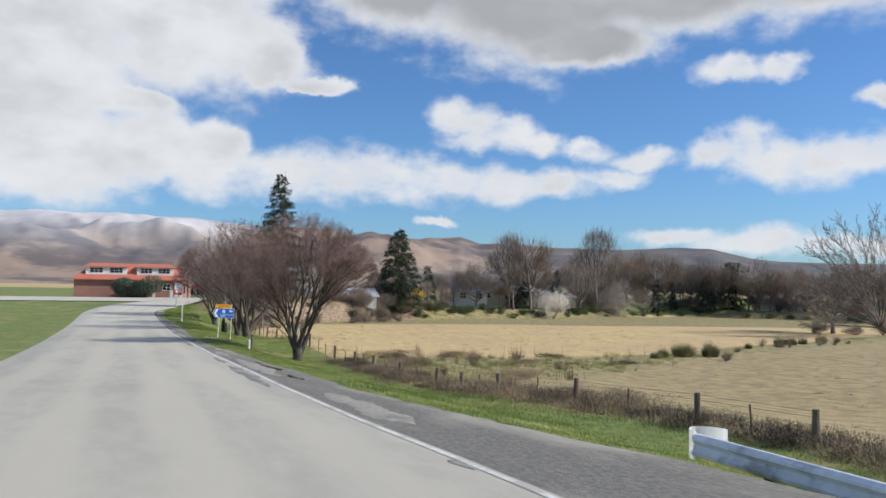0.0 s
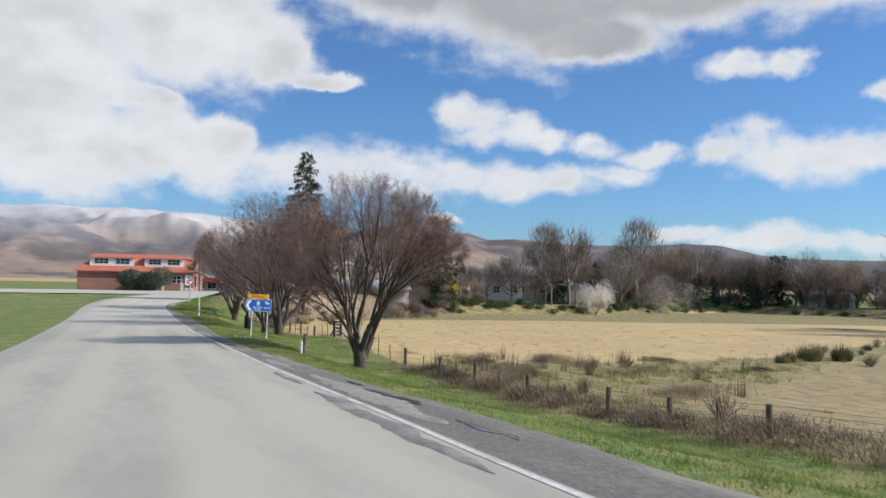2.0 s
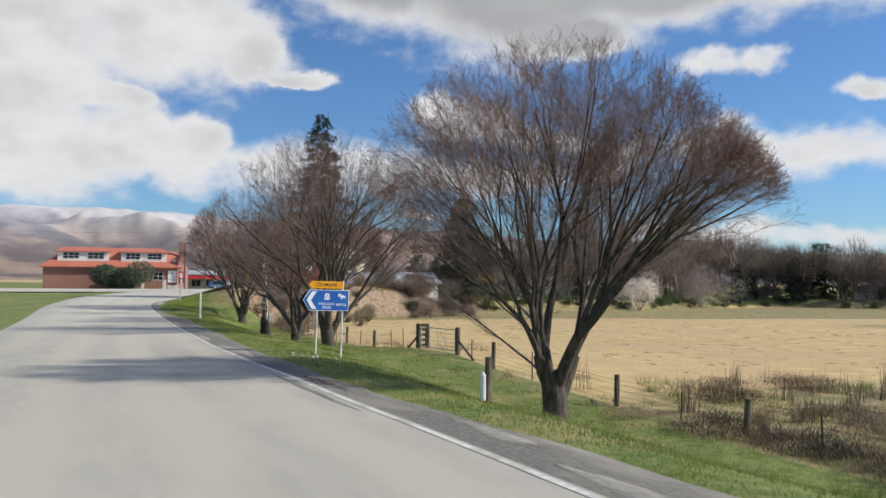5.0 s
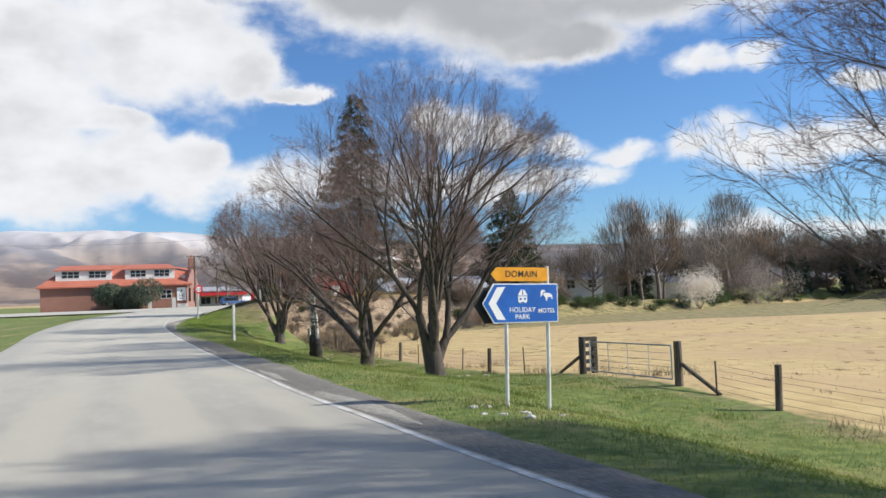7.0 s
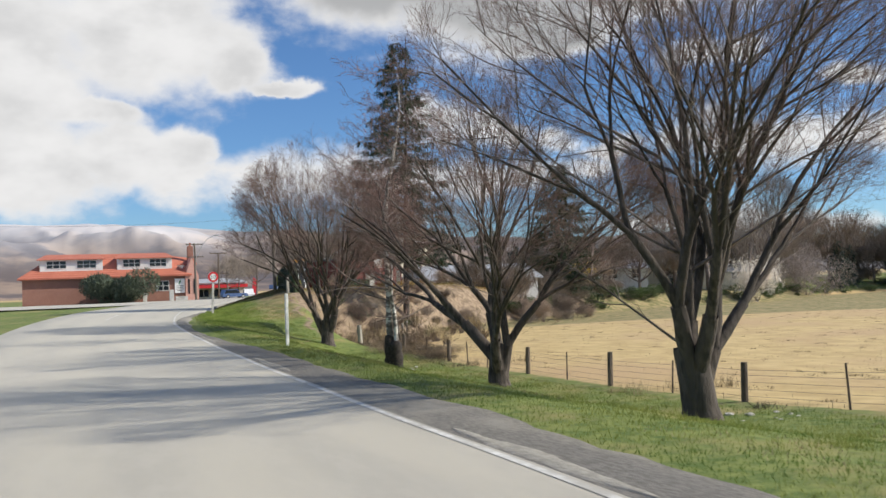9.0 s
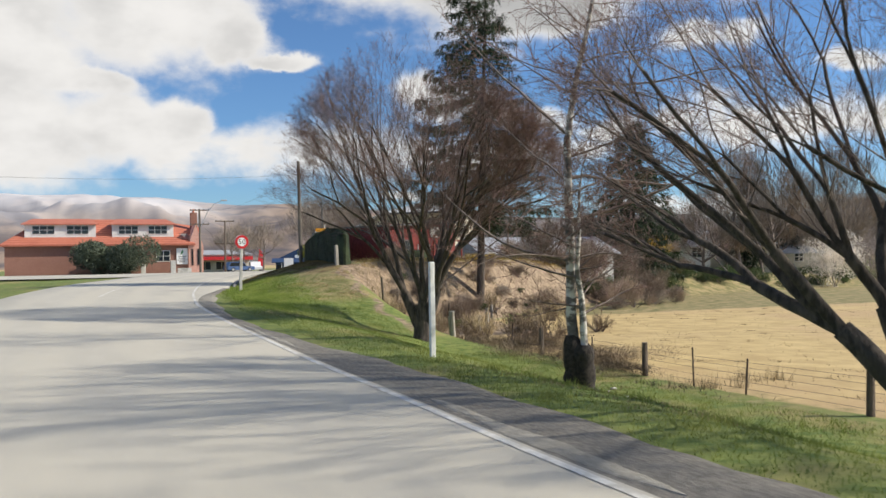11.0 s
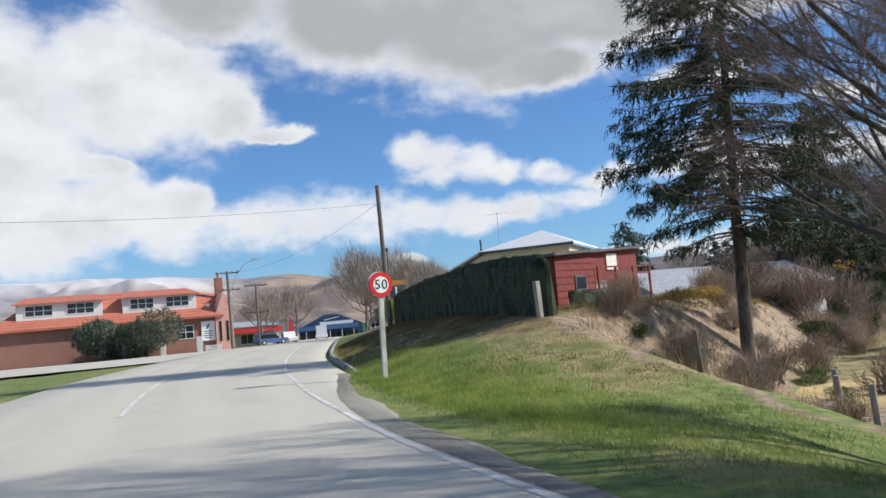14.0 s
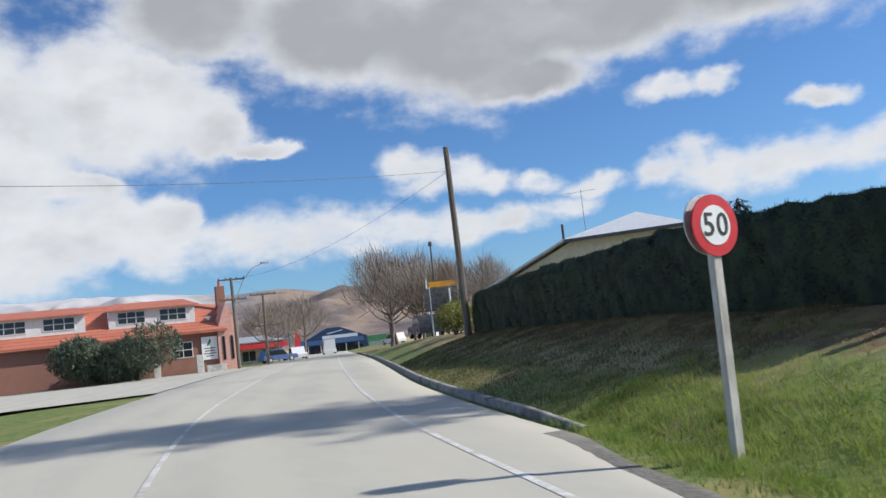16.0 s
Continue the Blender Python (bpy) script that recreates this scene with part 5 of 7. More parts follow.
rim = part("rim", disc(0.30, -0.055, -0.038, 2.22), M["sign_red"], sp, "red retroreflective rim")
part("face", disc(0.195, -0.060, -0.055, 2.22), M["sign_white"], sp, "white face")
lettering("lettering", "50", 0.325, M["sign_black"], sp, pose(0, -0.062, 2.215), weight=0.002, spacing=1.1)
part("rear_disc", disc(0.30, 0.048, 0.060, 2.24), M["galv"], sp, "grey back of the sign facing the other way")

# marker posts beside the road
wp = thing("marker_post", "tall flat white marker post on the grass verge", "post", m=pose(5.3, 84.5, gz1(5.3, 84.5) - 0.05, 0, 0, 10))
part("post", box(-0.052, 0.052, -0.03, 0.03, -0.2, 1.68, bevel=0.012), M["white_post"], wp)
bol = thing("cable_bollard", "short white plastic cable marker bollard", "bollard", m=pose(6.43, 46.56, gz1(6.43, 46.56)))
part("body", rod((0, 0, -0.1), (0, 0, 0.46), 0.058, 0.055, 12), M["plastic_white"], bol)
part("cap", rod((0, 0, 0.46), (0, 0, 0.53), 0.061, 0.025, 12), M["plastic_white"], bol)
wpost = solo("timber_post", box(-0.055, 0.055, -0.055, 0.055, -0.2, 0.84, bevel=0.012), M["wood"], "square weathered timber post beside the white bollard", "post", m=pose(6.58, 46.68, gz1(6.58, 46.68), 1, 1.5, 20))
solo("timber_post", box(-0.08, 0.08, -0.07, 0.07, -0.2, 0.95, bevel=0.014), M["grey_post"], "stout weathered post at the end of the hedge", "post", m=pose(10.74, 110.15, gz1(10.74, 110.15), 0, -2, 12))

# guard rail
gr = thing("guard_rail", "white-painted W-profile steel guard rail with a curved end", "guard rail")
W_PROF = [(0.0, -0.155), (0.02, -0.15), (0.075, -0.11), (0.08, -0.075), (0.02, -0.03), (0.0, 0.0), (0.02, 0.03), (0.08, 0.075), (0.075, 0.11), (0.02, 0.15), (0.0, 0.155)]
RX = 7.0


def rail_z(y):
    """The rail runs level at its end, then climbs with the road."""
    return 4.0 + 0.046 * max(5.0 - y, 0.0)


def rail_mesh(ys):
    co, q = [], []
    k = len(W_PROF)
    for y in ys:
        z = rail_z(y)
        for t in (0.0, 0.006):
            co += [(RX - a + t, y, z + b) for a, b in W_PROF]
    for i in range(len(ys) - 1):
        for t in (0, k):
            for j in range(k - 1):
                a = i * 2 * k + t + j
                q.append((a, a + 1, a + 1 + 2 * k, a + 2 * k))
    return mesh_of("rail", co, q, M["rail_white"], False)


for y0, y1 in ((9.2, 4.9), (4.92, 1.1), (1.12, -2.7), (-2.68, -6.5), (-6.48, -10.3)):
    part("rail", rail_mesh(np.linspace(y0, y1, 5)), None, gr)
bm = bmesh.new()
zc = rail_z(8.8)
rows_ = []
for k in range(13):
    a = math.pi * k / 12
    c = (RX + 0.21 - 0.25 * math.cos(a), 9.15 + 0.34 * math.sin(a))
    rows_.append([bm.verts.new((c[0], c[1], zc + dz)) for dz in (-0.19, -0.06, 0.06, 0.19)])
for r0, r1 in zip(rows_, rows_[1:]):
    for j in range(3):
        bm.faces.new((r0[j], r1[j], r1[j + 1], r0[j + 1]))
bmesh.ops.solidify(bm, geom=bm.faces[:], thickness=0.012)
part("end_terminal", bm, M["rail_white"], gr, "curved white end plate")
for y in (7.9, 5.9, 3.9, 1.9, -0.1, -2.1, -4.1, -6.1, -8.1):
    z = gz1(RX + 0.15, y)
    part("post", box(RX + 0.02, RX + 0.20, y - 0.09, y + 0.09, z - 0.3, rail_z(y) + 0.06, bevel=0.01), M["dark_wood"], gr)
    part("bolt", rod((RX - 0.02, y, rail_z(y)), (RX + 0.03, y, rail_z(y)), 0.025), M["galv"], gr)

# paddock fence
FX = 12.2
fence = thing("paddock_fence", "post-and-wire paddock fence of weathered posts, steel battens and five wires", "fence")
rf = random.Random(4)
POSTS = [12.5, 16.0, 21.5, 26.8, 30.2, 33.0, 38.0, 42.4, 46.3, 51.0, 58.4, 72.0, 77.0, 81.6, 88.0, 93.0]
BATTENS = [14.2, 18.8, 24.0, 28.4, 35.4, 40.2, 44.3, 48.4, 53.4, 55.6, 60.2, 67.6, 69.3, 74.4, 79.2, 84.6, 86.2, 90.3, 95.0]
for y in POSTS:
    z = gz1(FX, y)
    part("post", rod((FX, y, z - 0.3), (FX + rf.uniform(-0.05, 0.05), y + rf.uniform(-0.05, 0.05), z + rf.uniform(0.66, 0.78) + 0.12 * (y > 50)), 0.075, 0.068, 9), M["wood"], fence)
for y in BATTENS:
    z = gz1(FX, y)
    part("batten", rod((FX, y, z - 0.15), (FX + rf.uniform(-0.06, 0.06), y + rf.uniform(-0.06, 0.06), z + rf.uniform(0.58, 0.74) + 0.15 * (y > 50)), 0.022, 0.020, 5), M["steel_dark"], fence)
allp = sorted(POSTS + BATTENS)
for h in (0.12, 0.26, 0.41, 0.55, 0.66):
    for lo, hi in ((0, 61.4), (65.9, 99)):
        ys = [y for y in allp if lo < y < hi]
        part("wire", tubes([(np.array([(FX, y, gz1(FX, y) + h) for y in ys]), np.full(len(ys), 0.0035))], 3, "wire", M["wire"]), None, fence)

# farm gate with braced strainer posts
gate = thing("farm_gate", "galvanised pipe and mesh farm gate, closed", "gate")
gz0, gz2 = gz1(FX, 61.6) + 0.12, gz1(FX, 65.5) + 0.12
fr = bmesh.new()
for a, b in (((61.75, gz0), (65.35, gz2)), ((61.75, gz0 + 0.78), (65.35, gz2 + 0.78)), ((61.75, gz0), (61.75, gz0 + 0.78)), ((65.35, gz2), (65.35, gz2 + 0.78))):
    rod((FX, a[0], a[1]), (FX, b[0], b[1]), 0.02, n=6, bm=fr)
part("frame", fr, M["galv"], gate)
for f in (0.25, 0.5, 0.75):
    y = 61.75 + 3.6 * f
    z = gz0 + (gz2 - gz0) * f
    part("stay", rod((FX, y, z), (FX, y, z + 0.78), 0.011, n=5), M["galv"], gate)
for h in (0.14, 0.28, 0.43, 0.60):
    part("bar", rod((FX, 61.75, gz0 + h), (FX, 65.35, gz2 + h), 0.006, n=4), M["wire"], gate)
for y, s in ((61.5, -1), (65.75, 1)):
    st = thing("strainer_post", "stout gate strainer post with a diagonal brace" if s < 0 else "dark timber gate post and slatted stile with a diagonal brace", "post", "gate posts", m=pose(FX, y, gz1(FX, y)))
    part("post", rod((0, 0, -0.4), (0, 0, 1.02), 0.10, 0.092, 10), M["wood"] if s < 0 else M["dark_wood"], st)
    part("brace", rod((0.02, s * 0.06, 0.52), (0.05, s * 1.35, gz1(FX, y + s * 1.35) - gz1(FX, y) + 0.02), 0.05, 0.045, 7), M["wood"], st)
    if s > 0:
        part("post", box(0.35, 0.49, 0.0, 0.14, -0.3, 1.0, bevel=0.01), M["dark_wood"], st)
        for h in (0.12, 0.34, 0.56, 0.78, 0.96):
            part("slat", box(0.06, 0.42, -0.045, -0.012, h - 0.055, h + 0.055, bevel=0.006), M["dark_wood"], st)

# gully fence below the bank
gf = thing("gully_fence", "straggling row of grey posts and wire in the gully", "fence")
for x, y, h, r in ((11.1, 104.3, 1.0, 0.055), (12.45, 100.3, 0.95, 0.10), (12.1, 99.4, 1.05, 0.115), (14.8, 103.0, 0.9, 0.07), (16.0, 104.6, 0.95, 0.085), (16.9, 106.4, 1.0, 0.075), (17.3, 106.9, 1.1, 0.07), (13.2, 108.4, 0.9, 0.06), (15.6, 108.2, 1.2, 0.05)):
    z = gz1(x, y)
    # stout posts take the paler grey wood, a colour chosen to look sunlit
    part("post", rod((x, y, z - 0.3), (x + rf.uniform(-0.10, 0.10), y, z + h), r, r * 0.92, 8), M["grey_post"] if r > 0.06 else M["wood"], gf)

# ---------------------------------------------------------------- hedge on the terrace


def hedge(name, a, b, thick, z_foot, z_top, label, count, seed):
    """A clipped hedge from a to b: lumpy body under a skin of small leaves."""
    rng = np.random.default_rng(seed)
    a, b = np.array(a, float), np.array(b, float)
    along = b - a
    ln = np.linalg.norm(along)
    along /= ln
    inn = np.array([along[1], -along[0]])
    zf = lambda s: z_foot[0] + (z_foot[1] - z_foot[0]) * s / ln
    zt = lambda s: float(np.interp(s / ln, np.linspace(0, 1, len(z_top)), z_top))
    n = max(int(ln / 0.5), 3)
    prof = [(0.0, 0.0), (-0.06, 0.45), (0.0, 0.85), (0.22, 1.0), (thick - 0.22, 1.0), (thick, 0.85), (thick, 0.0)]
    co, q = [], []
    for i in range(n + 1):
        s = ln * i / n
        tuck = 0.25 if i in (0, n) else 0.0
        for w, f in prof:
            w2 = min(max(w, tuck), thick - tuck) + rng.normal() * 0.035
            c = a + along * s + inn * w2
            co.append((c[0], c[1], zf(s) - 0.15 * (f == 0) + (zt(s) - zf(s)) * f * (1 - 0.35 * tuck) + rng.normal() * 0.03))
    k = len(prof)
    for i in range(n):
        q += [(i * k + j, i * k + j + 1, (i + 1) * k + j + 1, (i + 1) * k + j) for j in range(k - 1)]
    q += [tuple(range(k)), tuple(n * k + j for j in range(k))[::-1]]
    hd = thing(name, label, "hedge")
    part("body", mesh_of("body", co, q, M["hedge"], False), None, hd)
    cum = []
    for i in range(n):
        for j in range(k - 1):
            cum.append((i * k + j, i * k + j + 1, (i + 1) * k + j + 1, (i + 1) * k + j))
    cum += [(0, 1, 2, 6), (2, 3, 4, 5), (2, 5, 6, 2)]
    cv = np.array(co)
    cq = np.array(cum)
    area = np.linalg.norm(np.cross(cv[cq[:, 2]] - cv[cq[:, 0]], cv[cq[:, 3]] - cv[cq[:, 1]]), axis=1)
    pick = rng.choice(len(cq), count, p=area / area.sum())
    u, v = rng.random((2, count, 1))
    c4 = cv[cq[pick]]
    p = (c4[:, 0] * (1 - u) + c4[:, 1] * u) * (1 - v) + (c4[:, 3] * (1 - u) + c4[:, 2] * u) * v
    nrm = np.cross(c4[:, 2] - c4[:, 0], c4[:, 3] - c4[:, 1])
    nrm /= np.linalg.norm(nrm, axis=1)[:, None] + 1e-9
    rel = p[:, :2] - a
    core = a + along * np.clip(rel @ along, 0.6, ln - 0.6)[:, None] + inn * thick / 2
    mid = np.concatenate([core, np.full((count, 1), (z_foot[0] + z_top[0]) / 2)], 1)
    nrm *= np.sign(((p - mid) * nrm).sum(1))[:, None]
    tip = p + nrm * rng.uniform(0.0, 0.04, (count, 1)) + rng.normal(size=(count, 3)) * 0.03
    part("foliage", blades_mesh("foliage", p - nrm * 0.02, tip, 0.015, M["hedge"], rng), None, hd)
    return hd


hedge("clipped_hedge", (10.85, 110.35), (14.95, 134.5), 0.62, (3.8, 3.98), (5.48, 5.72, 5.86, 5.86, 5.82, 5.72, 5.58), "long dark green clipped hedge along the top of the bank", 120000, 2)
hedge("low_hedge", (15.3, 116.6), (18.2, 117.7), 0.5, (4.0, 4.0), (4.55, 4.6), "low dark clipped hedge in front of the red house", 4000, 3)

# ---------------------------------------------------------------- buildings


def window(name, x0, x1, z0, z1, y, parent, bars=2, cross=1, surround="white_wall"):
    """A framed window in a wall that faces -y."""
    w = part(name, box(x0, x1, y - 0.05, y + 0.02, z0, z1), M[surround], parent, "white-framed window")
    t = 0.07
    for k in range(bars):
        for j in range(cross + 1):
            a = x0 + t + (x1 - x0 - t) * k / bars
            b = x0 + (x1 - x0 - t) * (k + 1) / bars
            c = z0 + t + (z1 - z0 - t) * j / (cross + 1)
            d = z0 + (z1 - z0 - t) * (j + 1) / (cross + 1)
            part("pane", box(a, b, y - 0.058, y - 0.045, c, d), M["glass"], w)
    return w


def slab(poly3, thick, bm=None):
    """A roof plane from 3D corners, with thickness."""
    bm = bm or bmesh.new()
    up = [bm.verts.new(p) for p in poly3]
    dn = [bm.verts.new((p[0], p[1], p[2] - thick)) for p in poly3]
    bm.faces.new(up)
    bm.faces.new(dn[::-1])
    for i in range(len(up)):
        j = (i + 1) % len(up)
        bm.faces.new((up[j], up[i], dn[i], dn[j]))
    return bm


def tile_courses(parent, x0, x1, y0, z0, y1, z1, cut0, cut1, rows, material):
    """Rows of roof tiles up a slope as overlapping ridged strips; cut: how far each end runs in at the top."""
    for k in range(rows):
        f, g = k / rows, (k + 1.12) / rows
        a, b = x0 + cut0 * f, x1 - cut1 * f
        ya, za, yb, zb = y0 + (y1 - y0) * f, z0 + (z1 - z0) * f, y0 + (y1 - y0) * min(g, 1), z0 + (z1 - z0) * min(g, 1)
        part("tile_course", slab([(a, ya, za + 0.07), (b, ya, za + 0.07), (b - cut1 / rows, yb, zb + 0.03), (a + cut0 / rows, yb, zb + 0.03)], 0.05), material, parent)


# two-storey brick building with a red tiled roof
hs = thing("brick_building", "two-storey brick building with red tiled roof, dormers and chimney", "house", m=pose(0, 0, 0))
HX0, HX1, HY0, HY1, HZ = -9.0, 11.3, 178.4, 188.4, 2.85
part("wall", box(HX0, HX1, HY0, HY1, HZ - 0.4, 6.55), M["brick"], hs)
roof = part("roof", slab([(HX0 - 0.5, HY0 - 0.5, 6.5), (HX1 + 0.5, HY0 - 0.5, 6.5), (HX1 - 3.8, 183.4, 9.7), (HX0 + 3.8, 183.4, 9.7)], 0.12,
            slab([(HX1 + 0.5, HY0 - 0.5, 6.5), (HX1 + 0.5, HY1 + 0.5, 6.5), (HX1 - 3.8, 183.4, 9.7)], 0.12,
            slab([(HX1 + 0.5, HY1 + 0.5, 6.5), (HX0 - 0.5, HY1 + 0.5, 6.5), (HX0 + 3.8, 183.4, 9.7), (HX1 - 3.8, 183.4, 9.7)], 0.12,
            slab([(HX0 - 0.5, HY1 + 0.5, 6.5), (HX0 - 0.5, HY0 - 0.5, 6.5), (HX0 + 3.8, 183.4, 9.7)], 0.12)))), M["tile_red"], hs)
tile_courses(roof, HX0 - 0.5, HX1 + 0.5, HY0 - 0.5, 6.5, 183.4, 9.7, 4.3, 4.3, 12, M["tile_red"])
part("gutter", box(HX0 - 0.55, HX1 + 0.55, HY0 - 0.62, HY0 - 0.5, 6.36, 6.5), M["tile_red"], hs)
for xa, xb in ((2.4, 9.4), (-7.0, 0.6)):
    d = part("dormer", box(xa, xb, 179.4, 183.2, 7.0, 9.05), M["white_wall"], hs, "white weatherboard dormer")
    part("dormer_roof", slab([(xa - 0.35, 179.0, 8.98), (xb + 0.35, 179.0, 8.98), (xb - 0.6, 182.8, 9.75), (xa + 0.6, 182.8, 9.75)], 0.10), M["tile_red"], d)
    for wx in (0.10, 0.58):
        window("window", xa + (xb - xa) * wx, xa + (xb - xa) * (wx + 0.32), 7.75, 8.8, 179.4, d, 3, 1)
window("window", 7.3, 8.9, 4.4, 5.75, HY0, hs, 2, 1)
window("window", 3.2, 5.2, 4.4, 5.75, HY0, hs, 3, 1)
window("window", -1.6, 0.4, 4.4, 5.75, HY0, hs, 3, 1)
bay = part("end_bay", box(11.0, 12.75, 178.0, 187.0, HZ - 0.3, 6.4), M["pink"], hs, "pink plastered end bay")
part("bay_gable", prism([(11.0, 6.4), (12.75, 6.4), (11.9, 8.9)], 178.3, 186.6), M["pink"], bay)
for wx in (11.35, 12.05):
    part("pane", box(wx, wx + 0.22, 177.955, 177.99, 3.9, 5.9), M["glass"], bay)
ch = part("chimney", box(11.75, 12.55, 182.4, 183.2, 6.0, 10.6, bevel=0.03), M["brick"], hs, "brick chimney")
part("chimney_pot", rod((12.15, 182.8, 10.6), (12.15, 182.8, 11.05), 0.14, 0.12), M["tile_red"], ch)
part("back_roof", slab([(9.0, 181.4, 8.0), (12.9, 181.4, 8.0), (12.9, 184.4, 8.9), (8.0, 184.4, 9.6)], 0.1), M["tile_red"], hs)
board = thing("notice_board", "white notice board with a green emblem and unreadable lines", "sign", m=pose(9.62, 178.33, 4.05))
part("panel", box(0, 1.32, -0.06, 0.0, 0, 1.95), M["sign_white"], board)
part("emblem", prism([(0.42, 1.15), (0.62, 1.2), (0.82, 1.55), (0.72, 1.78), (0.55, 1.5)], -0.07, -0.06), M["green_paint"], board)
for k, (a, b) in enumerate(((0.18, 1.12), (0.25, 1.05), (0.15, 1.15), (0.3, 0.95))):
    part("text_bar", box(a, b, -0.07, -0.06, 0.92 - 0.22 * k, 1.0 - 0.22 * k), M["sign_back"], board)
for x, w, h in ((8.75, 0.55, 1.55), (10.0, 1.5, 0.65), (5.5, 0.5, 1.2)):
    z = gz1(x, 173.0)
    solo("garden_pillar" if w < 1 else "garden_wall", box(x - w / 2, x + w / 2, 172.7, 173.2, z - 0.2, z + h, bevel=0.03), M["concrete"], "pale plastered garden pillar" if w < 1 else "low pale plastered garden wall", "wall")

# cottage behind the hedge
ctg = thing("cottage", "cream weatherboard cottage with a pale iron roof and a lean-to", "house", m=pose(23.2, 139.3, 0, 0, 0, -43.5))
part("wall", prism([(-4.6, 3.3), (5.4, 3.3), (5.4, 8.0), (0.05, 8.0), (-4.6, 5.95)], 0.0, 7.0), M["cream"], ctg)
crf = part("roof", slab([(-0.35, -0.45, 8.08), (5.8, -0.45, 8.08), (2.9, 3.4, 9.35)], 0.10,
           slab([(5.8, -0.45, 8.08), (5.8, 7.4, 8.08), (2.9, 3.4, 9.35)], 0.10, slab([(-0.35, 7.4, 8.08), (-0.35, -0.45, 8.08), (2.9, 3.4, 9.35)], 0.10))), M["iron_white"], ctg)
part("lean_to_roof", slab([(-0.3, -0.45, 8.1), (-0.3, 7.2, 8.1), (-5.1, 7.2, 5.95), (-5.1, -0.45, 5.95)], 0.10), M["iron_white"], ctg)
part("fascia", box(-0.3, 5.8, -0.50, -0.45, 7.9, 8.06), M["sign_back"], ctg)
part("vent_pipe", rod((-0.5, 0.6, 7.7), (-0.5, 0.6, 8.95), 0.07), M["sign_back"], ctg)
aer = part("aerial", rod((0.5, 1.5, 8.1), (0.5, 1.5, 10.7), 0.018, n=5), M["galv"], ctg)
part("crossbar", rod((-0.3, 1.5, 10.6), (1.3, 1.5, 10.6), 0.012, n=4), M["galv"], aer)
window("window", 2.2, 3.4, 5.6, 6.8, 0.0, ctg)

# red house at the brink
rh = thing("red_house", "dark red weatherboard house with a flat front and low roof", "house", m=pose(18.3, 119.2, 0, 0, 0, 20))
part("wall", box(-2.4, 0.0, 0.0, 4.0, 3.4, 6.12), M["red_board"], rh)
part("roof", slab([(-2.6, -0.25, 6.12), (0.25, -0.25, 6.26), (0.25, 4.2, 6.3), (-2.6, 4.2, 6.16)], 0.10), M["sign_back"], rh)
wing = part("wing", box(0.0, 3.7, 0.55, 5.0, 3.4, 6.3), M["red_board"], rh, "set-back red wing")
part("wing_roof", slab([(-0.1, 0.3, 6.22), (3.95, 0.3, 6.44), (3.95, 5.2, 6.5), (-0.1, 5.2, 6.3)], 0.09), M["sign_back"], wing)
part("white_panel", box(1.55, 2.25, 0.50, 0.56, 5.45, 6.12), M["white_wall"], wing)
part("garage_door", box(0.5, 1.5, 0.49, 0.56, 3.5, 5.0), M["concrete"], wing)
part("balcony_rail", box(0.1, 3.7, -0.12, -0.06, 5.2, 5.28, box(0.1, 3.7, -0.12, -0.06, 5.5, 5.56)), M["red_board"], wing)
for xx in (0.12, 1.3, 2.5, 3.65):
    part("balcony_post", box(xx - 0.04, xx + 0.04, -0.13, -0.05, 3.6, 5.56), M["red_board"], wing)
for k in range(9):
    z = 3.9 + 0.26 * k
    part("weatherboard", box(-2.4, 0.0, -0.03, 0.0, z, z + 0.235), M["red_board"], rh)
window("window", -1.3, -0.6, 4.65, 5.25, -0.02, rh, 1, 0, "sign_back")


def simple_house(name, label, m, w, d, h, pitch, wall, roof_m, hip=0.0, windows=()):
    t = thing(name, label, "house", m=m)
    part("wall", box(-w / 2, w / 2, -d / 2, d / 2, -0.8, h), M[wall], t)
    o = 0.4
    a = [(-w / 2 - o, -d / 2 - o, h), (w / 2 + o, -d / 2 - o, h), (w / 2 + o - hip, 0, h + pitch), (-w / 2 - o + hip, 0, h + pitch)]
    b = [(w / 2 + o, d / 2 + o, h), (-w / 2 - o, d / 2 + o, h), (-w / 2 - o + hip, 0, h + pitch), (w / 2 + o - hip, 0, h + pitch)]
    bm = slab(b, 0.1, slab(a, 0.1))
    if hip:
        slab([a[1], b[0], a[2]], 0.1, bm)
        slab([b[1], a[0], a[3]], 0.1, bm)
    else:
        for s in (-1, 1):
            prism([(-d / 2, h), (d / 2, h), (0, h + pitch - 0.08)], s * (w / 2 - 0.06), s * (w / 2 - 0.01), bm, "x")
    part("roof", bm, M[roof_m], t)
    for x in windows:
        window("window", x - 0.6, x + 0.6, 0.9, 2.1, -d / 2, t)
    return t


def on(x, y, turn=0, dz=0.0):
    return pose(x, y, gz1(x, y) + dz, 0, 0, turn)


simple_house("cottage", "low house with a pale grey iron roof behind the bank", pose(31.2, 128.4, 3.05, 0, 0, -3), 10.5, 6.4, 1.30, 1.3, "white_wall", "iron_grey", 0.0, ())
simple_house("bungalow", "grey-roofed bungalow half hidden by bare trees", pose(61.5, 152.5, 2.9, 0, 0, -20), 9, 7, 2.2, 1.5, "white_wall", "iron_white", 1.5, (-3, 0, 3))
simple_house("bungalow", "bungalow with a grey hip roof among the trees", pose(73, 157.5, 3.0, 0, 0, -20), 13, 9, 2.3, 2.1, "cream", "iron_grey", 3.5, (-4, 0, 4))
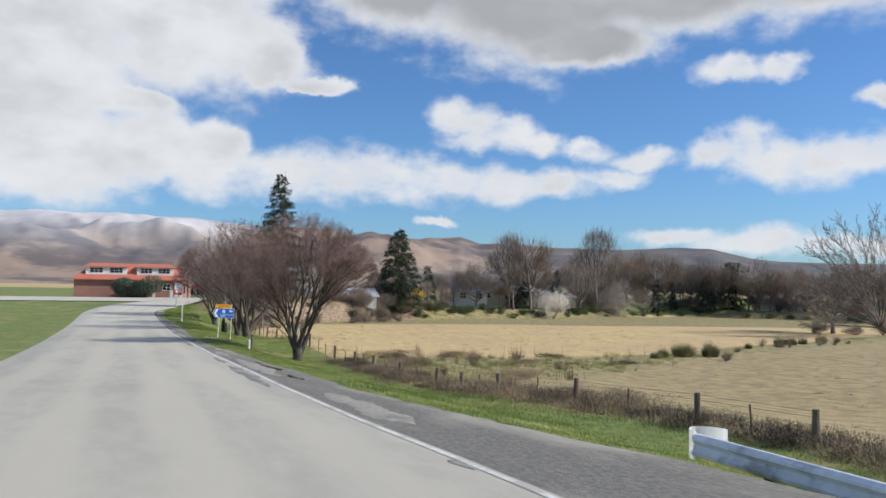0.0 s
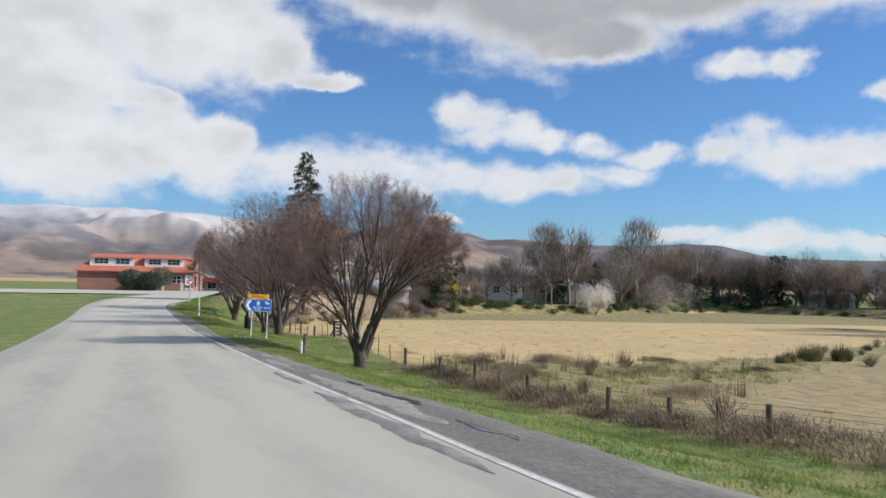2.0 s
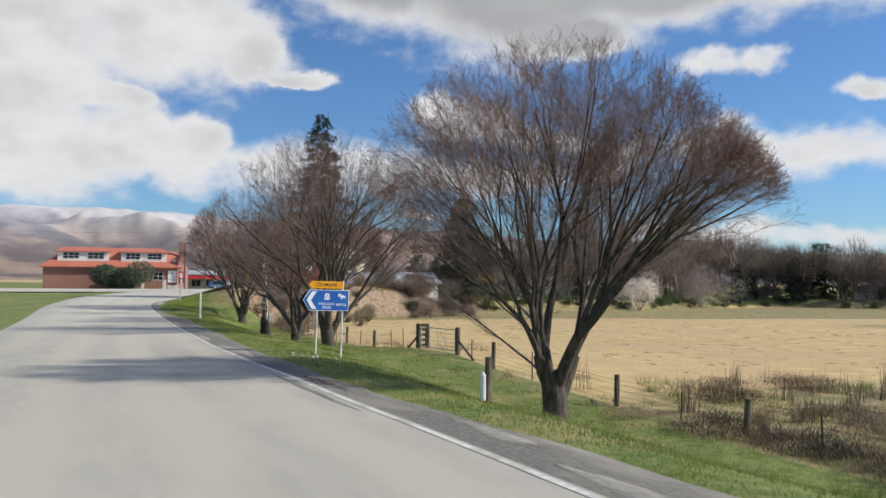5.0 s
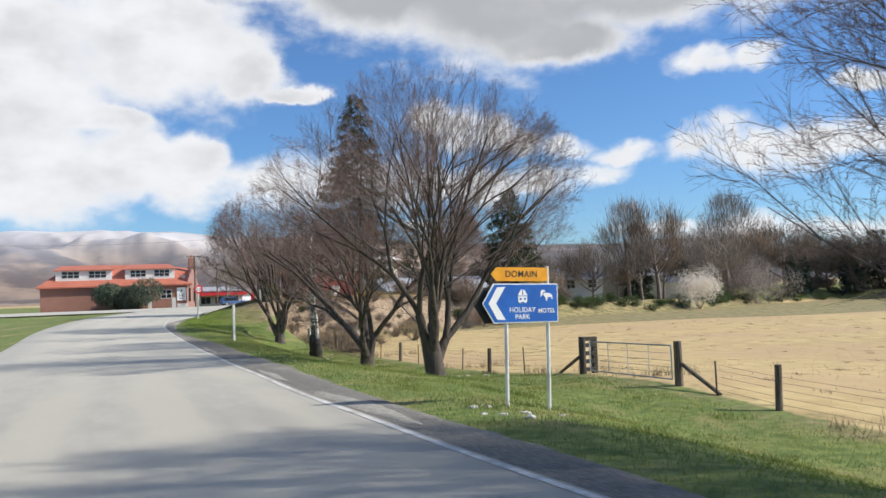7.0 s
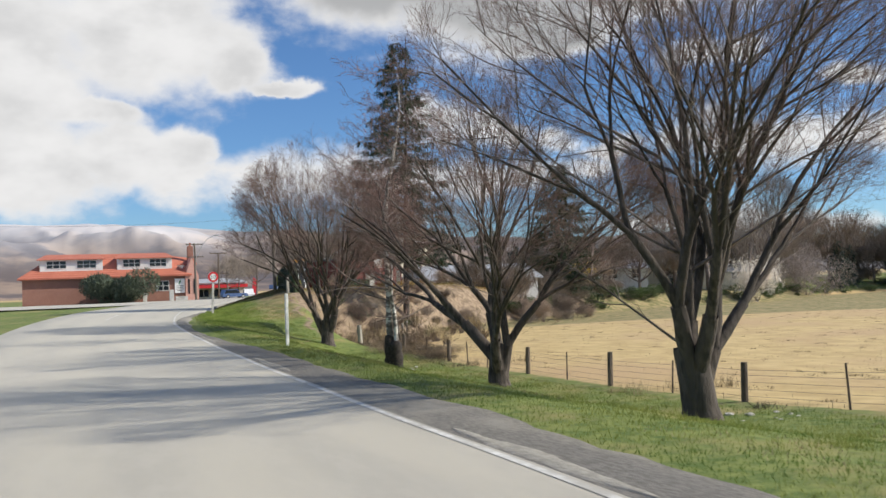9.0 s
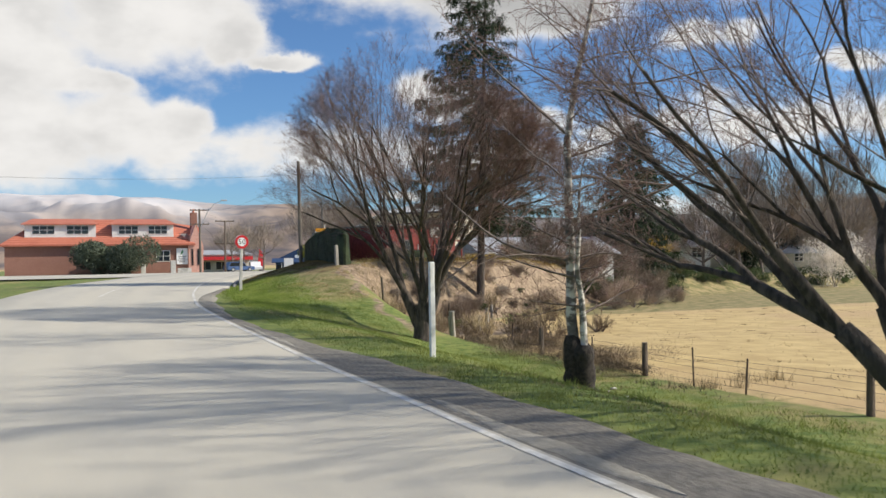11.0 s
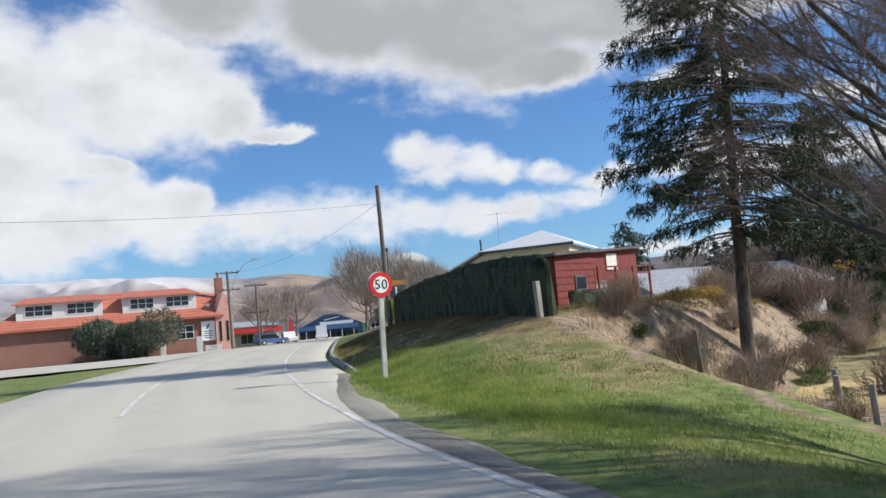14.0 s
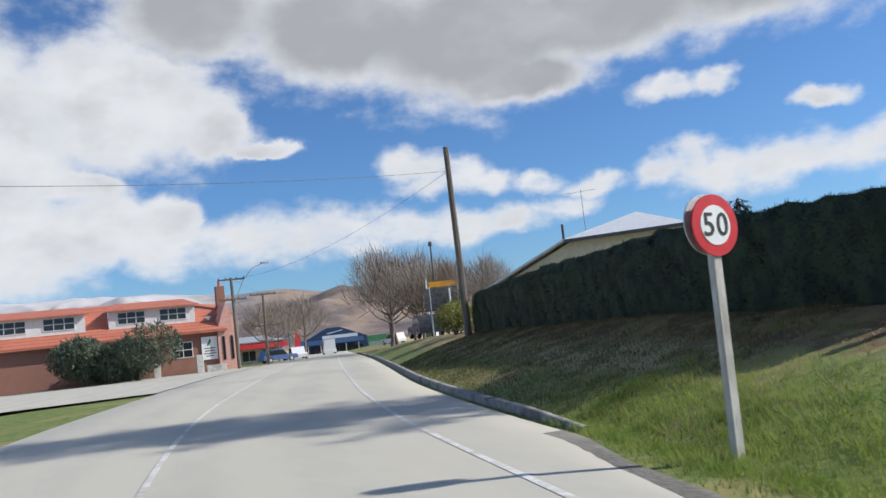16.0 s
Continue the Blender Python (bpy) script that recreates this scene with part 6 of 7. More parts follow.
simple_house("bungalow", "long low grey-roofed building among the trees", pose(83, 157, 2.2, 0, 0, -25), 10, 6, 2.0, 1.2, "cream", "iron_grey", 2.0, (-3, 2))
simple_house("bungalow", "distant pale house beyond the paddock", pose(145, 158.5, 0.9, 0, 0, -50), 9, 6, 2.4, 1.6, "white_wall", "iron_grey", 1.0, (0,))

# shops along the street
st1 = thing("shop", "low shop with a red canopy and pale blue roof", "shop", m=pose(19.5, 222, 2.7, 0, 0, 3))
part("wall", box(-5.5, 6.5, 0, 9, -0.5, 3.0), M["concrete"], st1)
part("canopy", box(-5.7, 6.7, -1.6, 0.0, 2.0, 2.6), M["red_paint"], st1, "red canopy fascia")
part("roof", slab([(-5.9, -0.4, 3.0), (6.9, -0.4, 3.0), (6.9, 9.4, 3.9), (-5.9, 9.4, 3.9)], 0.15), M["iron_grey"], st1)
for x in (-4, -1.2, 1.6, 4.4):
    window("window", x - 1.0, x + 1.0, 0.3, 1.8, 0.0, st1, 2, 0)
banner = solo("flag_banner", prism([(-0.5, 0.6), (0.45, 0.3), (0.5, 3.2), (-0.1, 3.9)], -0.03, 0.03), M["red_paint"], "red feather banner by the shop", "banner", m=pose(27.2, 219, 2.6))
store = thing("farm_store", "dark blue farm store with broad gable front and canopy", "shop", m=pose(52, 290, 0.9, 0, 0, -12))
part("wall", prism([(-7.5, -0.6), (7.5, -0.6), (7.5, 4.4), (1.5, 6.9), (-1.5, 6.9), (-7.5, 4.0)], 0, 12), M["store_blue"], store)
part("canopy", slab([(-8.5, -3, 3.4), (6.5, -3, 3.4), (6.5, 0, 4.4), (-8.5, 0, 4.4)], 0.2), M["store_blue"], store)
part("lettering_strip", box(-2.6, 5.4, -0.08, -0.02, 4.45, 5.2), M["sign_white"], store, "white lettering shown as a plain strip")
part("emblem_stroke", prism([(-1.5, 5.5), (2.0, 6.1), (2.0, 6.25), (-1.5, 5.7)], -0.08, -0.02), M["sign_white"], store)
part("annex", box(7.5, 13.0, 0.5, 10, -0.6, 4.2), M["green_paint"], store, "green annex")
part("annex_front", box(7.8, 12.4, 0.3, 0.5, -0.4, 2.8), M["iron_grey"], store)
for x in (-6, -3.2, -0.4, 2.4, 5.2):
    part("post", box(x - 0.08, x + 0.08, -2.9, -2.74, -0.5, 3.4), M["white_wall"], store)
    part("shopfront", box(x - 1.2, x + 1.2, -0.06, 0.0, 0.0, 2.6), M["glass"], store)


# ---------------------------------------------------------------- vehicles
def car(name, label, m, paint, l=4.3, w=1.75, h=1.5, van=False):
    t = thing(name, label, "car", m=m)
    hb = 0.78
    part("body", prism([(-l / 2, 0.28), (l / 2, 0.28), (l / 2, 0.62), (l / 2 - 0.15, hb), (-l / 2 + 0.1, hb + 0.06), (-l / 2, 0.65)], -w / 2, w / 2, axis="y"), M[paint], t)
    cab = [(-l / 2 + 0.12, hb), (l * 0.22, hb), (l * 0.08, h), (-l / 2 + 0.45, h)] if not van else [(-l / 2 + 0.04, hb), (l * 0.36, hb), (l * 0.24, h), (-l / 2 + 0.08, h)]
    cb = part("cabin", prism(cab, -w / 2 + 0.10, w / 2 - 0.10), M[paint], t)
    inset = [(x * 0.93 - 0.02, hb + 0.05 + (z - hb) * 0.78) for x, z in cab]
    part("side_window", prism(inset, -w / 2 + 0.085, w / 2 - 0.085), M["glass"], cb)
    for sx in (-1, 1):
        for sy in (-1, 1):
            wh = part("wheel", rod((sx * l * 0.31, sy * (w / 2 - 0.20), 0.31), (sx * l * 0.31, sy * (w / 2 + 0.01), 0.31), 0.31, n=14), M["rubber"], t)
            part("hub", rod((sx * l * 0.31, sy * (w / 2 + 0.01), 0.31), (sx * l * 0.31, sy * (w / 2 + 0.025), 0.31), 0.18, n=10), M["galv"], wh)
    for sy in (-1, 1):
        part("headlight", box(l / 2 - 0.02, l / 2 + 0.02, sy * w * 0.36 - 0.14, sy * w * 0.36 + 0.14, 0.55, 0.68), M["sign_white"], t)
    return t


car("parked_car", "blue parked car outside the shops", on(20.8, 201.5, 15), "car_blue")
car("parked_car", "white parked car outside the shops", on(23.6, 203.5, -95), "car_white")
car("parked_van", "small white parked van up the street", on(34.6, 230, 78), "car_white", 4.8, 1.9, 2.3, True)
car("parked_car", "white car parked beyond the bend", on(40.5, 217, 100), "car_white")
car("parked_car", "dark car parked by the verge", on(21.3, 155.5, 80), "sign_back", 4.2, 1.7, 1.45)
solo("utility_cabinet", box(-0.5, 0.5, -0.4, 0.4, -0.2, 0.9, bevel=0.04), M["plastic_white"], "white roadside utility cabinet", "cabinet", m=on(22.6, 157.2, 20))


# ---------------------------------------------------------------- poles, wires, lamps
def power_pole(x, y, top, arms, label, r=0.14, tilt=(0, 0), turn=0):
    z = gz1(x, y)
    t = thing("power_pole", label, "pole", "street poles", m=pose(x, y, z, tilt[0], tilt[1], turn))
    part("pole", rod((0, 0, -0.5), (0, 0, top - z), r, r * 0.72, 9), M["pole"], t)
    for h, w in arms:
        a = part("crossarm", box(-w / 2, w / 2, -0.06, 0.05, h - z - 0.06, h - z + 0.06), M["wood"], t)
        for k in (-0.46, -0.2, 0.2, 0.46):
            part("insulator", rod((k * w, 0, h - z + 0.06), (k * w, 0, h - z + 0.2), 0.05, 0.035, 6), M["sign_back"], a)
    return t


p1 = power_pole(11.9, 173.6, 10.5, ((10.35, 2.2), (8.7, 2.2)), "wooden power pole with two crossarms and a curved lamp arm", 0.16, (0, -0.6))
arm = [(0.1, -0.1, 5.4), (0.9, -0.3, 7.2), (1.7, -0.5, 8.1), (2.6, -0.6, 8.45)]
la = part("lamp_arm", tubes([(np.array(arm), np.full(4, 0.035))], 5, "lamp_arm", M["galv"]), None, p1)
part("lamp_head", box(2.4, 3.1, -0.72, -0.5, 8.4, 8.56, bevel=0.04), M["galv"], la)
power_pole(16.0, 182.4, 9.6, ((9.5, 2.4), (6.6, 2.6)), "wooden power pole with wide crossarms")
power_pole(33.5, 252, 11.9, ((11.8, 2.4),), "distant wooden power pole")
power_pole(14.55, 133.9, 11.6, (), "plain tall grey wooden pole beside the hedge", 0.15, (0.6, -0.9))
lp = thing("lamp_post", "slim dark lamp post beyond the hedge", "lamp post", m=on(21.1, 152.7))
part("pole", rod((0, 0, -0.3), (0, 0, 5.7), 0.07, 0.05), M["sign_back"], lp)
part("lamp_head", rod((0, 0, 5.7), (0, 0, 5.98), 0.15, 0.12), M["sign_back"], lp)
for k, (x, y, h) in enumerate(((22.9, 158.6, 4.1), (19.6, 147.0, 2.6))):
    solo("white_pole", rod((0, 0, -0.3), (0, 0, h), 0.06, 0.055, 9), M["white_post"], "slim white-painted pole on the verge", "pole", m=on(x, y))
rs = thing("road_sign_back", "back of a dark road sign with an orange top strip", "road sign", m=on(20.9, 150.9, -8))
for px_ in (-0.9, 0.9):
    part("post", rod((px_, 0, -0.3), (px_, 0, 3.0), 0.05), M["galv"], rs)
part("panel", box(-1.25, 1.25, -0.03, 0.0, 1.5, 2.9), M["sign_back"], rs)
part("top_strip", box(-0.9, 1.0, -0.03, 0.0, 2.98, 3.3), M["sign_orange"], rs)


def cable(name, a, b, sag, label):
    f = np.linspace(0, 1, 14)[:, None]
    p = np.array(a) + (np.array(b) - np.array(a)) * f
    p[:, 2] -= (4 * sag * f * (1 - f))[:, 0]
    return tagged(new(name, tubes([(p, np.full(14, 0.009))], 3, name, M["wire"])), label, "cable", "overhead cables")


cable("cable", (14.4, 133.8, 10.6), (11.9, 173.6, 10.4), 0.9, "thin black overhead cable between poles")
cable("cable", (14.4, 133.8, 10.6), (-14, 124, 9.4), 0.5, "thin black overhead cable crossing the road")
cable("cable", (11.9, 173.6, 10.4), (16.0, 182.4, 9.6), 0.1, "thin black overhead cable between poles")
cable("cable", (16.0, 182.4, 9.6), (33.5, 252, 11.8), 0.9, "thin black overhead cable up the street")
cable("cable", (11.9, 173.6, 8.7), (16.0, 182.4, 6.7), 0.1, "thin black overhead cable between poles")

# ---------------------------------------------------------------- shrubs, far trees, grass
rs_ = random.Random(21)
round_kit = [far_tree(105, 10.0, 4.9, 1.6, "brush", 5600), far_tree(106, 9.0, 4.7, 1.2, "twig_grey", 5200)]
street_kit = [far_tree(107, 9.0, 4.6, 1.8, "twig_grey", 2600, 1.0), far_tree(108, 8.0, 4.0, 2.0, "brush", 2400, 0.9)]


def rush(seed, count=900, radius=0.5, tall=1.5):
    rng = np.random.default_rng(seed)
    a, r = rng.random(count) * 6.283, radius * np.sqrt(rng.random(count))
    root = np.stack([r * np.cos(a), r * np.sin(a), np.full(count, -0.03)], 1)
    h = tall * rng.uniform(0.40, 1.0, count) * (1 - 0.55 * (r / radius) ** 2)
    tip = root + np.stack([np.cos(a) * h * 0.32 * (0.3 + r / radius), np.sin(a) * h * 0.32 * (0.3 + r / radius), h], 1) + rng.normal(size=(count, 3)) * 0.08
    return (blades_mesh("blades", root, tip, 0.02, M["rush"], rng),)


bare_kit = [far_tree(101, 8.5, 3.9, 1.8, "twig_grey", 3600, 0.85), far_tree(102, 10.5, 3.8, 2.8, "twig_grey", 2800, 0.95), far_tree(103, 7.0, 3.6, 1.2, "brush", 3600), far_tree(104, 9.5, 3.6, 2.2, "brush", 2800, 0.95)]
brush_kit = [thicket(111, 3.4, 3.2, M["brush"]), thicket(112, 3.8, 2.4, M["twig_grey"]), thicket(113, 3.6, 4.4, M["brush"], 5200, 0.5)]
ST = ("stem", "crown")
scrub_kit = [wild_tree(121, 0.9, 1.1, 0.1, 4, "bracken", (5, 4, 1), 0.007, 7), wild_tree(122, 1.2, 1.0, 0.1, 4, "straw", (4, 4, 1), 0.007, 7, 0.12)]
con_kit = [conifer(131, 8.0, 1.9, 0.06, "needle", rows=16, arms=7, sprays=16, size=0.5, ragged=0.2), conifer(132, 9.0, 2.9, 0.08, "needle_blue", rows=16, arms=8, sprays=20, size=0.6, ragged=0.3)]
green_kit = [leaf_shrub(141, 2.6, 2.0, M["shrub_green"]), leaf_shrub(142, 3.4, 1.6, M["shrub_green"])]
TR = ("trunk", "crown")
VT = ("trunk", "branchwork", "crown")
first = {}


def plant(kit, k, name, names, x, y, scale, turn, label, category="tree", group="", z=None):
    """The first of a kit is built; later ones are copies."""
    zz = gz1(x, y) if z is None else z
    m = pose(x, y, zz - 0.05, 0, 0, turn) @ Matrix.Diagonal((scale, scale, scale, 1))
    key = (id(kit), k, label)
    if key not in first:
        t = put_tree(name, kit[k], names, pose(0, 0, 0), label, category, group)
        t.matrix_basis = m
        first[key] = t
        return t
    t = copy_thing(first[key], pose(0, 0, 0))
    t.matrix_basis = m
    return t


def edge_at(f, o):
    """A place o metres beyond the paddock's far edge."""
    x, y = line_at(f, FAR_EDGE)
    ix, iy = INTO[min(int(f * (len(FAR_EDGE) - 1) + 0.5), len(INTO) - 1)]
    return x + ix * o, y + iy * o


def line_at(f, pts):
    k = min(int(f * (len(pts) - 1)), len(pts) - 2)
    g = f * (len(pts) - 1) - k
    return pts[k][0] + (pts[k + 1][0] - pts[k][0]) * g, pts[k][1] + (pts[k + 1][1] - pts[k][1]) * g


G1, G2, G3 = "bare trees beyond the paddock", "brushwood along the paddock edge", "green shrubs along the paddock edge"
for k in range(64):
    x, y = edge_at((k + rs_.random()) / 64, rs_.uniform(6, 26))
    if 50 < x < 86 and rs_.random() < 0.5:
        continue
    plant(bare_kit, rs_.randrange(4), "bare_tree", VT, x, y, rs_.uniform(0.7, 1.1) * (0.55 if x < 54 else 1.0), rs_.uniform(0, 360), "leafless grey-brown tree beyond the dry paddock", "tree", G1)
for k in range(38):
    x, y = edge_at(0.36 + 0.64 * (k + rs_.random()) / 38, rs_.uniform(8, 32))
    if x < 84 and k % 3:
        continue
    plant(round_kit, rs_.randrange(2), "bare_tree", VT, x, y, rs_.uniform(0.75, 1.2), rs_.uniform(0, 360), "round-crowned leafless tree beyond the paddock", "tree", G1)
for k in range(140):
    f = (k + rs_.random()) / 140
    far = rs_.uniform(2.0, 16) if 0.18 < f < 0.4 else rs_.uniform(6.5, 20) if f > 0.4 else rs_.uniform(0.5, 14)
    x, y = edge_at(f, far)
    if (x > 86 and k % 2) or (x < 37 and k % 3):
        continue
    if 44 < x < 88 and (far > 6 or rs_.random() < 0.6):
        continue
    plant(brush_kit, rs_.randrange(3), "brushwood", ST, x, y, rs_.uniform(0.6, 1.25) * (0.5 if 46 < x < 84 else 1.0), rs_.uniform(0, 360), "leafless brown thicket at the paddock's edge", "shrub", G2)
for k in range(70):
    x, y = edge_at((k + rs_.random()) / 70 * (0.55 if k % 2 else 1.0), rs_.uniform(0, 5))
    plant(green_kit, rs_.randrange(2), "green_shrub", ("stem", "foliage"), x, y, rs_.uniform(0.3, 0.7), rs_.uniform(0, 360), "low green shrub at the paddock's edge", "shrub", G3)
# singled-out trees
TALL = "tall leafless tree standing above the thicket"
for k, x, y, sc in ((1, 69.6, 148.7, 1.38), (3, 73.4, 146.9, 1.52), (1, 93.1, 155.4, 1.6)):
    plant(bare_kit, k, "bare_tree", VT, x, y, sc, 31 * x, TALL, "tree", "tall bare trees beyond the paddock")
for k, x, y, sc in ((1, 61.0, 144.6, 0.95), (1, 86.1, 150.0, 1.14), (0, 114.3, 165.8, 1.40), (0, 128.9, 162.6, 1.2), (1, 135.7, 156.6, 1.33), (1, 125.3, 166.4, 1.12), (1, 57.5, 146.8, 0.82), (0, 107.9, 166.8, 1.2), (1, 102, 161, 0.9), (0, 140, 150, 1.1)):
    plant(round_kit, k, "bare_tree", VT, x, y, sc, 47 * x, "large round-crowned leafless tree at the paddock's far edge", "tree", G1)
for k, x, y, s in ((0, 72.5, 151.0, 1.52), (1, 84.1, 155.9, 0.95), (1, 126.6, 162.6, 1.05), (0, 133.3, 163.3, 1.5), (0, 135.7, 163.2, 1.5), (1, 114.0, 163.4, 0.95), (1, 119, 166, 0.8), (0, 52, 146, 1.0), (1, 32.5, 137.5, 0.72), (1, 41.5, 139.5, 0.62), (1, 46, 143, 0.7), (0, 43, 151, 1.0)):
    plant(con_kit, k, "small_conifer", CON, x, y, s, 37 * x, "dark green conifer among bare trees", "tree", "conifers beyond the paddock")
bl = [leaf_shrub(151, 4.2, 6.0, M["blossom"], 9000, 0.12, 0.98)]
plant(bl, 0, "blossom_tree", ("stem", "foliage"), 74.6, 139.6, 1.0, 0, "small tree white with spring blossom", "tree")
pk = [leaf_shrub(152, 9.6, 8.2, M["blossom_dull"], 20000, 0.12, 0.7)]
plant(pk, 0, "blossom_tree", ("stem", "foliage"), 98.2, 155.0, 1.0, 0, "greyish tree dusted with pale blossom", "tree")
yl = [leaf_shrub(153, 2.4, 2.8, M["yellow_leaf"], 900, 0.16, 0.7)]
plant(yl, 0, "wattle_tree", ("stem", "foliage"), 45.1, 131.9, 1.0, 0, "small tree covered in yellow flowers", "tree", z=3.3)
gs = [leaf_shrub(154, 1.6, 0.9, M["gorse"], 1500, 0.09, 0.6)]
for x, y, s in ((18.2, 114.0, 0.55), (20.6, 115.4, 0.6), (22.4, 117.6, 0.5)):
    plant(gs, 0, "gorse_bush", ("stem", "foliage"), x, y, s, 50 * x, "yellow-tinged gorse on the lip of the bank", "shrub", "gorse on the bank")
WIL = dict(twig="twig_grey", cone=0.3, tw=0.015, bark="limb")
wl_ = [vase_tree(161, 19.5, 12.5, lean=0.75, limbs=14, fork=3.6, wide=58, trunk_r=0.6, subs=8, thirds=10, fourths=5, twigs=2, **WIL),
       vase_tree(162, 13.8, 7.6, limbs=13, fork=2.4, wide=60, trunk_r=0.45, subs=8, thirds=10, fourths=6, twigs=2, **WIL)]
great = plant(wl_, 0, "willow_tree", VT, 97.0, 84.0, 1.0, 158, "great leafless willow leaning over the paddock", "tree")
great.matrix_basis = pose(97.0, 84.0, gz1(97.0, 84.0) - 0.2, 0, 24, 158)
plant(wl_, 1, "willow_tree", VT, 94.0, 93.0, 0.72, 20, "leafless round-crowned willow in the paddock", "tree")
for k in range(3):
    plant(brush_kit, k % 3, "brushwood", ST, 90 + 4.4 * k, 90 + rs_.uniform(-2, 2), rs_.uniform(0.4, 0.7), 50 * k, "leafless brown thicket under the willows", "shrub", "brushwood under the willows")
cf = [leaf_shrub(155, 5.6, 4.2, M["cypress"], 20000, 0.20, 0.35)]
plant(cf, 0, "evergreen_shrub", ("stem", "foliage"), 2.4, 174.5, 1.0, 0, "broad blue-green evergreen shrub before the brick building", "shrub")
ys_ = [leaf_shrub(156, 2.2, 1.6, M["yellow_green"], 3600, 0.10, 0.4)]
plant(ys_, 0, "yellow_shrub", ("stem", "foliage"), 16.6, 139.8, 1.0, 0, "yellow-green shrub beside the pole", "shrub")
for x, y, s in ((26, 168, 0.9), (29, 172, 0.8), (29.5, 178, 0.9), (31, 180, 0.8), (22.5, 149, 0.6), (25, 152, 0.65), (20.5, 205, 1.0), (26, 210, 1.1), (23.5, 214, 1.1), (25.5, 160, 0.8), (26.0, 176, 1.15), (28.2, 182, 1.25), (30.4, 187, 1.2), (31.5, 178, 1.1), (34, 191, 1.3), (29.6, 171, 1.0)):
    plant(street_kit, int(x) % 2, "bare_tree", VT, x, y, s * 0.82, 31 * x, "leafless street tree near the shops", "tree", "bare trees by the shops")
# ditch and fence-side growth
G4 = "scrub along the fence and ditch"
for k in range(6):
    y = rs_.uniform(22, 47)
    u = 12.6 + abs(rs_.gauss(0, 2.4))
    plant(scrub_kit, int(rs_.random() < 0.6), "dry_scrub", TR, u, y, rs_.uniform(0.4, 0.85), rs_.uniform(0, 360), "brown dead scrub along the paddock fence", "shrub", G4)
mound_kit = [thicket(157, 1.9, 0.50, M["bramble"], 4200, 0.11)[1:], thicket(158, 2.2, 0.55, M["bracken"], 4200, 0.12)[1:]]
y = 6.0
while y < 50:
    plant(mound_kit, rs_.randrange(2), "bracken_mound", ("crown",), rs_.uniform(11.7, 12.25), y, rs_.uniform(0.45, 1.0), rs_.uniform(0, 360), "low dark brown mound of dead bracken at the fence", "shrub", "bracken mounds along the fence")
    y += rs_.uniform(0.7, 1.9) * (1.0 if y < 48 else 2.0)
for k in range(16):
    x = rs_.uniform(12.8, 34)
    y = 42.5 + 0.5 * (x - 12) + rs_.uniform(-0.9, 0.9) * max(2.4, 8.5 - 0.26 * (x - 20))
    plant(mound_kit, int(k % 4 > 0), "bracken_mound", ("crown",), x, y, rs_.uniform(0.45, 0.9), rs_.uniform(0, 360), "low dark brown mound of dead bracken at the fence", "shrub", "bracken mounds along the fence")
for k in range(26):
    x = rs_.uniform(14, 80)
    y = 42.5 + 0.5 * (x - 12) + rs_.gauss(0, 1.5)
    plant(scrub_kit, int(rs_.random() < 0.5), "dry_scrub", TR, x, y, rs_.uniform(0.45, 0.9), rs_.uniform(0, 360), "tall dry weeds along the ditch", "shrub", G4)
rk = [rush(171), rush(172, 1100, 0.75, 1.3)]
for k, x, y, sc in ((1, 38.9, 56.0, 0.6), (0, 39.8, 56.4, 0.7), (0, 42.0, 57.1, 1.0), (0, 42.6, 57.4, 0.95), (0, 44.9, 57.2, 1.05), (0, 55, 64.5, 0.5), (0, 63.0, 69.4, 0.8), (1, 65.2, 70.3, 0.85), (0, 67.8, 71.2, 0.7), (0, 72.3, 73.2, 0.9)):
    plant(rk, k, "rush_clump", ("tuft",), x, y, sc, 40 * x, "dark olive clump of rushes on the ditch bank", "shrub", "rushes on the ditch bank")
G5 = "brushwood in the gully"
for k in range(18):
    x = rs_.uniform(11.6, 24)
    y = rs_.uniform(98 + 0.3 * (x - 11), float(brink(x)) - 2.0)
    plant(scrub_kit, int(rs_.random() < 0.6), "gully_brush", TR, x, y, rs_.uniform(0.6, 1.3), rs_.uniform(0, 360), "dry brown weeds in the gully", "shrub", G5)
for k in range(15):
    x = rs_.uniform(12.5, 26)
    y = float(brink(x)) - rs_.uniform(0.9, 4.6)
    plant(brush_kit, k % 3, "gully_thicket", ST, x, y, rs_.uniform(0.16, 0.34), rs_.uniform(0, 360), "low tangle of bare twigs on the face of the bank", "shrub", G5)
for k in range(14):
    x = rs_.uniform(11.5, 24)
    y = float(brink(x)) - rs_.uniform(1.5, 6.5)
    plant(green_kit, k % 2, "green_shrub", ("stem", "foliage"), x, y, rs_.uniform(0.12, 0.26), rs_.uniform(0, 360), "small olive-green shrub on the gully bank", "shrub", G5)
for k, (x, y) in enumerate(((26.0, 121.4), (27.6, 122.6), (29.2, 123.6), (30.8, 124.4), (32.4, 125.2), (34.2, 126.2), (36.0, 127.4))):
    plant(brush_kit, k % 3, "gully_thicket", ST, x, y, 0.42 + 0.06 * (k % 3), 70 * k, "tangled brown brushwood beyond the gully", "shrub", G5)
for k in range(12):
    x = rs_.uniform(24, 40)
    y = float(brink(x)) - rs_.uniform(3.5, 9)
    plant(brush_kit, rs_.randrange(3), "gully_thicket", ST, x, y, rs_.uniform(0.28, 0.48), rs_.uniform(0, 360), "tangled brown brushwood beyond the gully", "shrub", G5)
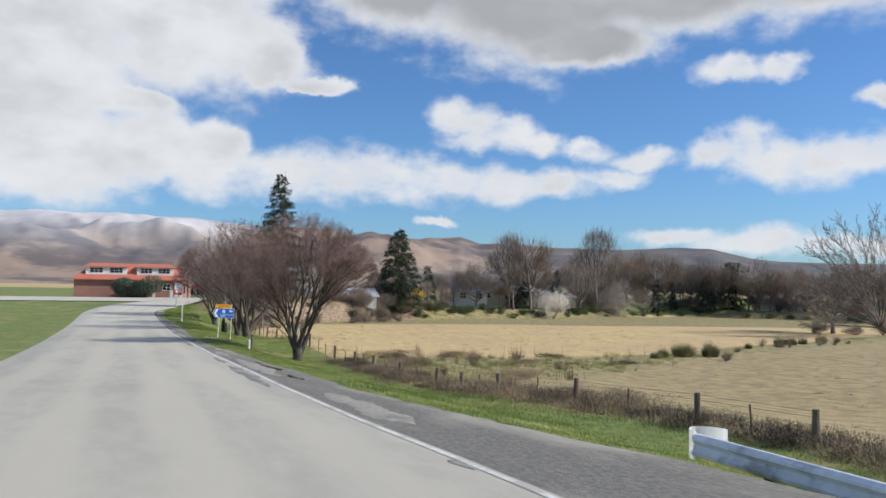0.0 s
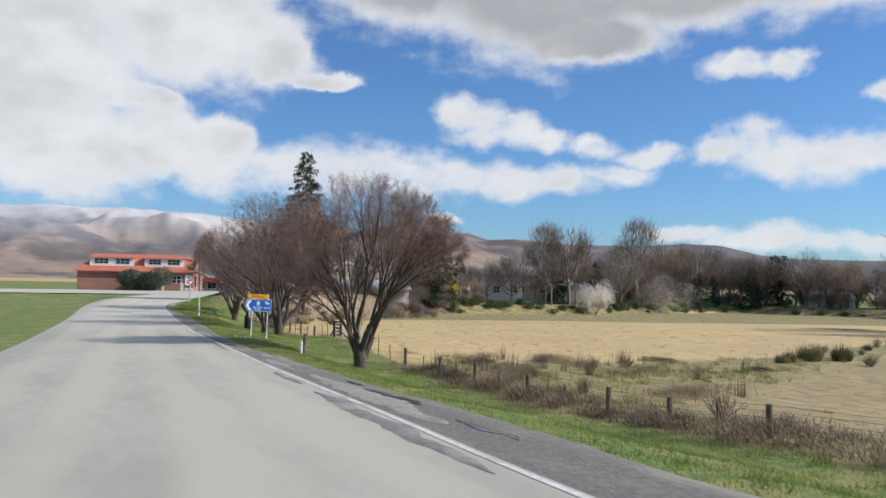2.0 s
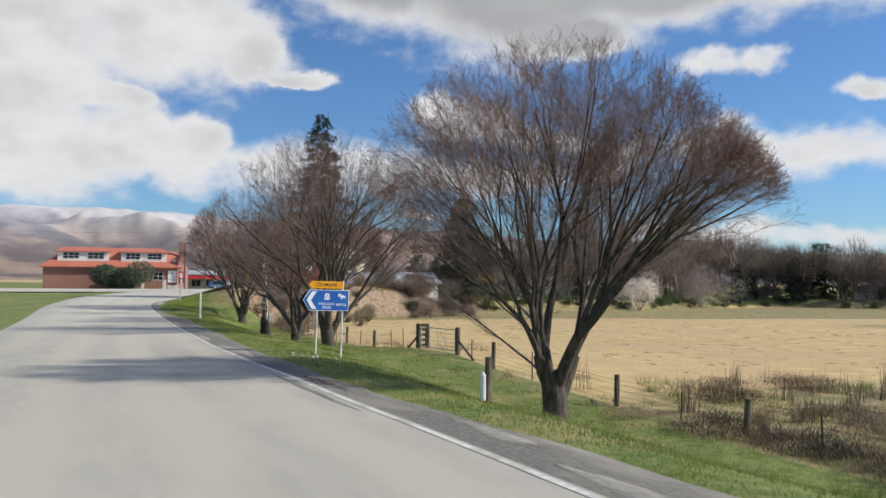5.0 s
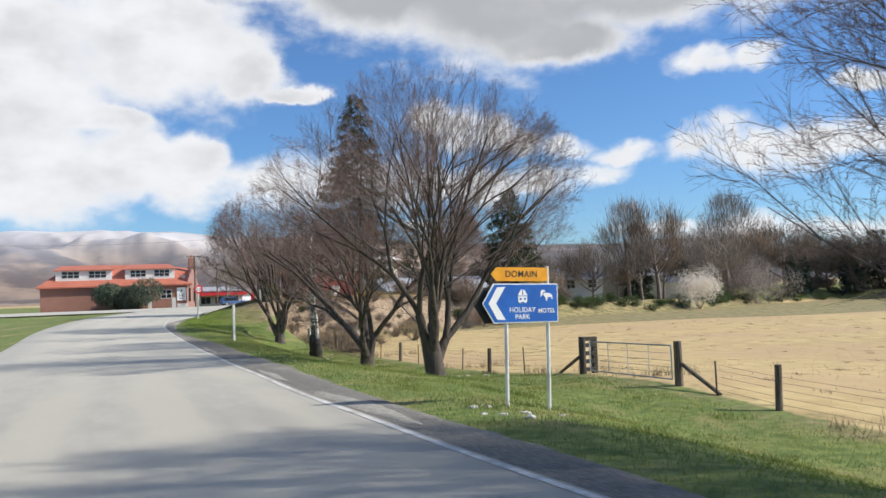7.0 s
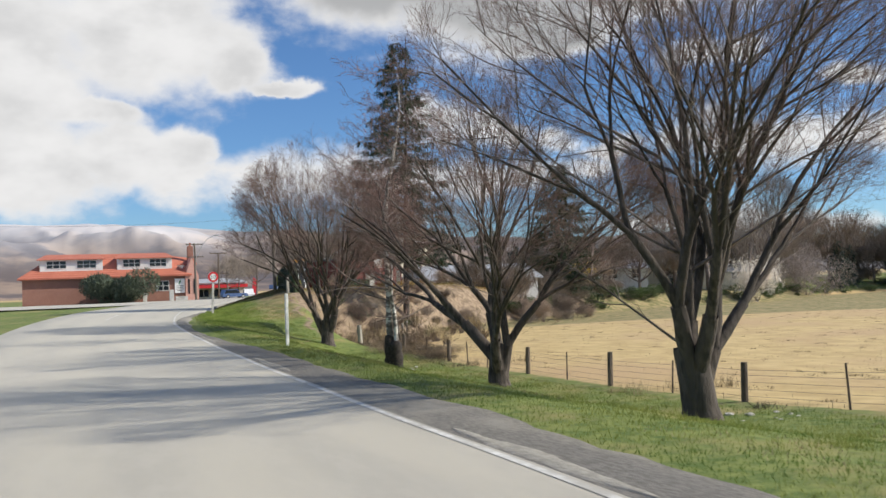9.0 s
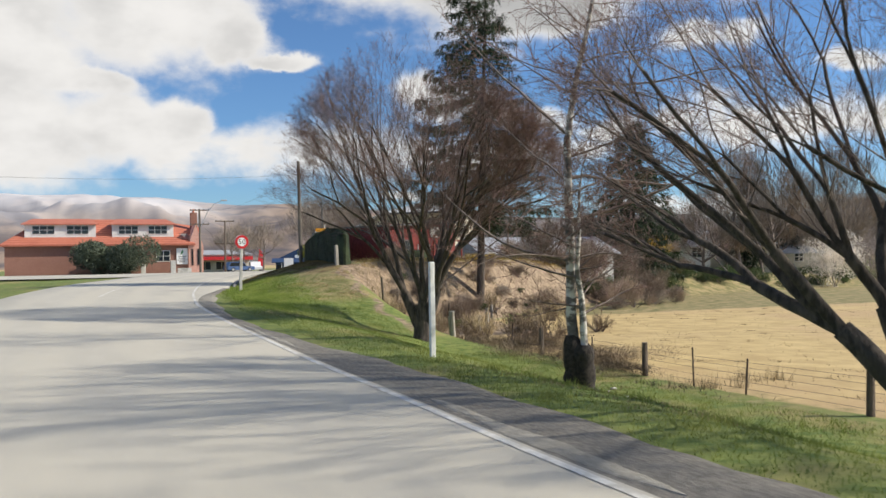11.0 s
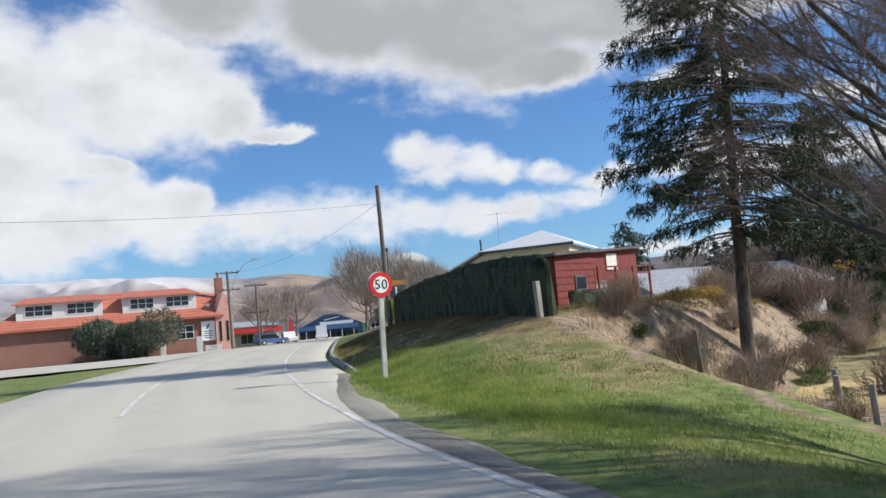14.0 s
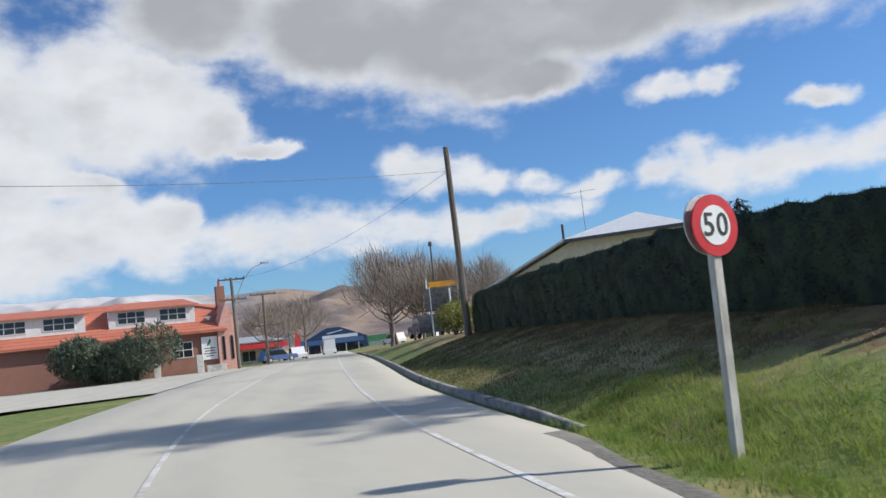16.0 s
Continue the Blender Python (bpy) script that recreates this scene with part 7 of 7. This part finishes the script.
for k, y in enumerate((88.5, 90.0, 91.4, 92.6, 94.0, 95.2, 96.4)):
    plant(mound_kit, k % 2, "bracken_mound", ("crown",), 12.1 + 0.15 * (k % 3), y, 0.75 + 0.1 * (k % 3), 70 * k, "low dark brown mound of dead bracken at the fence", "shrub", "bracken mounds along the fence")
for x, y, s in ((13.2, 96.2, 1.5), (13.8, 95.6, 1.3), (12.8, 92.5, 0.6), (12.7, 90.5, 0.5)):
    plant(scrub_kit, 0, "dry_scrub", TR, x, y, s, 77 * x, "brown dead scrub along the paddock fence", "shrub", G4)

rg = np.random.default_rng(9)


def sward(name, n, xr, yr, tall, material, label, keep=None, clump=0.0, width=0.006, lean=0.4):
    """Grass as single blades, thicker in clumps."""
    x, y = rg.uniform(*xr, n), rg.uniform(*yr, n)
    if clump:
        cx, cy = rg.uniform(*xr, n // 40), rg.uniform(*yr, n // 40)
        k = rg.integers(0, len(cx), n)
        use = rg.random(n) < clump
        x = np.where(use, cx[k] + rg.normal(size=n) * 0.13, x)
        y = np.where(use, cy[k] + rg.normal(size=n) * 0.13, y)
    x = x + bend(y)
    if keep is not None:
        ok = keep(x - bend(y), y, x)
        x, y = x[ok], y[ok]
    z = ground_z(x, y)
    root = np.stack([x, y, z - 0.01], 1)
    h = rg.uniform(*tall, len(x))
    tip = root + np.stack([rg.normal(size=len(x)) * h * lean, rg.normal(size=len(x)) * h * lean, h], 1)
    return tagged(new(name, blades_mesh(name, root, tip, width, material, rg)), label, "grass", kind="stuff")


shu = np.vectorize(shoulder_u)
sward("verge_grass", 230000, (4.2, 11.6), (4, 116), (0.03, 0.085), M["blade"], "short green grass of the roadside verge", lambda u, y, x: (u > shu(y) - 0.02) & (u < np.where(y < 94, 11.6, 9.6)) & ((u < 6.6) | (y + 0.9 * u < 116.5)), 0.22, 0.006)
sward("lush_grass", 60000, (4.6, 8.2), (97, 113.5), (0.05, 0.15), M["lush"], "lush bright green grass along the foot of the bank", lambda u, y, x: (u > shu(y) + 0.02) & (rg.random(len(u)) < 1 - sst(u, 5.0, 8.2)) & (rg.random(len(u)) < sst(y, 97, 102)), 0.6, 0.006, 0.5)
sward("verge_tufts", 26000, (4.6, 11.2), (14, 114), (0.07, 0.17), M["blade"], "longer green tufts in the verge", lambda u, y, x: (u > shu(y) + 0.1) & (u < np.where(y < 94, 11.2, 9.0)) & (np.sin(x * 0.8 + y * 0.5) + np.sin(y * 0.31 + 2) > -0.3), 0.97, 0.006, 0.45)
sward("bank_litter", 3500, (6.4, 10.0), (103, 111), (0.02, 0.05), M["leaf_litter"], "fallen tan leaves on the sunlit bank", lambda u, y, x: np.sin(x * 1.7 + y) + np.sin(y * 1.3) > 0.0, 0.5, 0.02, 1.2)
sward("loose_chips", 16000, (4.0, 9.0), (3, 112), (0.006, 0.022), M["chips"], "loose stone chips and grit between seal and grass", lambda u, y, x: np.abs(u - shu(y) + 0.12 + 0.1 * np.sin(y * 2.3)) < 0.22 + 0.12 * np.sin(y * 1.1 + 2), 0.3, 0.014, 1.2)
sward("dry_verge_grass", 40000, (5.2, 11.6), (30, 114), (0.03, 0.085), M["straw"], "straw-coloured grass among the green verge", lambda u, y, x: (u < np.where(y < 94, 11.6, 9.8)) & (np.sin(x * 0.9 + y * 0.35) + np.sin(y * 0.8) > 0.5), 0.5, 0.006)
sward("fence_bracken", 9000, (11.3, 12.5), (6, 98), (0.05, 0.20), M["bramble"], "low dark brown growth along the fence line", lambda u, y, x: np.sin(y * 0.9) + np.sin(y * 0.37 + 1) + rg.normal(size=len(y)) * 0.5 > np.where(y < 47, -0.9, 1.5), 0.8, 0.008, 0.45)
sward("fence_grass", 20000, (11.2, 14.5), (10, 97), (0.12, 0.42), M["straw"], "long dry grass along the fence", lambda u, y, x: (y < 44) | (np.sin(y * 1.7) + np.sin(y * 0.6) > 1.3), 0.75, 0.006, 0.3)
sward("paddock_tussock", 24000, (13, 60), (14, 112), (0.03, 0.08), M["straw"], "dry grass tufts of the paddock", lambda u, y, x: y < brink(x) - 5, 0.6, 0.012)
sward("rough_grass", 62000, (12.4, 46), (20, 66), (0.10, 0.40), M["rough_blade"], "rank olive and straw tussock grass in the wet ground by the ditch", lambda u, y, x: (np.abs(y - 42.5 - 0.5 * (x - 12)) < 1.0 * np.maximum(2.4, 8.5 - 0.26 * (x - 20)) * (0.75 + 0.35 * np.sin(x * 0.9))) & (np.sin(x * 1.3) + np.sin(y * 0.9 + x) > -0.9), 0.9, 0.010, 0.40)
sward("ditch_stems", 1500, (12.6, 44), (22, 62), (0.45, 1.1), M["bracken"], "scattered tall dead weed stems by the ditch", lambda u, y, x: np.abs(y - 42.5 - 0.5 * (x - 12)) < np.maximum(2.4, 9.0 - 0.26 * (x - 20)), 0.75, 0.012, 0.10)
sward("terrace_lip", 60000, (11, 28), (106, 126), (0.08, 0.26), M["gold"], "golden dry grass on the lip of the terrace", lambda u, y, x: np.abs(y - brink(x) - 0.1) < 1.2, 0.4, 0.008, 0.9)
sward("scarp_bracken", 26000, (10.2, 26), (100, 123), (0.06, 0.30), M["bracken_dark"], "dead brown bracken down the face of the bank", lambda u, y, x: (y > brink(x) - 5.2) & (y < brink(x) - 0.7) & (np.sin(x * 1.1 + y * 0.7) + np.sin(x * 0.5 - y * 1.3) > -0.8), 0.85, 0.008, 0.9)
sward("gully_stems", 15000, (10.4, 24), (96, 118), (0.25, 0.9), M["straw"], "tall dead stems in the gully", lambda u, y, x: (y < brink(x) - 0.8) & (y > brink(x) - 8) & (x < 18), 0.5, 0.005, 0.22)
sward("bank_grass", 40000, (5.2, 10.0), (112, 135), (0.03, 0.09), M["bank_blade"], "grass of the bank below the hedge", None, 0.3, 0.008)
# stones by the tree and the sign
for k in range(26):
    cx_, cy_ = ((5.6, 56.6), (10.6, 69.6), (9.6, 86.0))[k % 3]
    bm = bmesh.new()
    bmesh.ops.create_icosphere(bm, subdivisions=1, radius=rs_.uniform(0.04, 0.10))
    for v in bm.verts:
        v.co *= rs_.uniform(0.7, 1.2)
        v.co.z *= 0.5
    x, y = cx_ + rs_.gauss(0, 0.45), cy_ + rs_.gauss(0, 0.5)
    solo("stone", bm, M["stone"], "pale loose stone on the verge", "stone", "", "loose stones", on(x, y, 40 * k))
